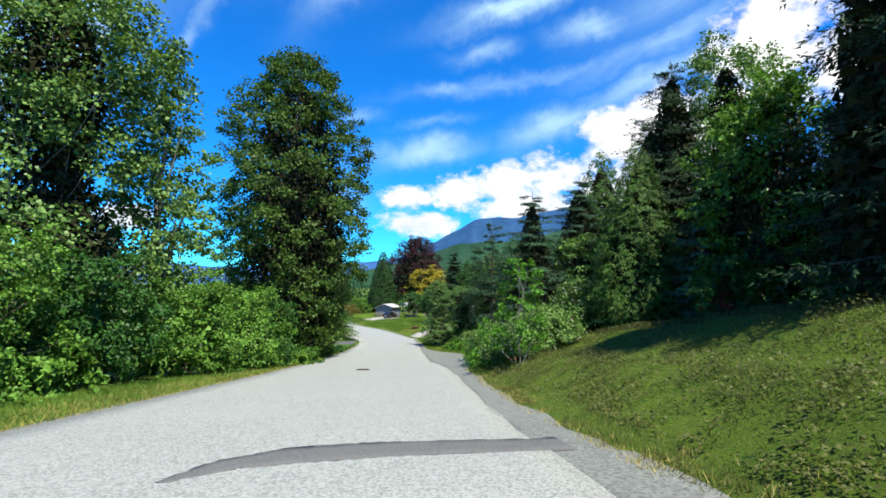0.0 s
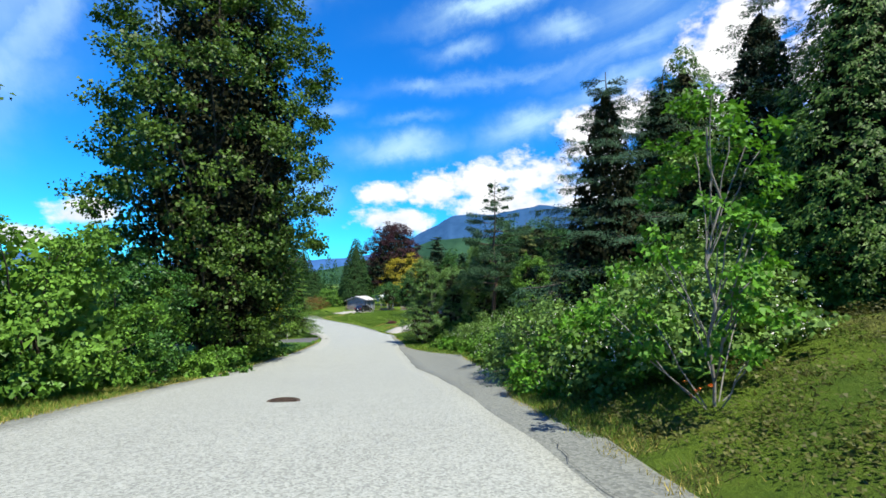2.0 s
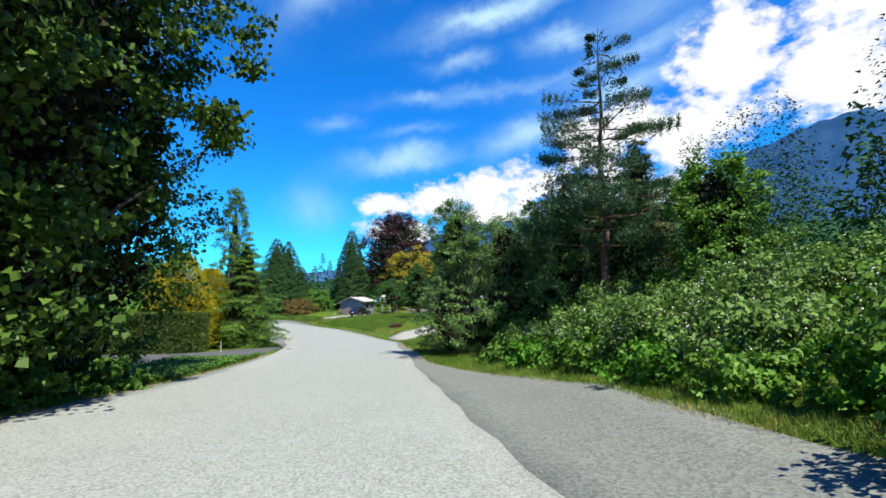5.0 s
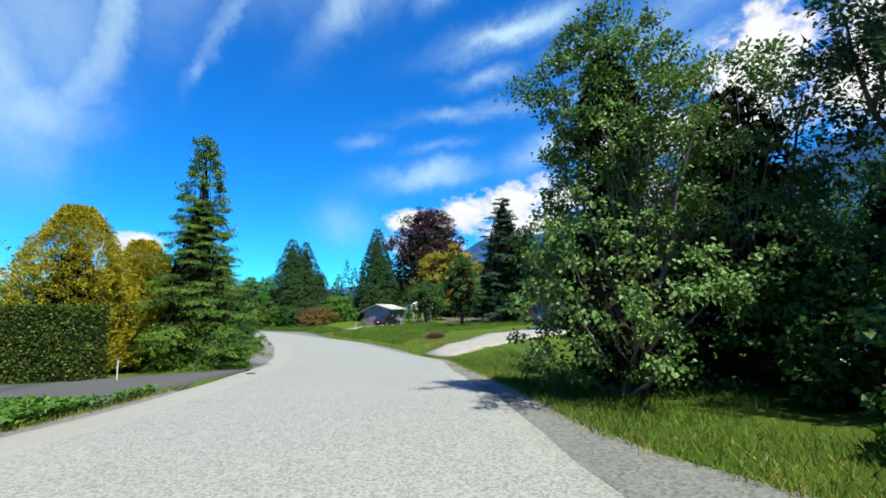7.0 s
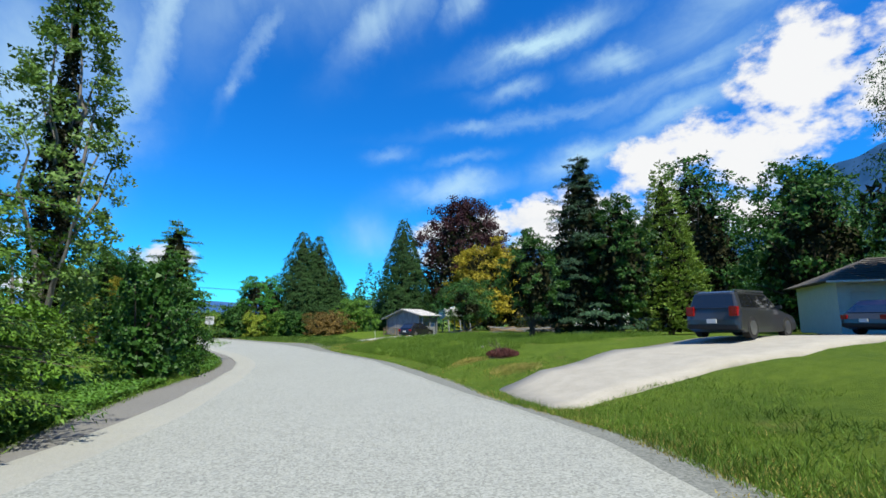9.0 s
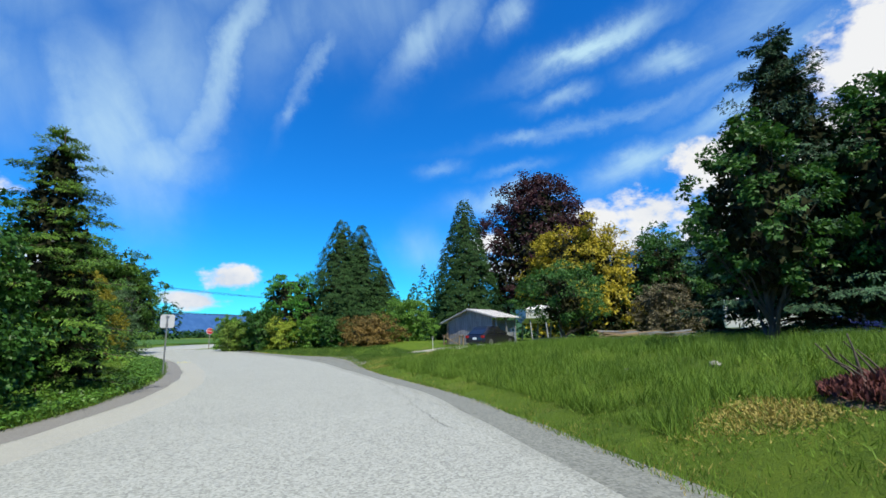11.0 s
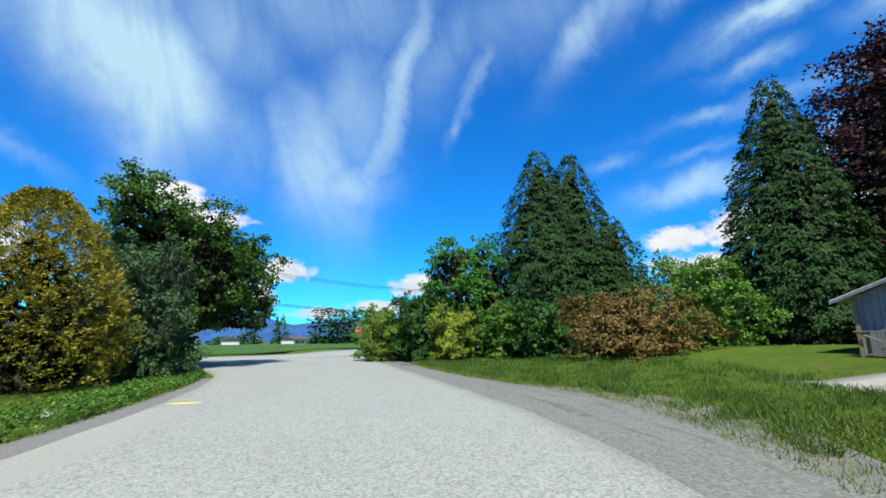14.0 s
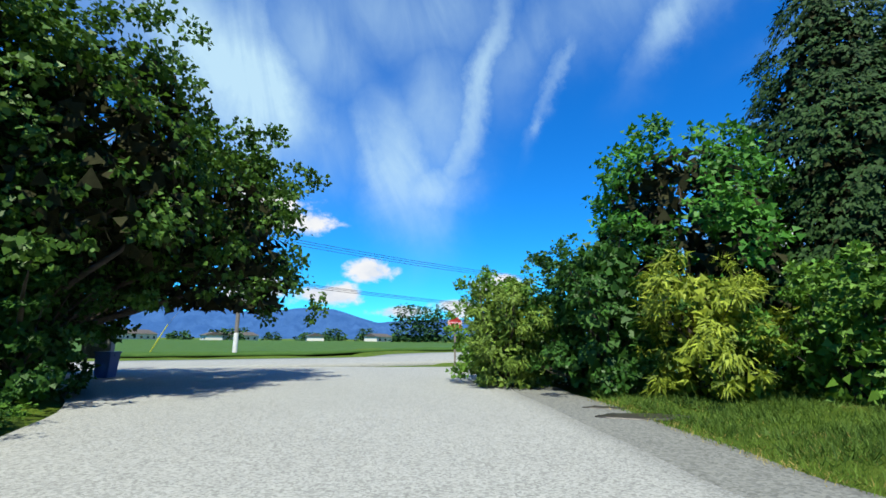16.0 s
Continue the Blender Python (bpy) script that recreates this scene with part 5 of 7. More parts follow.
def cover(name, xy, low, high, material, label, seed, width=0.011, lean=0.5, flat=False, category="grass"):
    """Blades or creeping leaves over the ground as one mesh."""
    q = np.random.default_rng(seed)
    n = len(xy)
    z = height(xy[:, 0], xy[:, 1])
    at = np.column_stack([xy, z - 0.015])
    way = np.column_stack([q.normal(0, lean, (n, 2)), np.full(n, 1.0 if not flat else 0.25)])
    size = q.uniform(low, high, n)
    if flat:
        at[:, 2] += q.uniform(0.02, 0.22, n)
        me = leaves(name, at, way, q.normal(0, 0.4, (n, 3)) + (0, 0, 1), size, size * 0.9, material, 0.12, 0.15, True)
    else:
        me = leaves(name, at, way, q.normal(0, 1, (n, 3)), size, width * q.uniform(0.6, 1.4, n), material, 0.1, 0.35, True)
    tagged(new(name, me), label, category, kind="stuff")


def verge(seed, n, y0, y1, near, far, side, clump=0.0):
    """Points beside the lane: side 1 is right; near and far count from the edge of the shoulder."""
    q = np.random.default_rng(seed)
    i0, i1 = along(y0), along(y1)
    f = q.uniform(i0, i1, n)
    k = f.astype(int)
    e = LINE[k, 4] + np.interp(LINE[k, 1], *SIDE_R) if side > 0 else LINE[k, 3] + np.interp(LINE[k, 1], *SIDE_L)
    off = side * (e + near + (far - near) * q.uniform(0, 1, n) ** 1.3)
    p = LINE[k, :2] + TANGENT[k] * ((f - k) * 0.5)[:, None] + RIGHT[k] * off[:, None]
    if clump:
        p = p + q.normal(0, 0.05, p.shape)
        keep = np.sin(p[:, 0] * 3.1 + 2 * np.sin(p[:, 1] * 1.7)) * np.sin(p[:, 1] * 2.7) > q.uniform(-1, 1, n) * (1 - clump) - clump * 0.2
        p = p[keep]
    return p[~in_quads(p[:, 0], p[:, 1], 0.1)]


cover("verge_grass", verge(1, 60000, -3, 57, -0.1, 2.6, -1), 0.06, 0.20, L_GRASS, "short green and straw grass along the verge", 11)
cover("verge_straw", verge(2, 26000, -3, 57, -0.2, 1.3, -1), 0.05, 0.16, L_STRAW, "short dry straw grass along the verge", 12)
cover("verge_grass", verge(3, 48000, 18, 70, -0.15, 1.6, 1), 0.06, 0.22, L_GRASS, "tall green grass at the edge of the gravel", 13)
cover("verge_straw", verge(4, 34000, -3, 70, -0.22, 0.9, 1, 0.3), 0.04, 0.15, L_STRAW, "dry yellow grass at the edge of the gravel", 14)
cover("bank_cover", verge(5, 110000, -3, 26, 0.6, 10.0, 1, 0.1), 0.025, 0.065, L_BANK, "low matted olive creepers on the steep bank", 15, flat=True, category="ground cover")
cover("bank_grass", verge(25, 110000, -3, 26, 0.0, 8.0, 1, 0.2), 0.05, 0.20, L_BANK, "rough dull green grass on the steep bank", 35, 0.009, 1.2)
cover("lawn_edge_grass", verge(6, 80000, 66, 112, -0.12, 4.0, 1), 0.03, 0.16, L_GRASS, "green grass between the gravel and the lawn", 16)
cover("lawn_edge_straw", verge(7, 26000, 58, 112, -0.2, 1.6, 1, 0.35), 0.03, 0.12, L_STRAW, "dry straw grass beside the bend", 17)
cover("meadow_grass", verge(8, 160000, 78, 93.5, 0.9, 13.0, 1, 0.25), 0.12, 0.42, L_GRASS, "tall uncut green meadow grass on the lawn", 18, 0.011, 0.35)
cover("verge_grass", verge(9, 22000, 64, 106, -0.15, 3.0, -1), 0.08, 0.24, L_GRASS, "rough green grass beside the bend", 19)
cover("ivy", verge(10, 44000, 44, 56, 0.0, 3.6, -1), 0.06, 0.12, L_IVY, "bright green ivy covering the verge", 20, flat=True, category="ivy")
cover("ivy", verge(11, 38000, 64.5, 76, 0.1, 3.6, -1), 0.06, 0.12, L_IVY, "bright green ivy under the hemlock", 21, flat=True, category="ivy")
cover("ivy", verge(12, 40000, 80, 111, 0.0, 1.6, -1, 0.3), 0.05, 0.10, L_IVY, "green creeping ivy along the bend", 22, flat=True, category="ivy")
cover("verge_weeds", verge(26, 90000, 96, 113, 0.3, 6.5, 1, 0.35), 0.06, 0.26, L_WEED, "uneven green weeds and grass below the shrubs", 36, 0.016, 0.7)
cover("verge_weeds", verge(27, 26000, 50, 66, 0.0, 2.8, 1, 0.35), 0.05, 0.22, L_WEED, "uneven green weeds beside the lane", 37, 0.014, 0.7)


def spots(seed, rows):
    """Points gathered round places in plan: x, y, reach, count."""
    q = np.random.default_rng(seed)
    return np.concatenate([np.array((x, y)) + q.normal(0, r, (n, 2)) * (1.0, 0.7) for x, y, r, n in rows])


cover("dry_grass", spots(41, [(-5.9, 79.6, 0.5, 5000), (-4.2, 75.9, 0.7, 6000), (-15.2, 98.2, 0.9, 9000), (-15.6, 95.6, 0.6, 5000), (-17.0, 100.6, 0.6, 3000), (-1.7, 57.6, 0.5, 5000), (-2.3, 60.0, 0.5, 5000), (-2.9, 63.0, 0.5, 3000)]), 0.03, 0.09, L_STRAW, "short dry straw grass in worn patches of the lawn", 42, 0.02, 1.4)

# ---- the distance ----
def far_woods(name, spots, label, seed, leaf=0.9, per=170, material=None):
    """Many far trees as one mesh: cones and domes of large leaf clumps."""
    q = np.random.default_rng(seed)
    at, way, up, size = [], [], [], []
    for x, y, h, r, cone in spots:
        z = ground_z(x, y)
        t = q.uniform(0, 1, per) ** (1.3 if cone else 0.9)
        az = q.uniform(0, 6.3, per)
        rad = r * ((1 - t) ** 0.8 if cone else SHAPES["dome"](t)) * (1 + 0.25 * np.sin(az * 3 + t * 7 + x)) * q.uniform(0.15, 1, per) ** 0.6
        at.append(np.stack([x + rad * np.cos(az), y + rad * np.sin(az), z + h * t], 1))
        way.append(np.stack([np.cos(az), np.sin(az), q.normal(-0.4 if cone else 0.1, 0.4, per)], 1))
        up.append(q.normal(0, 0.5, (per, 3)) + (0, 0, 1))
        size.append(q.uniform(0.5, 1.2, per) * leaf * (0.6 + r / 6) * (1 - 0.45 * t))
    me = leaves(name, np.concatenate(at), np.concatenate(way), np.concatenate(up), np.concatenate(size), np.concatenate(size) * 0.8, material or L_FAR, 0.2, 0.2, True)
    tagged(new(name, me), label, "woods", kind="stuff")


q = np.random.default_rng(77)
belt = [(x, 158 + 22 * q.uniform() + 0.25 * abs(x + 10), q.uniform(9, 17), q.uniform(2.5, 4.5), q.uniform() < 0.7) for x in np.arange(-48, 60, 3.0)]
belt += [(q.uniform(-30, -16), q.uniform(138, 150), q.uniform(5, 9), 3.0, False) for _ in range(6)]
belt += [(q.uniform(36, 60), y, q.uniform(12, 20), q.uniform(3.5, 5.5), q.uniform() < 0.6) for y in np.arange(-10, 150, 3.2)]
near = [(q.uniform(19, 32), y, q.uniform(10, 16), q.uniform(3, 4.2), q.uniform() < 0.65) for y in np.arange(-6, 72, 3.4)]
far_woods("woods", near, "dark mixed woods on the slope above the lane", 4, 0.30, 3600)
far_woods("woods", belt, "dark mixed woods behind the gardens", 5, 0.95, 420)
far_woods("woods", [(q.uniform(-52, -30), y, q.uniform(4, 7.5), q.uniform(2, 3.2), q.uniform() < 0.4) for y in np.arange(58, 96, 2.6)] + [(q.uniform(-30, -22), y, q.uniform(3.5, 6), q.uniform(1.8, 2.6), False) for y in np.arange(62, 84, 3)],
          "garden trees beyond the hedge", 6, 0.4, 600, L_BUSH)
far_woods("woods", [(-196 + q.uniform(-9, 9), 282 + q.uniform(-10, 10), q.uniform(14, 20), 6.0, False) for _ in range(6)] + [(x, 0.45 * -x + 330 + q.uniform(-20, 20), q.uniform(4, 9), q.uniform(5, 9), False) for x in np.arange(-640, -150, 13)]
          + [(-330 + q.uniform(-60, 60), y, q.uniform(4, 9), q.uniform(5, 8), False) for y in np.arange(60, 330, 14)],
          "far hedgerow trees across the fields", 7, 1.9, 300)
far_woods("woods", [(-70 - 2.2 * i + q.uniform(-4, 4), 60 - 3 * i, q.uniform(7, 13), 4.0, False) for i in range(14)] + [(-24 - 6 * i, -6 + q.uniform(-6, 6), q.uniform(8, 14), 4.5, False) for i in range(7)], "trees far behind the gardens", 8, 1.0, 150)


def ridge(name, az_el, dist, material, label, seed, rough=0.05):
    """A mountain range round part of the horizon: azimuth and elevation of its crest, in degrees."""
    a = np.array(az_el, float)
    az = np.linspace(a[0, 0], a[-1, 0], 260)
    q = np.random.default_rng(seed)
    el = np.interp(az, a[:, 0], a[:, 1])
    wob = sum(np.interp(az, np.linspace(az[0], az[-1], n), q.uniform(-1, 1, n)) * s for n, s in ((24, 1.0), (60, 0.5), (130, 0.25)))
    el = el * (1 + rough * wob)
    rows, verts = 9, []
    for i in range(rows):
        u = i / (rows - 1)
        d = dist * (0.72 + 0.28 * u)
        crag = q.uniform(-1, 1, len(az)) * 0.02 * dist * math.sin(u * math.pi) * 0.35
        verts.append(np.stack([np.sin(np.radians(az)) * d, np.cos(np.radians(az)) * d, np.tan(np.radians(el)) * dist * u**1.3 + crag - 10 * (u == 0)], 1))
    n = len(az)
    k = (np.arange(rows - 1)[:, None] * n + np.arange(n - 1)[None]).ravel()
    tagged(new(name, mesh_from(name, np.concatenate(verts), np.stack([k, k + 1, k + n + 1, k + n], 1), material, True)), label, "mountain", kind="structure")


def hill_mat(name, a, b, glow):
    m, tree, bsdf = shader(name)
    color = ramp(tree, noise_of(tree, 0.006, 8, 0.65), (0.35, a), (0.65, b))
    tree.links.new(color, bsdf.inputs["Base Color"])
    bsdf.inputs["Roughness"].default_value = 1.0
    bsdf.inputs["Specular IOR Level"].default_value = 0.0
    # blue emission imitates aerial haze in front of the hills
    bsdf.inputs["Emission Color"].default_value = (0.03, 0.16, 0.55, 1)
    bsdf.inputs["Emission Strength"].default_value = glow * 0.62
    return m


# the blue base colours of both ranges have distance haze painted in
ridge("backdrop_mountains", [(-110, 2.5), (-80, 3.4), (-66, 3.3), (-61, 2.8), (-57, 3.4), (-53, 3.4), (-48, 1.9), (-45, 2.2), (-36, 2.4), (-26, 1.8), (-12, 2.4), (-4, 3.6)], 4200, hill_mat("hazed_far_hill", (0.02, 0.05, 0.12), (0.035, 0.08, 0.17), 0.30), "hazy blue mountain range beyond the fields", 3)
ridge("backdrop_mountains", [(-6, 2.0), (-1, 5.2), (4, 7.8), (10, 8.6), (14, 9.2), (20, 8.6), (30, 9.0), (36, 14.0), (43, 15.7), (52, 15.0), (70, 11.0), (110, 8.0)], 3600, hill_mat("hazed_near_hill", (0.012, 0.035, 0.07), (0.025, 0.06, 0.12), 0.17), "high haze-blue mountain behind the woods", 4)
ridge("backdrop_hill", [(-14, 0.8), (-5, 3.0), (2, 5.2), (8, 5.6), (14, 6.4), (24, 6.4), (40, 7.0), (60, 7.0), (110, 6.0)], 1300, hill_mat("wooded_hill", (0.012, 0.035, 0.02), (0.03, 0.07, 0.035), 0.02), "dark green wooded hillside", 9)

# ---- things ----


def box(bm, x0, x1, y0, y1, z0, z1, bevel=0.0):
    v = [bm.verts.new(c) for c in ((x0, y0, z0), (x1, y0, z0), (x1, y1, z0), (x0, y1, z0), (x0, y0, z1), (x1, y0, z1), (x1, y1, z1), (x0, y1, z1))]
    f = [bm.faces.new([v[i] for i in q]) for q in ((3, 2, 1, 0), (4, 5, 6, 7), (0, 1, 5, 4), (1, 2, 6, 5), (2, 3, 7, 6), (3, 0, 4, 7))]
    if bevel:
        bmesh.ops.bevel(bm, geom=list({e for q in f for e in q.edges}), offset=bevel, segments=2, affect="EDGES")
    return bm


def boxes(*rows, bevel=0.0):
    bm = bmesh.new()
    for row in rows:
        box(bm, *row, bevel=bevel)
    return bm


def drum(r, z0, z1, sides=16, r2=None, at=(0, 0, 0), turn=None):
    bm = bmesh.new()
    bmesh.ops.create_cone(bm, cap_ends=True, segments=sides, radius1=r, radius2=r if r2 is None else r2, depth=z1 - z0)
    bmesh.ops.translate(bm, verts=bm.verts, vec=(0, 0, (z0 + z1) / 2))
    if turn is not None:
        bmesh.ops.rotate(bm, verts=bm.verts, matrix=Euler([radians(a) for a in turn]).to_matrix())
    bmesh.ops.translate(bm, verts=bm.verts, vec=at)
    return bm


def prism(points, y0, y1):
    """An outline in x and z, pushed along y."""
    bm = bmesh.new()
    a = [bm.verts.new((x, y0, z)) for x, z in points]
    b = [bm.verts.new((x, y1, z)) for x, z in points]
    bm.faces.new(a)
    bm.faces.new(b[::-1])
    for i in range(len(a)):
        bm.faces.new((a[i - 1], b[i - 1], b[i], a[i]))
    bmesh.ops.recalc_face_normals(bm, faces=bm.faces)
    return bm


STEEL = plain_mat("galvanised_steel", (0.32, 0.33, 0.34), (0.5, 0.51, 0.52), 8.0, 0.45, 0.7)
SIGN_BACK = plain_mat("sign_back", (0.58, 0.60, 0.62), (0.68, 0.70, 0.72), 3.0, 0.4, 0.2)
WHITE = plain_mat("white_paint", (0.70, 0.70, 0.68), (0.82, 0.82, 0.80), 3.0, 0.5)
CREAM = plain_mat("cream_stucco", (0.68, 0.64, 0.55), (0.80, 0.76, 0.66), 4.0, 0.85, relief=0.004)
GREY_WOOD = plain_mat("weathered_boards", (0.10, 0.108, 0.125), (0.46, 0.48, 0.51), 2.2, 0.85, relief=0.006, stretch=(6, 6, 0.4))
RAW_WOOD = plain_mat("raw_timber", (0.28, 0.19, 0.11), (0.50, 0.37, 0.23), 4.0, 0.8, relief=0.004)
POLE_WOOD = plain_mat("pole_wood", (0.15, 0.13, 0.11), (0.33, 0.30, 0.27), 5.0, 0.9, relief=0.006, stretch=(3, 3, 0.3))
TIN = plain_mat("pale_tin_roof", (0.50, 0.48, 0.46), (0.68, 0.66, 0.64), 1.2, 0.5, 0.2)
SHINGLE = plain_mat("brown_shingles", (0.06, 0.055, 0.05), (0.14, 0.125, 0.11), 5.0, 0.9, relief=0.01)
RED = plain_mat("sign_red", (0.55, 0.02, 0.025), (0.66, 0.035, 0.035), 3.0, 0.35)
BLUE_PLASTIC = plain_mat("blue_plastic", (0.008, 0.06, 0.34), (0.015, 0.10, 0.46), 3.0, 0.4)
IRON = plain_mat("rusty_iron", (0.05, 0.035, 0.026), (0.14, 0.09, 0.06), 12.0, 0.7, 0.5, relief=0.004)
YELLOW = plain_mat("yellow_spray", (0.60, 0.55, 0.02), (0.72, 0.66, 0.05), 9.0, 0.8)
BLACK = plain_mat("black_rubber", (0.010, 0.010, 0.010), (0.022, 0.022, 0.022), 14.0, 0.75)
CHROME = plain_mat("alloy", (0.42, 0.43, 0.44), (0.6, 0.61, 0.62), 9.0, 0.3, 0.9)
STONE = plain_mat("grey_stone", (0.22, 0.21, 0.20), (0.42, 0.41, 0.39), 5.0, 0.85, relief=0.01)
LAMP_RED = plain_mat("tail_lamp", (0.36, 0.010, 0.012), (0.5, 0.02, 0.02), 9.0, 0.15, coat=0.8)
WET = plain_mat("wet_asphalt", (0.030, 0.028, 0.024), (0.07, 0.066, 0.056), 6.0, 0.42, spec=0.35)


def paint_mat(name, rgb):
    m, tree, bsdf = shader(name)
    tree.links.new(blend(tree, rgb, tuple(v * 0.7 + 0.01 for v in rgb), noise_of(tree, 3.0, 5)), bsdf.inputs["Base Color"])
    bsdf.inputs["Roughness"].default_value, bsdf.inputs["Metallic"].default_value, bsdf.inputs["Coat Weight"].default_value = 0.35, 0.3, 1.0
    bsdf.inputs["Coat Roughness"].default_value = 0.06
    return m


def glass_mat():
    m, tree, bsdf = shader("dark_car_glass")
    bsdf.inputs["Base Color"].default_value = (0.012, 0.014, 0.016, 1)
    bsdf.inputs["Roughness"].default_value, bsdf.inputs["Coat Weight"].default_value = 0.05, 1.0
    return m


CAR_GLASS = glass_mat()


def traffic_sign_back():
    z = ground_z(-23.92, 90.8)
    e = thing("road_sign", -23.92, 90.8, z, "square road sign, bare metal back, on a steel post", "sign", turn=28)
    part("post", drum(0.032, -0.2, 2.46 - z, 12), STEEL, e)
    bm = boxes((-0.27, 0.27, 0.035, 0.043, 1.93 - z, 2.49 - z))
    bmesh.ops.bevel(bm, geom=[q for q in bm.edges if abs(q.verts[0].co.y - q.verts[1].co.y) > 0.003], offset=0.04, segments=4, affect="EDGES")
    panel = part("panel", bm, SIGN_BACK, e, "bare aluminium back of the sign")
    part("bracket", boxes((-0.07, 0.07, 0.0, 0.034, 2.38 - z, 2.43 - z), bevel=0.004), STEEL, e)
    part("bracket", boxes((-0.05, 0.05, -0.04, 0.034, 2.06 - z, 2.09 - z), bevel=0.004), STEEL, e)


def stop_sign():
    z = ground_z(-45.2, 122.6)
    e = thing("stop_sign", -45.2, 122.6, z, "red octagonal stop sign on a wooden post at the junction", "sign", turn=35)
    part("post", boxes((-0.045, 0.045, 0.0, 0.09, -0.2, 2.3), bevel=0.006), POLE_WOOD, e)
    for name, r, y, m in (("rim", 0.375, -0.012, WHITE), ("face", 0.345, -0.018, RED)):
        part(name, drum(r, -0.005, 0.005, 8, at=(0, y, 2.1), turn=(90, 22.5, 0)), m, e)
    text = bpy.data.curves.new("lettering", "FONT")
    text.body, text.align_x, text.align_y, text.size, text.extrude = "STOP", "CENTER", "CENTER", 0.25, 0.002
    ob = new("lettering_curve", text)
    me = bpy.data.meshes.new_from_object(ob.evaluated_get(bpy.context.evaluated_depsgraph_get()))
    bpy.data.objects.remove(ob)
    me.materials.append(WHITE)
    word = child("lettering", me, e, "white letters")
    word.matrix_local = pose(0, -0.026, 2.1, 90, 0, 0)


def utility_pole(x, y, turn):
    z = ground_z(x, y)
    e = thing("utility_pole", x, y, z, "tall wooden utility pole with a white lower sleeve", "pole", turn=turn)
    part("pole", drum(0.17, -0.3, 10.5, 14, 0.11), POLE_WOOD, e)
    part("sleeve", drum(0.185, 0.0, 1.7, 14, 0.18), WHITE, e, "white painted marker sleeve")
    part("crossarm", boxes((-1.2, 1.2, -0.06, 0.06, 9.5, 9.64), bevel=0.008), POLE_WOOD, e)
    for dx in (-1.05, -0.45, 0.45, 1.05):
        part("insulator", drum(0.05, 9.64, 9.82, 10, 0.035, at=(dx, 0, 0)), STONE, e)
    return e


def wires(a, b, heights, sides, label):
    """Overhead lines between two places, each with its own sag."""
    d = (Vector(b) - Vector(a)).normalized()
    n = Vector((d.y, -d.x, 0))
    paths = []
    for h in heights:
        for s in sides:
            u = np.linspace(0, 1, 24)[:, None]
            p = np.array((*a, h)) * (1 - u) + np.array((*b, h)) * u + np.array(n * s)
            p[:, 2:3] -= 1.1 * 4 * u * (1 - u)
            paths.append(np.concatenate([p, np.full((24, 1), 0.02)], 1))
    tagged(new("overhead_wire", tubes("overhead_wire", paths, BLACK, 4)), label, "wire", kind="structure")


traffic_sign_back()
stop_sign()
utility_pole(-67.2, 122.4, 13)
utility_pole(-52.5, 182.0, 13)
utility_pole(-80.0, 62.0, 13)
wires((-67.2, 122.4), (-52.5, 182.0), (9.8, 6.2), (-1.05, 1.05, 0.1), "thin black overhead wires along the cross road")
wires((-80.0, 62.0), (-67.2, 122.4), (9.8, 6.2), (-1.05, 1.05, 0.1), "thin black overhead wires beside the field")
# guy-wire guard by the pole
e = thing("guy_wire", -71.0, 117.6, ground_z(-71.0, 117.6), "slanting guy wire with a bright yellow guard", "guy wire")
child("guard", tubes("guard", [[(0, 0, 0, 0.04), (0.9, 0.8, 2.3, 0.04)]], YELLOW, 8), e, "bright yellow plastic guard")
child("cable", tubes("cable", [[(0.9, 0.8, 2.3, 0.012), (4.6, 4.2, 9.2, 0.012)]], STEEL, 5), e)


def marker_post(x, y, h, name, label, material=None):
    e = thing(name, x, y, ground_z(x, y), label, "stake")
    part("stake", boxes((-0.014, 0.014, -0.014, 0.014, -0.1, h), bevel=0.003), material or WHITE, e)
    part("cap", boxes((-0.024, 0.024, -0.024, 0.024, h, h + 0.05), bevel=0.004), RAW_WOOD, e)


marker_post(-13.4, 58.9, 0.62, "marker_stake", "thin white marker stake beside the driveway")
marker_post(-14.4, 100.4, 0.85, "marker_stake", "thin white survey stake in the grass")


def manhole(x, y, r, label):
    z = ground_z(x, y) + 0.036
    e = thing("manhole_cover", x, y, z, label, "manhole")
    part("frame", drum(r, -0.05, 0.004, 28), IRON, e)
    part("lid", drum(r * 0.88, -0.04, 0.010, 28), IRON, e)
    for i in range(-4, 5):
        w = r * 0.8 * math.sqrt(max(0.0, 1 - (i / 5) ** 2))
        part("rib", boxes((-w, w, i * r * 0.165 - 0.014, i * r * 0.165 + 0.014, 0.008, 0.017), bevel=0.003), IRON, e)


manhole(-3.65, 22.3, 0.34, "round ribbed rusty manhole cover in the asphalt")
manhole(-9.9, 60.1, 0.17, "small round iron cover in the road margin")


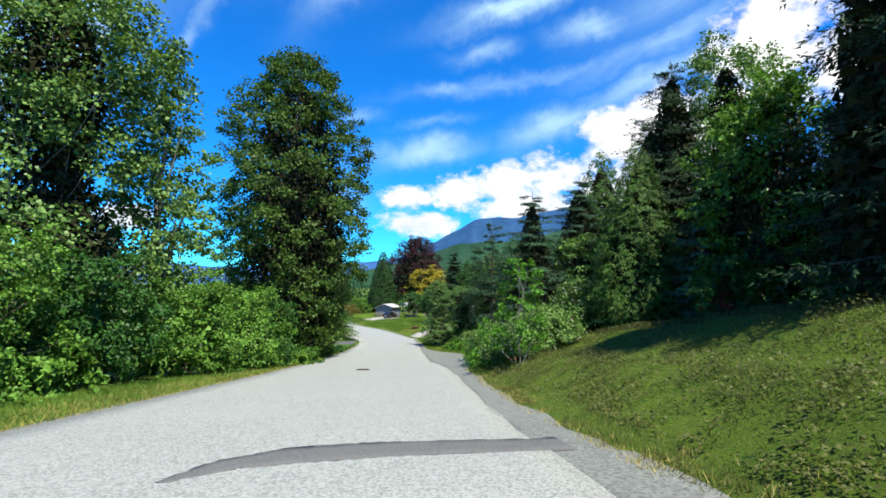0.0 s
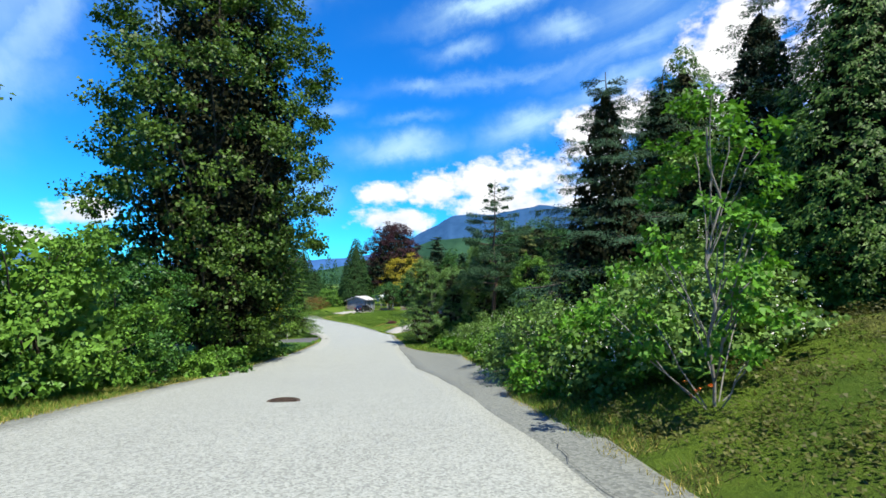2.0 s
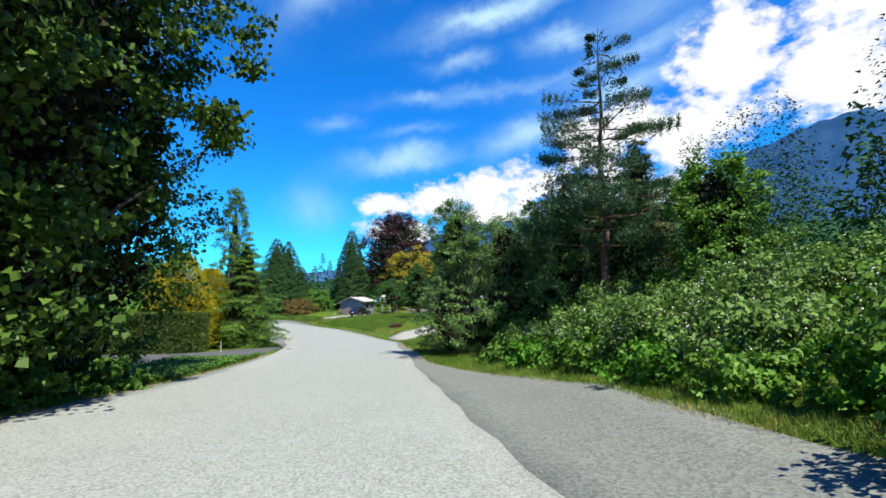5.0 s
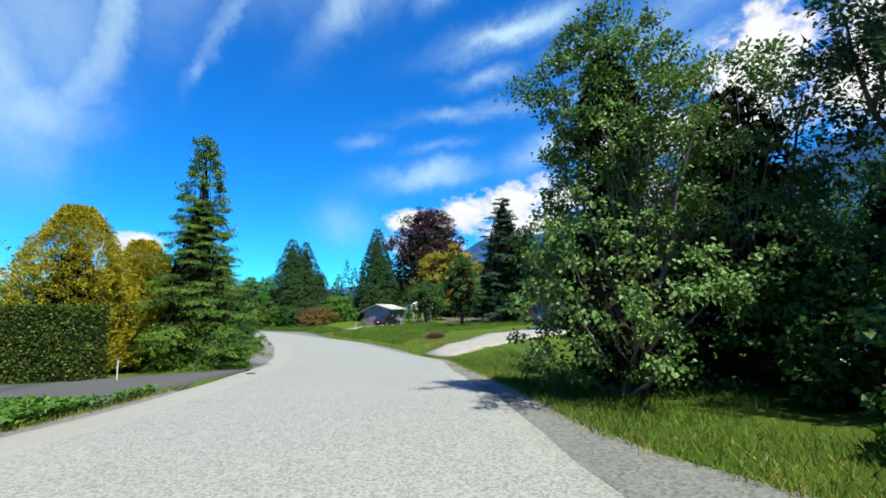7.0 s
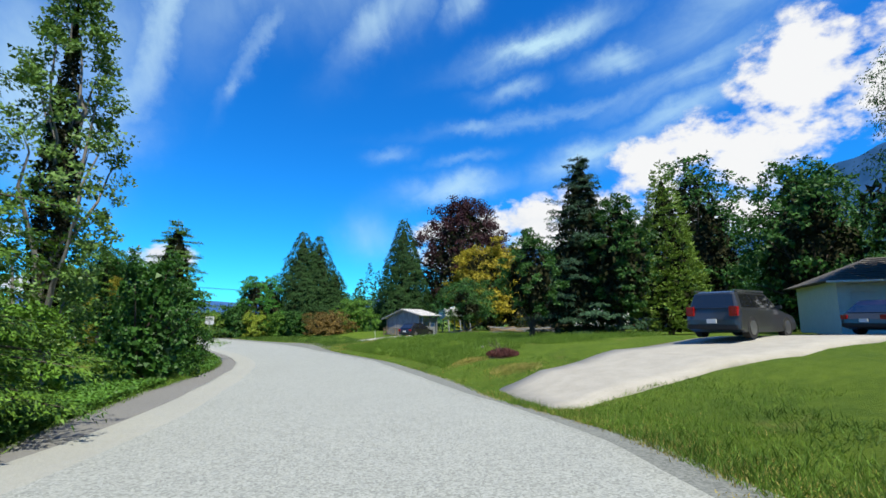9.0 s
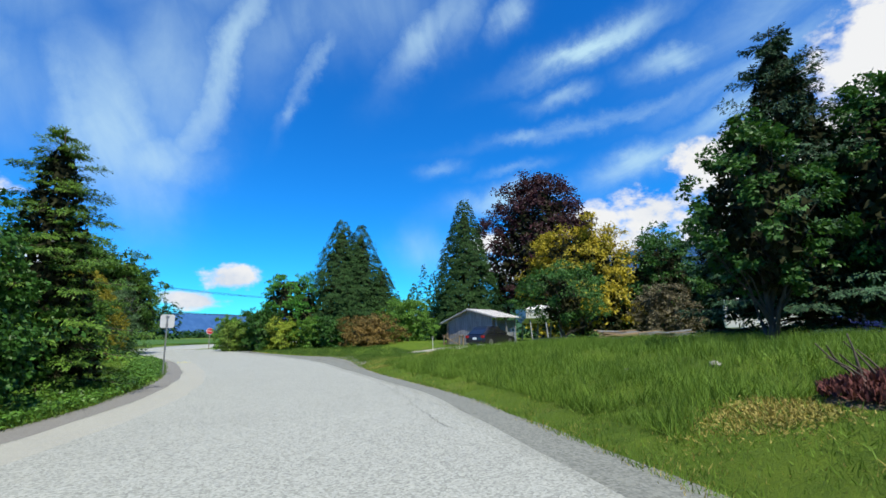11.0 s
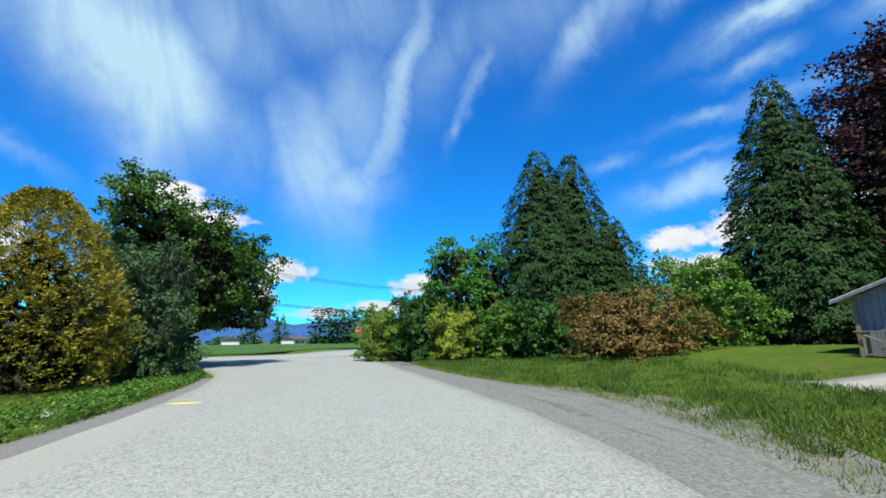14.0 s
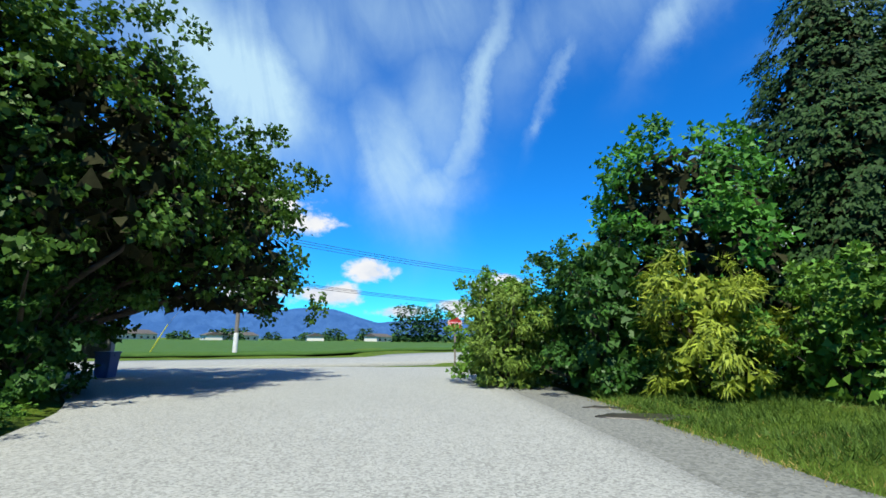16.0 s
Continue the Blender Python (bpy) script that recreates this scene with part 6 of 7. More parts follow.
def flat_patch(name, outline, lift, material, label, category, seed=1, rough=0.05, kind="structure"):
    """A thin flat piece on the road with an irregular rim."""
    q = np.random.default_rng(seed)
    o = np.array(outline, float)
    pts = []
    for a, b in zip(o, np.roll(o, -1, 0)):
        n = max(2, int(np.linalg.norm(b - a) / 0.15))
        pts += [a + (b - a) * i / n + q.uniform(-rough, rough, 2) * (i > 0) for i in range(n)]
    pts = np.array(pts)
    c = pts.mean(0)
    rings = [c + (pts - c) * s for s in (1.004, 1.0, 0.66, 0.33)]
    xy = np.concatenate(rings + [c[None]])
    z = height(xy[:, 0], xy[:, 1], False) + lift
    z[: len(pts)] -= 0.03
    n = len(pts)
    faces = [np.array([(r * n + i, r * n + (i + 1) % n, (r + 1) * n + (i + 1) % n, (r + 1) * n + i) for r in range(3) for i in range(n)]), np.array([(3 * n + i, 3 * n + (i + 1) % n, 4 * n) for i in range(n)])]
    tagged(new(name, mesh_from(name, np.column_stack([xy, z]), faces, material)), label, category, kind=kind)


def band(name, rows, lift, material, label, category, seed=1, rough=0.03):
    """A repair band on the road: rows of x, y and width."""
    q = np.random.default_rng(seed)
    p = np.array(rows, float)
    s = np.linspace(0, len(p) - 1, 12 * (len(p) - 1))
    c = np.stack([np.interp(s, np.arange(len(p)), p[:, i]) for i in range(3)], 1)
    d = unit(np.gradient(c[:, :2], axis=0))
    n = np.stack([-d[:, 1], d[:, 0]], 1)
    xy = np.stack([c[:, :2] + n * (c[:, 2:] * u * 0.5 + (q.uniform(-rough, rough, (len(s), 1)) if abs(u) > 0.9 else 0)) for u in (-1.02, -1, -0.4, 0.4, 1, 1.02)], 1)
    z = height(xy[..., 0].ravel(), xy[..., 1].ravel(), False).reshape(len(s), 6) + lift
    z[:, 0] -= 0.03
    z[:, 5] -= 0.03
    i = (np.arange(len(s) - 1)[:, None] * 6 + np.arange(5)[None]).ravel()
    tagged(new(name, mesh_from(name, np.concatenate([xy, z[..., None]], -1).reshape(-1, 3), np.stack([i, i + 6, i + 7, i + 1], 1), material)), label, category, kind="structure")


band("asphalt_patch", [(1.62, 6.4, 0.72), (0.4, 6.25, 0.78), (-0.8, 6.05, 0.85), (-1.7, 5.75, 0.85), (-2.3, 5.3, 0.5), (-2.65, 4.6, 0.08)], 0.037, PATCH, "dark grey repair patch across the lane", "patch")

flat_patch("paint_mark", [(-29.55, 98.5), (-29.2, 98.75), (-29.05, 99.05), (-29.4, 98.8)], 0.0365, YELLOW, "yellow spray paint mark on the asphalt", "paint mark", 3, 0.03)
flat_patch("puddle", [(-34.0, 112.9), (-33.2, 113.2), (-32.6, 113.9), (-33.2, 114.0), (-33.9, 113.5)], 0.030, WET, "shallow dark puddle on the gravel shoulder", "puddle", 4, 0.06)
flat_patch("puddle", [(-34.7, 113.9), (-34.1, 114.1), (-34.0, 114.4), (-34.6, 114.3)], 0.028, WET, "small dark puddle on the gravel shoulder", "puddle", 5, 0.04)


def crack(points, seed, label):
    """A thin dark crack in the asphalt."""
    q = np.random.default_rng(seed)
    p = np.array(points, float)
    s = np.linspace(0, len(p) - 1, 14 * (len(p) - 1))
    xy = np.stack([np.interp(s, np.arange(len(p)), p[:, i]) for i in (0, 1)], 1) + q.normal(0, 0.035, (len(s), 2))
    d = unit(np.gradient(xy, axis=0))
    w = q.uniform(0.002, 0.006, len(s))[:, None] * np.stack([-d[:, 1], d[:, 0]], 1)
    v = np.stack([xy - w, xy + w], 1).reshape(-1, 2)
    z = height(v[:, 0], v[:, 1], False) + 0.038
    i = np.arange(len(s) - 1) * 2
    tagged(new("road_crack", mesh_from("road_crack", np.column_stack([v, z]), np.stack([i, i + 1, i + 3, i + 2], 1), DRIVE_DARK)), label, "crack", kind="structure")


crack([(0.55, 24.0), (0.65, 25.2), (0.45, 26.6), (0.6, 28.4), (0.3, 31.0)], 1, "thin dark crack along the edge of the asphalt")
crack([(1.25, 7.5), (0.95, 9.5), (1.0, 12.0), (0.7, 15.0), (0.8, 18.0)], 2, "thin dark crack along the edge of the asphalt")
crack([(-10.0, 80.2), (-10.9, 82.0), (-11.7, 84.0), (-12.7, 85.9), (-13.6, 87.6)], 3, "branching dark crack in the bend")
crack([(-10.4, 82.4), (-11.3, 83.4), (-11.5, 84.6)], 4, "short dark crack in the bend")
crack([(-12.0, 84.4), (-12.6, 86.6), (-14.2, 89.2), (-15.6, 91.2)], 5, "thin dark crack in the bend")


# ---- vehicles ----
def car(x, y, turn, paint, label, length=4.4, width=1.74, high=1.45, suv=False, roof_light=False):
    """A car that points along its own +y: body, windows, lamps, mirrors, wheels."""
    e = thing("car", x, y, ground_z(x, y) + 0.02, label, "car", turn=turn)
    L, W, H = length / 2, width / 2, high
    belt = 0.62 * H if suv else 0.60 * H
    side = [(-L, 0.32), (-L + 0.02, 0.62), (-L + 0.10, belt), (L * 0.42, belt), (L * 0.9, belt * 0.80), (L, 0.55), (L - 0.02, 0.28), (L * 0.78, 0.2), (-L * 0.8, 0.2)]

    def shell(outline, half, top_in=0.0, z_in=1e9):
        bm = bmesh.new()
        rows = []
        for sx in (-1, -0.82, 0.82, 1):
            row = []
            for py, pz in outline:
                inset = top_in * max(0.0, (pz - z_in))
                w = half * sx * (1 - inset)
                lift = 0.0 if abs(sx) < 0.9 else -0.035
                pull = 1.0 if abs(sx) < 0.9 else 0.975
                row.append(bm.verts.new((w, py * pull, pz + (lift if pz > 0.5 else 0))))
            rows.append(row)
        n = len(outline)
        for a, b in zip(rows, rows[1:]):
            for i in range(n):
                bm.faces.new((a[i - 1], a[i], b[i], b[i - 1]))
        bm.faces.new(rows[0][::-1])
        bm.faces.new(rows[-1])
        bmesh.ops.recalc_face_normals(bm, faces=bm.faces)
        bmesh.ops.bevel(bm, geom=[q for q in bm.edges if q.calc_face_angle(0) > 0.6], offset=0.03, segments=2, affect="EDGES")
        return bm

    part("body", shell(side, W), paint, e)
    if suv:
        cabin = [(-L + 0.08, belt - 0.02), (-L + 0.22, H - 0.06), (-L + 0.4, H), (L * 0.12, H), (L * 0.50, belt - 0.02)]
    else:
        cabin = [(-L + 0.12, belt - 0.02), (-L + 0.75, H - 0.05), (-L * 0.35, H), (L * 0.10, H - 0.02), (L * 0.55, belt - 0.02)]
    part("cabin", shell(cabin, W * 0.93, 0.34, belt), paint, e)
    ins = lambda o, k: [(a * 1.0, b) for a, b in o][k]  # noqa: E731
    # side windows stand 6 mm proud of the cabin's flanks, the screens of its ends
    for s in (-1, 1):
        a0, a1 = cabin[0][0] + 0.30, cabin[-1][0] - 0.28
        t0, t1 = cabin[1][0] + 0.22, cabin[-2][0] - 0.06
        cuts = np.linspace(0, 1, 4 if suv else 3)
        for u0, u1 in zip(cuts, cuts[1:]):
            bm = bmesh.new()
            lo, hi = belt + 0.05, H - 0.10
            wl, wh = W * 0.93 * (1 - 0.34 * 0.05) * s, W * 0.93 * (1 - 0.34 * (hi - belt)) * s
            qa, qb = a0 + (a1 - a0) * u0 + 0.03, a0 + (a1 - a0) * u1 - 0.03
            ra, rb = t0 + (t1 - t0) * u0 + 0.03, t0 + (t1 - t0) * u1 - 0.03
            near = [bm.verts.new(c) for c in ((wl + 0.006 * s, qa, lo), (wl + 0.006 * s, qb, lo), (wh + 0.006 * s, rb, hi), (wh + 0.006 * s, ra, hi))]
            deep = [bm.verts.new((v.co.x - 0.03 * s, v.co.y, v.co.z)) for v in near]
            bm.faces.new(near)
            for i in range(4):
                bm.faces.new((near[i - 1], deep[i - 1], deep[i], near[i]))
            bmesh.ops.recalc_face_normals(bm, faces=bm.faces)
            part("side_window", bm, CAR_GLASS, e)
        part("mirror", boxes((s * W * 0.98 - 0.09, s * W * 0.98 + 0.09, L * 0.36, L * 0.36 + 0.09, belt + 0.02, belt + 0.15), bevel=0.02), paint, e)
        part("headlight", boxes((s * W * 0.70 - 0.17, s * W * 0.70 + 0.17, L - 0.16, L - 0.01, 0.56, 0.70), bevel=0.02), CHROME, e)
        part("tail_light", boxes((s * W * 0.80 - 0.14, s * W * 0.80 + 0.12, -L - 0.005, -L + 0.16, belt - 0.24, belt - (-0.08 if suv else 0.06)), bevel=0.015), LAMP_RED, e, "red tail light")
        for py in (-L * 0.60, L * 0.62):
            r = 0.36 if suv else 0.32
            tyre = part("wheel", drum(r, -0.11, 0.11, 24, at=(s * (W - 0.10), py, r), turn=(0, 90, 0)), BLACK, e, "black rubber tyre")
            part("rim", drum(r * 0.66, -0.02, 0.02, 18, at=(s * (W + 0.006), py, r), turn=(0, 90, 0)), CHROME, tyre, "silver alloy rim")
    (y0, z0), (y1, z1) = cabin[0], cabin[1]
    for name, (ya, za), (yb, zb), d in (("rear_window", (y0, z0 + 0.05), (y1, z1 - 0.04), -1), ("windscreen", (cabin[-1][0], belt + 0.04), (cabin[-2][0], H - 0.06), 1)):
        bm = bmesh.new()
        wl, wh = W * 0.80, W * 0.70
        near = [bm.verts.new(c) for c in ((-wl, ya + d * 0.012, za), (wl, ya + d * 0.012, za), (wh, yb + d * 0.012, zb), (-wh, yb + d * 0.012, zb))]
        deep = [bm.verts.new((v.co.x, v.co.y - d * 0.04, v.co.z)) for v in near]
        bm.faces.new(near)
        for i in range(4):
            bm.faces.new((near[i - 1], deep[i - 1], deep[i], near[i]))
        bmesh.ops.recalc_face_normals(bm, faces=bm.faces)
        part(name, bm, CAR_GLASS, e)
    part("number_plate", boxes((-0.16, 0.16, -L - 0.012, -L + 0.02, 0.50, 0.64), bevel=0.004), WHITE, e, "blank pale number plate")
    part("bumper", boxes((-W * 0.92, W * 0.92, -L - 0.03, -L + 0.12, 0.30, 0.46), bevel=0.03), BLACK, e)
    if suv:
        for s in (-1, 1):
            part("roof_rail", boxes((s * W * 0.72 - 0.02, s * W * 0.72 + 0.02, -L * 0.85, L * 0.1, H - 0.005, H + 0.05), bevel=0.008), CHROME, e)
    return e


car(-11.55, 106.6, -31, paint_mat("black_car_paint", (0.008, 0.009, 0.014)), "black hatchback parked on the pad before the shed", 3.7, 1.62, 1.38)
car(4.0, 77.0, -52, paint_mat("graphite_car_paint", (0.045, 0.048, 0.05)), "dark grey sport utility car on the pale driveway", 4.4, 1.78, 1.58, True)
car(11.7, 79.5, -72, paint_mat("indigo_car_paint", (0.022, 0.02, 0.05)), "dark indigo saloon parked before the garage", 4.6, 1.8, 1.42)
car(12.5, 108.5, -75, paint_mat("blue_car_paint", (0.01, 0.02, 0.14)), "blue car in the shade of trees", 4.3, 1.75, 1.45)


# ---- buildings ----
def plank_wall(parent, a, b, z0, top, n, material, name="board"):
    """Upright boards from a to b in plan, up to top(u), each a piece of its own."""
    a, b = np.array(a, float), np.array(b, float)
    d = (b - a) / np.linalg.norm(b - a)
    nrm = np.array((d[1], -d[0]))
    q = np.random.default_rng(int(abs(a[0] * 7 + b[1] * 3)) + 5)
    for i in range(n):
        u0, u1 = i / n, (i + 1) / n
        p0, p1 = a + (b - a) * u0 + d * 0.006, a + (b - a) * u1 - d * 0.006
        off = q.uniform(0.0, 0.012)
        bm = bmesh.new()
        lo = z0 + q.uniform(0.0, 0.05)
        v = []
        for s in (0.02 + off, -0.01):
            for p, z in ((p0, lo), (p1, lo), (p1, top(u1)), (p0, top(u0))):
                v.append(bm.verts.new((p[0] + nrm[0] * s, p[1] + nrm[1] * s, z)))
        for f in ((0, 1, 2, 3), (7, 6, 5, 4), (0, 4, 5, 1), (1, 5, 6, 2), (2, 6, 7, 3), (3, 7, 4, 0)):
            bm.faces.new([v[k] for k in f])
        part(name, bm, material, parent)


def shed():
    """A low shed of grey boards under a lopsided tin roof; its gable faces the lane."""
    x, y, turn = -13.1, 111.35, -30.0
    e = thing("shed", x, y, ground_z(x, y) - 0.05, "low weathered grey board shed with a pale tin roof", "shed", turn=turn)
    wall = part("wall", boxes((-2.9, 1.6, 0.05, 0.13, 0, 2.0), (-2.9, -2.82, 0.13, 3.2, 0, 1.96), (-2.9, 1.6, 3.1, 3.2, 0, 2.0)), GREY_WOOD, e)
    top, left, right, ridge = 2.86, 2.0, 2.27, -0.65
    slope = lambda u: left + (top - left) * (u / 0.5) if u < 0.5 else top - (top - right) * ((u - 0.5) / 0.5)  # noqa: E731
    plank_wall(wall, (-2.9, 0.0), (1.6, 0.0), 0.0, slope, 22, GREY_WOOD)
    for (xa, za), (xb, zb) in (((-3.5, 1.83), (ridge + 0.05, 2.91)), ((2.15, 2.2), (ridge - 0.05, 2.91))):
        roof = part("roof", prism([(xa, za), (xb, zb), (xb, zb + 0.05), (xa, za + 0.05)], -0.34, 3.5), TIN, e, "pale weathered tin sheet roof")
        for i in range(8):
            yy = -0.3 + i * 0.49
            part("roof_rib", prism([(xa, za + 0.05), (xb, zb + 0.05), (xb, zb + 0.075), (xa, za + 0.075)], yy, yy + 0.035), TIN, roof)
    for yy in (0.3, 1.7, 3.0):
        part("post", boxes((1.72, 1.84, yy - 0.06, yy + 0.06, 0, 2.26), bevel=0.01), GREY_WOOD, e)
    part("fascia", prism([(-3.5, 1.76), (ridge, 2.84), (2.15, 2.13), (2.15, 2.22), (ridge, 2.93), (-3.5, 1.85)], -0.36, -0.34), GREY_WOOD, e)
    part("back_panel", boxes((1.5, 1.6, 0.2, 3.1, 0, 2.0)), GREY_WOOD, e)
    part("corner_post", boxes((-2.98, -2.86, -0.12, 0.0, 0, 1.86), bevel=0.01), RAW_WOOD, e, "raw timber corner post")


shed()


def workbench(x, y, turn):
    e = thing("work_bench", x, y, ground_z(x, y), "rough timber work bench against the shed", "bench", turn=turn)
    for i in range(4):
        part("top_board", boxes((-0.95, 0.95, -0.3 + i * 0.16, -0.16 + i * 0.16, 0.78, 0.82), bevel=0.004), RAW_WOOD, e)
    for sx in (-0.8, 0.8):
        for sy in (-0.24, 0.24):
            part("leg", boxes((sx - 0.045, sx + 0.045, sy - 0.045, sy + 0.045, 0, 0.78), bevel=0.005), RAW_WOOD, e)
    part("brace", prism([(-0.75, 0.08), (-0.65, 0.08), (0.75, 0.70), (0.65, 0.70)], -0.30, -0.26), RAW_WOOD, e)
    part("brace", prism([(0.75, 0.08), (0.65, 0.08), (-0.75, 0.70), (-0.65, 0.70)], -0.35, -0.31), RAW_WOOD, e)


workbench(-15.0, 111.65, -30)


def crate(x, y, turn, w, d, h, label):
    e = thing("wooden_crate", x, y, ground_z(x, y), label, "crate", turn=turn)
    for i in range(5):
        z0 = i * h / 5
        part("slat", boxes((-w / 2, w / 2, -d / 2, -d / 2 + 0.02, z0 + 0.01, z0 + h / 5 - 0.01), (-w / 2, w / 2, d / 2 - 0.02, d / 2, z0 + 0.01, z0 + h / 5 - 0.01)), RAW_WOOD, e)
    part("box", boxes((-w / 2 + 0.02, w / 2 - 0.02, -d / 2 + 0.02, d / 2 - 0.02, 0.02, h)), GREY_WOOD, e)


crate(-13.45, 110.8, -30, 0.5, 0.4, 0.5, "upright wooden crate before the shed")


def leaning_panel(x, y, turn, w, h, thick, tilt, material, label):
    """A sheet of board that leans back against the shed."""
    e = thing("leaning_board", x, y, ground_z(x, y), label, "board", "boards against the shed", turn=turn)
    bm = boxes((-w / 2, w / 2, 0, thick, 0, h), bevel=0.004)
    bmesh.ops.rotate(bm, verts=bm.verts, matrix=Euler((radians(-tilt), 0, 0)).to_matrix())
    part("sheet", bm, material, e)
    bm = boxes((-w / 2 + 0.05, w / 2 - 0.05, -0.02, -0.001, h * 0.62, h * 0.62 + 0.07), bevel=0.003)
    bmesh.ops.rotate(bm, verts=bm.verts, matrix=Euler((radians(-tilt), 0, 0)).to_matrix())
    part("batten", bm, RAW_WOOD, e)


leaning_panel(-12.75, 110.72, -30, 0.3, 0.6, 0.03, 14, WHITE, "pale board leaning against the shed wall")
leaning_panel(-13.15, 111.0, -30, 0.2, 0.75, 0.03, 15, RED, "narrow red painted board leaning against the shed wall")
leaning_panel(-12.1, 110.36, -30, 0.42, 0.9, 0.03, 16, STONE, "grey board leaning against the shed wall")
leaning_panel(-11.3, 109.92, -30, 0.95, 0.9, 0.03, 18, CREAM, "beige sheet of board leaning against the shed wall")
leaning_panel(-13.75, 111.28, -30, 0.3, 0.8, 0.03, 15, RAW_WOOD, "raw timber board leaning against the shed wall")


def pipe_frame(x, y, turn, w, h):
    """A bent white pipe on two feet."""
    e = thing("pipe_frame", x, y, ground_z(x, y), "white bent pipe frame standing beside the shed", "frame", "pipe frames beside the shed", turn=turn)
    for sx in (-1, 1):
        part("upright", boxes((sx * w / 2 - 0.022, sx * w / 2 + 0.022, -0.022, 0.022, 0, h), bevel=0.012), WHITE, e)
        part("foot", boxes((sx * w / 2 - 0.022, sx * w / 2 + 0.022, -0.3, 0.3, 0, 0.04), bevel=0.01), WHITE, e)
    for z in (h, h * 0.8):
        part("crossbar", boxes((-w / 2 - 0.022, w / 2 + 0.022, -0.023, 0.023, z - 0.045, z), bevel=0.012), WHITE, e)


pipe_frame(-11.35, 109.5, -30, 0.42, 1.28)
pipe_frame(-10.1, 109.0, -48, 0.40, 1.3)


def trailer_boat():
    """A white hull under a cover, propped on dark stands and timbers."""
    x, y = -7.8, 115.7
    e = thing("boat", x, y, ground_z(x, y), "white boat hull propped on timber stands", "boat", turn=-62)
    bm = bmesh.new()
    rows = []
    for i in range(9):
        u = i / 8
        yy = -2.0 + 4.0 * u
        w = 1.05 * (1 - max(0, u - 0.55) ** 2 * 4.2)
        keel = 1.42 + 0.55 * max(0, u - 0.5) ** 1.5
        rows.append([bm.verts.new(c) for c in ((-w, yy, 2.62), (-w * 0.86, yy, 1.85), (0, yy, keel), (w * 0.86, yy, 1.85), (w, yy, 2.62), (w * 0.5, yy, 2.70 + 0.18 * math.sin(u * 3)), (-w * 0.5, yy, 2.70 + 0.18 * math.sin(u * 3)))])
    for a, b in zip(rows, rows[1:]):
        for k in range(7):
            bm.faces.new((a[k - 1], a[k], b[k], b[k - 1]))
    bm.faces.new(rows[0])
    bm.faces.new(rows[-1][::-1])
    bmesh.ops.recalc_face_normals(bm, faces=bm.faces)
    part("hull", bm, WHITE, e)
    for yy in (-1.5, 0.0, 1.3):
        for s in (-1, 1):
            part("prop", prism([(s * 0.95 - 0.05, 0), (s * 0.95 + 0.05, 0), (s * 0.6 + 0.05, 1.9), (s * 0.6 - 0.05, 1.9)], yy - 0.05, yy + 0.05), GREY_WOOD, e)
    part("cabin", boxes((-0.55, 0.55, -0.7, 0.9, 2.6, 2.98), bevel=0.08), WHITE, e)


trailer_boat()


def timbers(x, y, turn, n, length, label, seed):
    q = np.random.default_rng(seed)
    e = thing("timber_pile", x, y, ground_z(x, y), label, "timber", turn=turn)
    for i in range(n):
        l, w = length * q.uniform(0.6, 1.0), q.uniform(0.06, 0.11)
        bm = boxes((-l / 2, l / 2, -w, w, 0, w), bevel=0.006)
        bmesh.ops.rotate(bm, verts=bm.verts, matrix=Euler((0, radians(q.uniform(-9, 9)), radians(q.uniform(-14, 14)))).to_matrix())
        bmesh.ops.translate(bm, verts=bm.verts, vec=(q.uniform(-0.5, 0.5), q.uniform(-0.6, 0.6), 0.05 + 0.11 * (i // 4) + abs(q.normal(0, 0.03))))
        part("plank", bm, RAW_WOOD if q.uniform() < 0.6 else GREY_WOOD, e)


timbers(-7.2, 110.4, 20, 14, 3.0, "loose pile of grey and raw timbers", 1)
timbers(-2.4, 107.5, 5, 18, 3.8, "long loose pile of sawn planks on the grass", 2)
timbers(0.6, 108.6, -8, 12, 4.2, "thin poles lying on the grass", 3)


DOOR_CREAM = plain_mat("cream_door_paint", (0.68, 0.64, 0.56), (0.78, 0.74, 0.66), 1.5, 0.6)


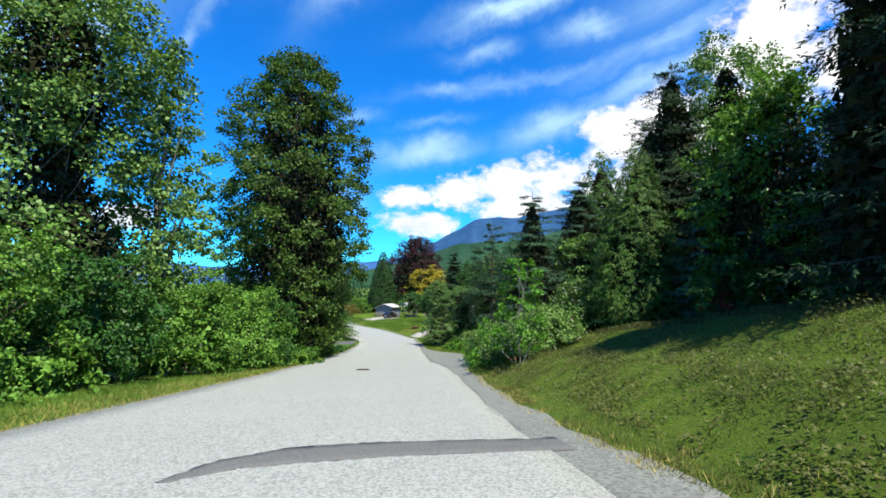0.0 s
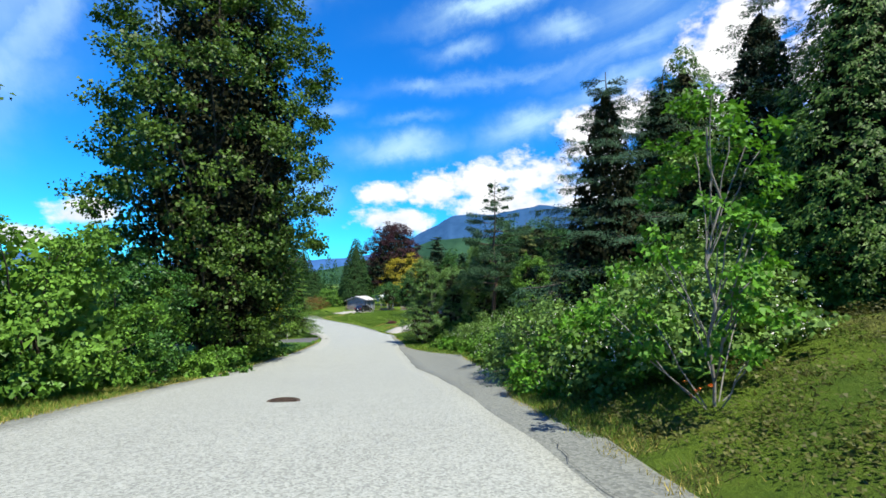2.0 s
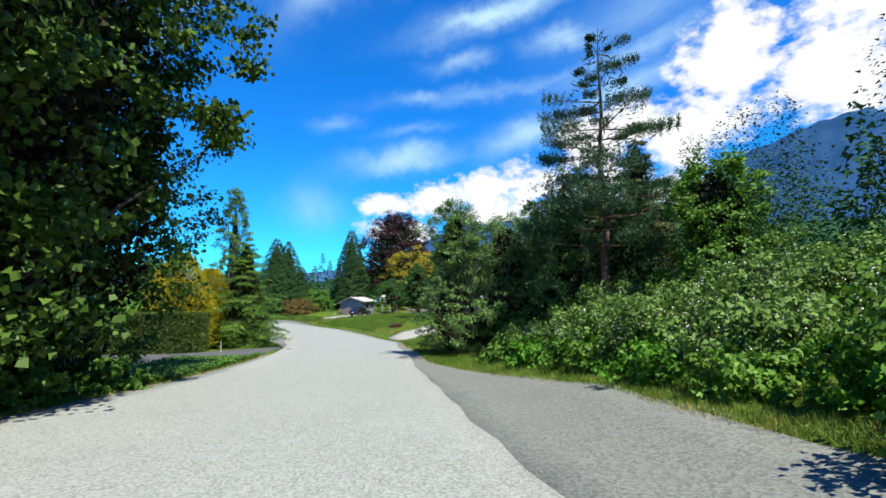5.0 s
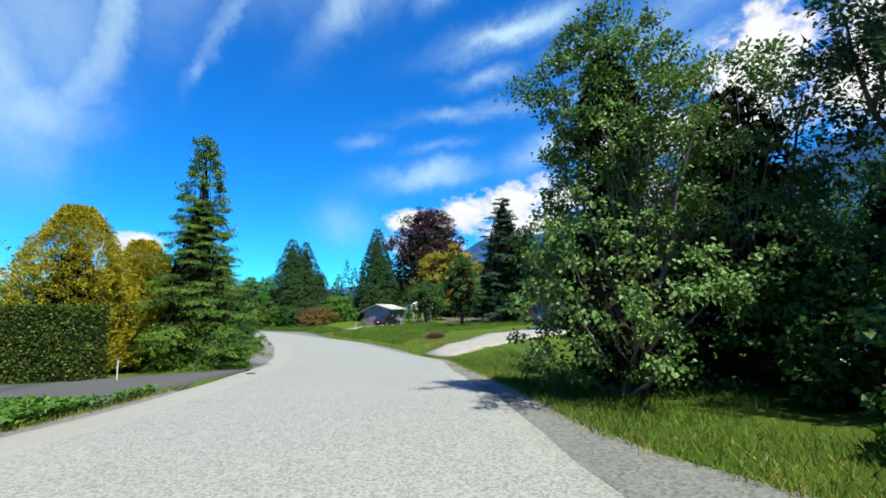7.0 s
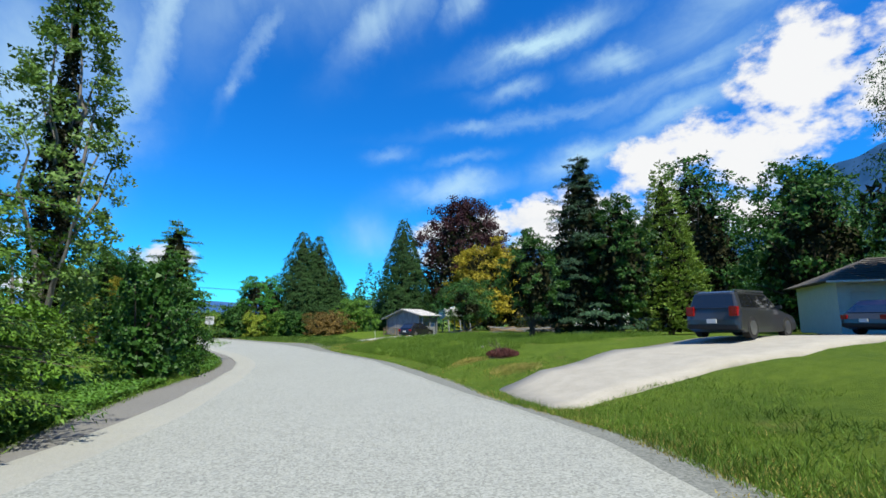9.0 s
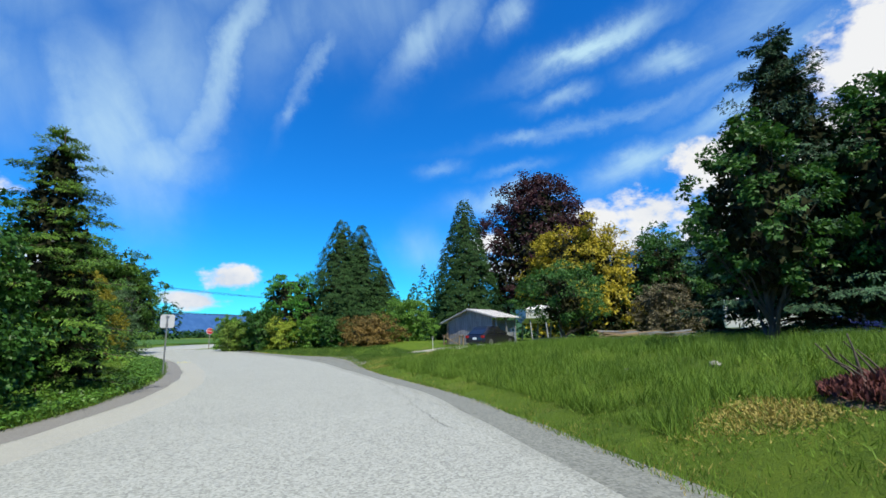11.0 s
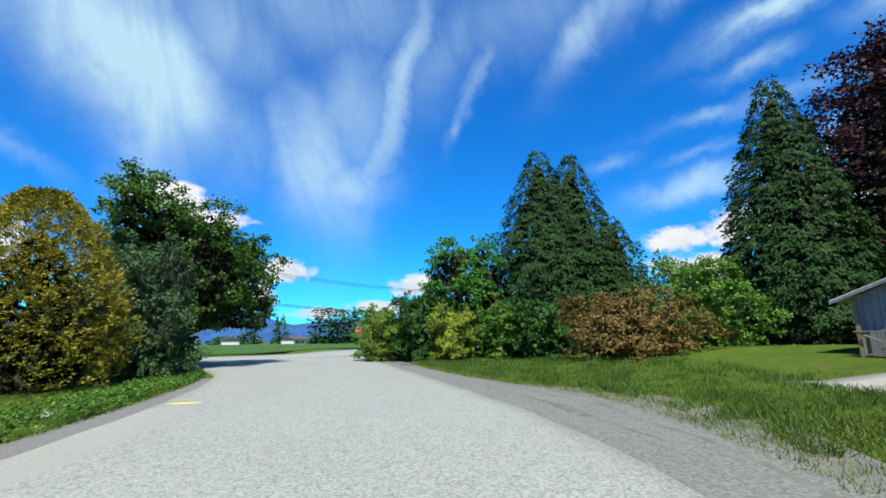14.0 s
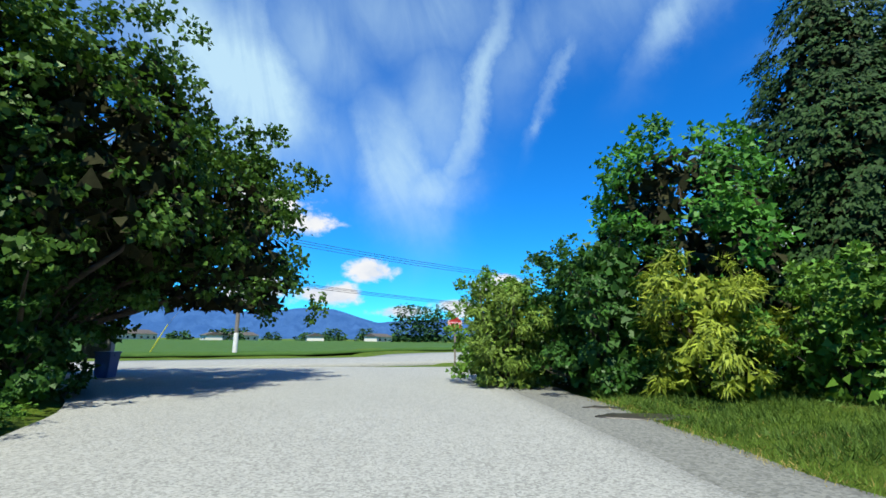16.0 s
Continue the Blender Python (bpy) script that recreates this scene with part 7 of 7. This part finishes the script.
def garage():
    """A cream garage with two doors under a hipped brown roof."""
    x, y, turn = 16.8, 83.2, 161.0
    e = thing("garage", x, y, ground_z(x, y) - 0.1, "cream stucco garage with two wide doors and a brown roof", "house", turn=turn)
    W, D, H = 8.4, 7.0, 2.75
    # own +y is the front
    wall = part("wall", boxes((-W / 2, -W / 2 + 0.5, -0.2, 0, 0, H), (-0.45, 0.45, -0.2, 0, 0, H), (W / 2 - 0.5, W / 2, -0.2, 0, 0, H), (-W / 2 + 0.5, -0.45, -0.2, 0, 2.2, H), (0.45, W / 2 - 0.5, -0.2, 0, 2.2, H),
                              (-W / 2, -W / 2 + 0.2, -D, -0.2, 0, H), (W / 2 - 0.2, W / 2, -D, -0.2, 0, H), (-W / 2 + 0.2, W / 2 - 0.2, -D, -D + 0.2, 0, H)), CREAM, e)
    for s in (-1, 1):
        door = part("garage_door", boxes((s * 2.08 - 1.62, s * 2.08 + 1.62, -0.14, -0.10, 0.02, 2.2)), DOOR_CREAM, e, "cream panelled garage door")
        for i in range(4):
            for j in range(4):
                cx, cz = s * 2.08 - 1.2 + j * 0.8, 0.30 + i * 0.54
                part("panel", boxes((cx - 0.34, cx + 0.34, -0.10, -0.085, cz - 0.2, cz + 0.2), bevel=0.006), DOOR_CREAM, door)
    bm = bmesh.new()
    o = 0.6
    lo = [bm.verts.new(c) for c in ((-W / 2 - o, o, H), (W / 2 + o, o, H), (W / 2 + o, -D - o, H), (-W / 2 - o, -D - o, H))]
    hi = [bm.verts.new(c) for c in ((-W / 2 + 2.6, -D / 2, H + 1.5), (W / 2 - 2.6, -D / 2, H + 1.5))]
    for f in ((lo[0], lo[1], hi[1], hi[0]), (lo[1], lo[2], hi[1]), (lo[2], lo[3], hi[0], hi[1]), (lo[3], lo[0], hi[0]), tuple(lo[::-1])):
        bm.faces.new(f)
    roof = part("roof", bm, SHINGLE, e, "brown shingled hipped roof")
    for i in range(10):
        u = i / 10
        zc, yy = H + 1.5 * u, o + (-D / 2 - o) * u
        xw = (W / 2 + o) + (W / 2 - 2.6 - W / 2 - o) * u
        part("shingle_course", prism([(-xw, zc + 0.004), (xw, zc + 0.004), (xw - 0.1, zc + 0.05), (-xw + 0.1, zc + 0.05)], yy - 0.09, yy + 0.02), SHINGLE, roof)
    part("gutter", boxes((-W / 2 - o, W / 2 + o, o, o + 0.1, H - 0.1, H), bevel=0.02), WHITE, e)


garage()


def camper():
    x, y = 7.2, 109.0
    e = thing("camper_trailer", x, y, ground_z(x, y), "white camper trailer in the shade behind trees", "trailer", turn=-20)
    bm = prism([(-2.6, 0.55), (2.5, 0.55), (2.75, 1.3), (2.45, 2.55), (-2.5, 2.65), (-2.7, 1.2)], -1.1, 1.1)
    bmesh.ops.bevel(bm, geom=list(bm.edges), offset=0.08, segments=3, affect="EDGES")
    part("body", bm, WHITE, e)
    for cx in (-1.3, 0.6):
        part("window", boxes((cx - 0.45, cx + 0.45, -1.115, -1.09, 1.5, 2.1), bevel=0.02), CAR_GLASS, e)
    part("door", boxes((1.4, 2.0, -1.118, -1.09, 0.65, 2.3), bevel=0.02), SIGN_BACK, e)
    for cx in (-0.45, 0.35):
        part("wheel", drum(0.34, -0.1, 0.1, 20, at=(cx, -0.98, 0.34), turn=(90, 0, 0)), BLACK, e)
    part("hitch", boxes((-3.7, -2.6, -0.08, 0.08, 0.42, 0.52), bevel=0.01), BLACK, e)


camper()


# ---- small things ----
def rock(x, y, r, seed, label="grey rock in the grass"):
    q = np.random.default_rng(seed)
    bm = bmesh.new()
    bmesh.ops.create_icosphere(bm, subdivisions=2, radius=r)
    for v in bm.verts:
        v.co *= q.uniform(0.8, 1.15)
        v.co.z *= 0.6
    me = bpy.data.meshes.new("rock")
    bm.to_mesh(me)
    bm.free()
    me.materials.append(STONE)
    ob = tagged(new("rock", me), label, "rock", "rocks in the grass")
    ob.matrix_world = pose(x, y, ground_z(x, y) + r * 0.25, 0, 0, q.uniform(0, 360))


for i, (x, y, r) in enumerate([(-15.0, 95.9, 0.1), (-14.7, 96.1, 0.11), (-15.3, 96.0, 0.09), (-14.3, 95.6, 0.08), (-6.6, 84.6, 0.1), (-5.3, 83.0, 0.12), (-29.9, 96.6, 0.12)]):
    rock(x, y, r, 300 + i)


def heather_bed():
    x, y = -4.5, 79.7
    e = thing("heather_bed", x, y, ground_z(x, y), "low round bed of red-brown heather on the lawn", "plant bed")
    q = np.random.default_rng(8)
    n = 2600
    rad, az = 0.7 * np.sqrt(q.uniform(0, 1, n)), q.uniform(0, 6.3, n)
    at = np.stack([rad * np.cos(az), rad * np.sin(az), 0.30 * (1 - (rad / 0.8) ** 2) * q.uniform(0.2, 1, n)], 1)
    child("foliage", leaves("foliage", at, q.normal(0, 0.5, (n, 3)) + (0, 0, 1), q.normal(0, 1, (n, 3)), 0.14, 0.04, L_HEATHER), e)
    mound = bmesh.new()
    bmesh.ops.create_uvsphere(mound, u_segments=20, v_segments=8, radius=0.72)
    for v in mound.verts:
        v.co.z = v.co.z * 0.2 - 0.08
    part("soil", mound, SOIL, e)
    paths = [bent((q.normal(0, 0.1), q.normal(0, 0.1), 0), (q.normal(-0.25, 0.25), q.normal(0, 0.2), q.uniform(0.4, 0.8)), 0.022, 0.008, 0.0, 5, q) for _ in range(9)]
    for p in paths:
        child("stem", tubes("stem", [p], BARK), e, "bare grey stem")


heather_bed()


def letter_box():
    x, y = -51.3, 109.6
    e = thing("mail_cabinet", x, y, ground_z(x, y), "grey metal mail cabinet on two legs", "mailbox", turn=60)
    part("cabinet", boxes((-0.45, 0.45, -0.25, 0.25, 0.55, 1.45), bevel=0.02), GREY_WOOD, e)
    part("roof", prism([(-0.52, 1.45), (0.52, 1.45), (0.52, 1.5), (-0.52, 1.6)], -0.32, 0.32), STEEL, e)
    for s in (-0.35, 0.35):
        part("leg", boxes((s - 0.05, s + 0.05, -0.05, 0.05, -0.1, 0.55), bevel=0.008), POLE_WOOD, e)
    for i in range(3):
        part("door", boxes((-0.42 + i * 0.29, -0.16 + i * 0.29, -0.262, -0.25, 0.62, 1.38), bevel=0.006), STEEL, e)


letter_box()


def blue_bin():
    x, y = -48.9, 109.3
    e = thing("recycling_bin", x, y, ground_z(x, y), "blue plastic recycling bin on the gravel", "bin", turn=40)
    bm = boxes((-0.26, 0.26, -0.26, 0.26, 0, 0.82))
    for v in bm.verts:
        if v.co.z < 0.1:
            v.co.x *= 0.82
            v.co.y *= 0.82
    bmesh.ops.bevel(bm, geom=list(bm.edges), offset=0.02, segments=2, affect="EDGES")
    part("body", bm, BLUE_PLASTIC, e)
    part("rim", boxes((-0.28, 0.28, -0.28, 0.28, 0.80, 0.85), bevel=0.012), BLUE_PLASTIC, e)
    for s in (-1, 1):
        part("handle", boxes((s * 0.29 - 0.015, s * 0.29 + 0.015, -0.09, 0.09, 0.70, 0.76), bevel=0.008), BLUE_PLASTIC, e)


blue_bin()


def far_house(x, y, w, d, h, turn, label):
    e = thing("farm_building", x, y, -0.3, label, "building", "far farm buildings", turn=turn)
    part("wall", boxes((-w / 2, w / 2, -d / 2, d / 2, 0, h)), CREAM, e)
    part("roof", prism([(-w / 2 - 0.6, h), (w / 2 + 0.6, h), (0, h + w * 0.2)], -d / 2 - 0.5, d / 2 + 0.5), SHINGLE, e)
    for i in range(int(d // 5)):
        for s in (-1, 1):
            part("window", boxes((s * w / 2 - 0.05, s * w / 2 + 0.05, -d / 2 + 2 + i * 5, -d / 2 + 3.6 + i * 5, 1.0, 2.2)), CAR_GLASS, e)


for x, y, w, d, h, a in [(-300, 235, 10, 26, 3.2, 20), (-262, 262, 9, 16, 3.0, 60), (-330, 190, 12, 30, 3.5, 35), (-285, 215, 8, 12, 3.0, 80), (-240, 290, 9, 14, 3.2, 10), (-345, 150, 12, 24, 3.6, 15), (-300, 120, 10, 20, 3.2, 50)]:
    far_house(x, y, w, d, h, a, "low white farm building far across the fields")

# orange hawkweed and a fern at the edge of the bank
e = thing("orange_flower", 2.6, 17.6, ground_z(2.6, 17.6), "small orange hawkweed flowers on thin stems", "flower")
q = np.random.default_rng(31)
tips = [(q.normal(0, 0.12), q.normal(0, 0.12), q.uniform(0.3, 0.45)) for _ in range(5)]
child("stalk", tubes("stalk", [bent((0, 0, 0), t, 0.004, 0.003, 0, 4, q) for t in tips], L_GRASS, 4), e)
k = np.repeat(np.array(tips), 14, 0)
child("bloom", leaves("bloom", k, q.normal(0, 1, k.shape) + (0, 0, 0.2), q.normal(0, 0.2, k.shape) + (0, 0, 1), 0.035, 0.018, plain_mat("orange_petal", (0.7, 0.16, 0.01), (0.8, 0.22, 0.02), 20.0)), e, "orange petals")


def fern(x, y, seed):
    q = np.random.default_rng(seed)
    e = thing("fern", x, y, ground_z(x, y), "green fern with long arching fronds", "fern", "ferns on the bank")
    at, way, up, size, stems = [], [], [], [], []
    for _ in range(13):
        az, L = q.uniform(0, 6.3), q.uniform(0.5, 0.9)
        d, s = np.array((math.cos(az), math.sin(az), 0)), np.array((-math.sin(az), math.cos(az), 0))
        u = np.linspace(0, 1, 22)
        p = d * (u * L)[:, None] + np.array((0, 0, 1.0)) * (L * (1.15 * u - 0.85 * u * u))[:, None]
        stems.append(np.concatenate([p[::4], np.full((len(p[::4]), 1), 0.005)], 1))
        for sign in (-1, 1):
            at.append(p[3:])
            way.append(np.tile(s * sign + d * 0.4, (19, 1)))
            up.append(np.tile((0, 0, 1.0), (19, 1)) + q.normal(0, 0.15, (19, 3)))
            size.append(0.20 * L * np.sin(np.clip(u[3:] * 1.1, 0, 1) * math.pi * 0.92 + 0.15) + 0.02)
    child("frond_spray", leaves("frond_spray", np.concatenate(at), np.concatenate(way), np.concatenate(up), np.concatenate(size), np.concatenate(size) * 0.28, L_IVY, 0.05, 0.2), e)
    child("stalk", tubes("stalk", stems, L_GRASS, 4), e)


for i, (x, y) in enumerate([(3.2, 18.9), (3.7, 19.6), (2.9, 20.0)]):
    fern(x, y, 320 + i)
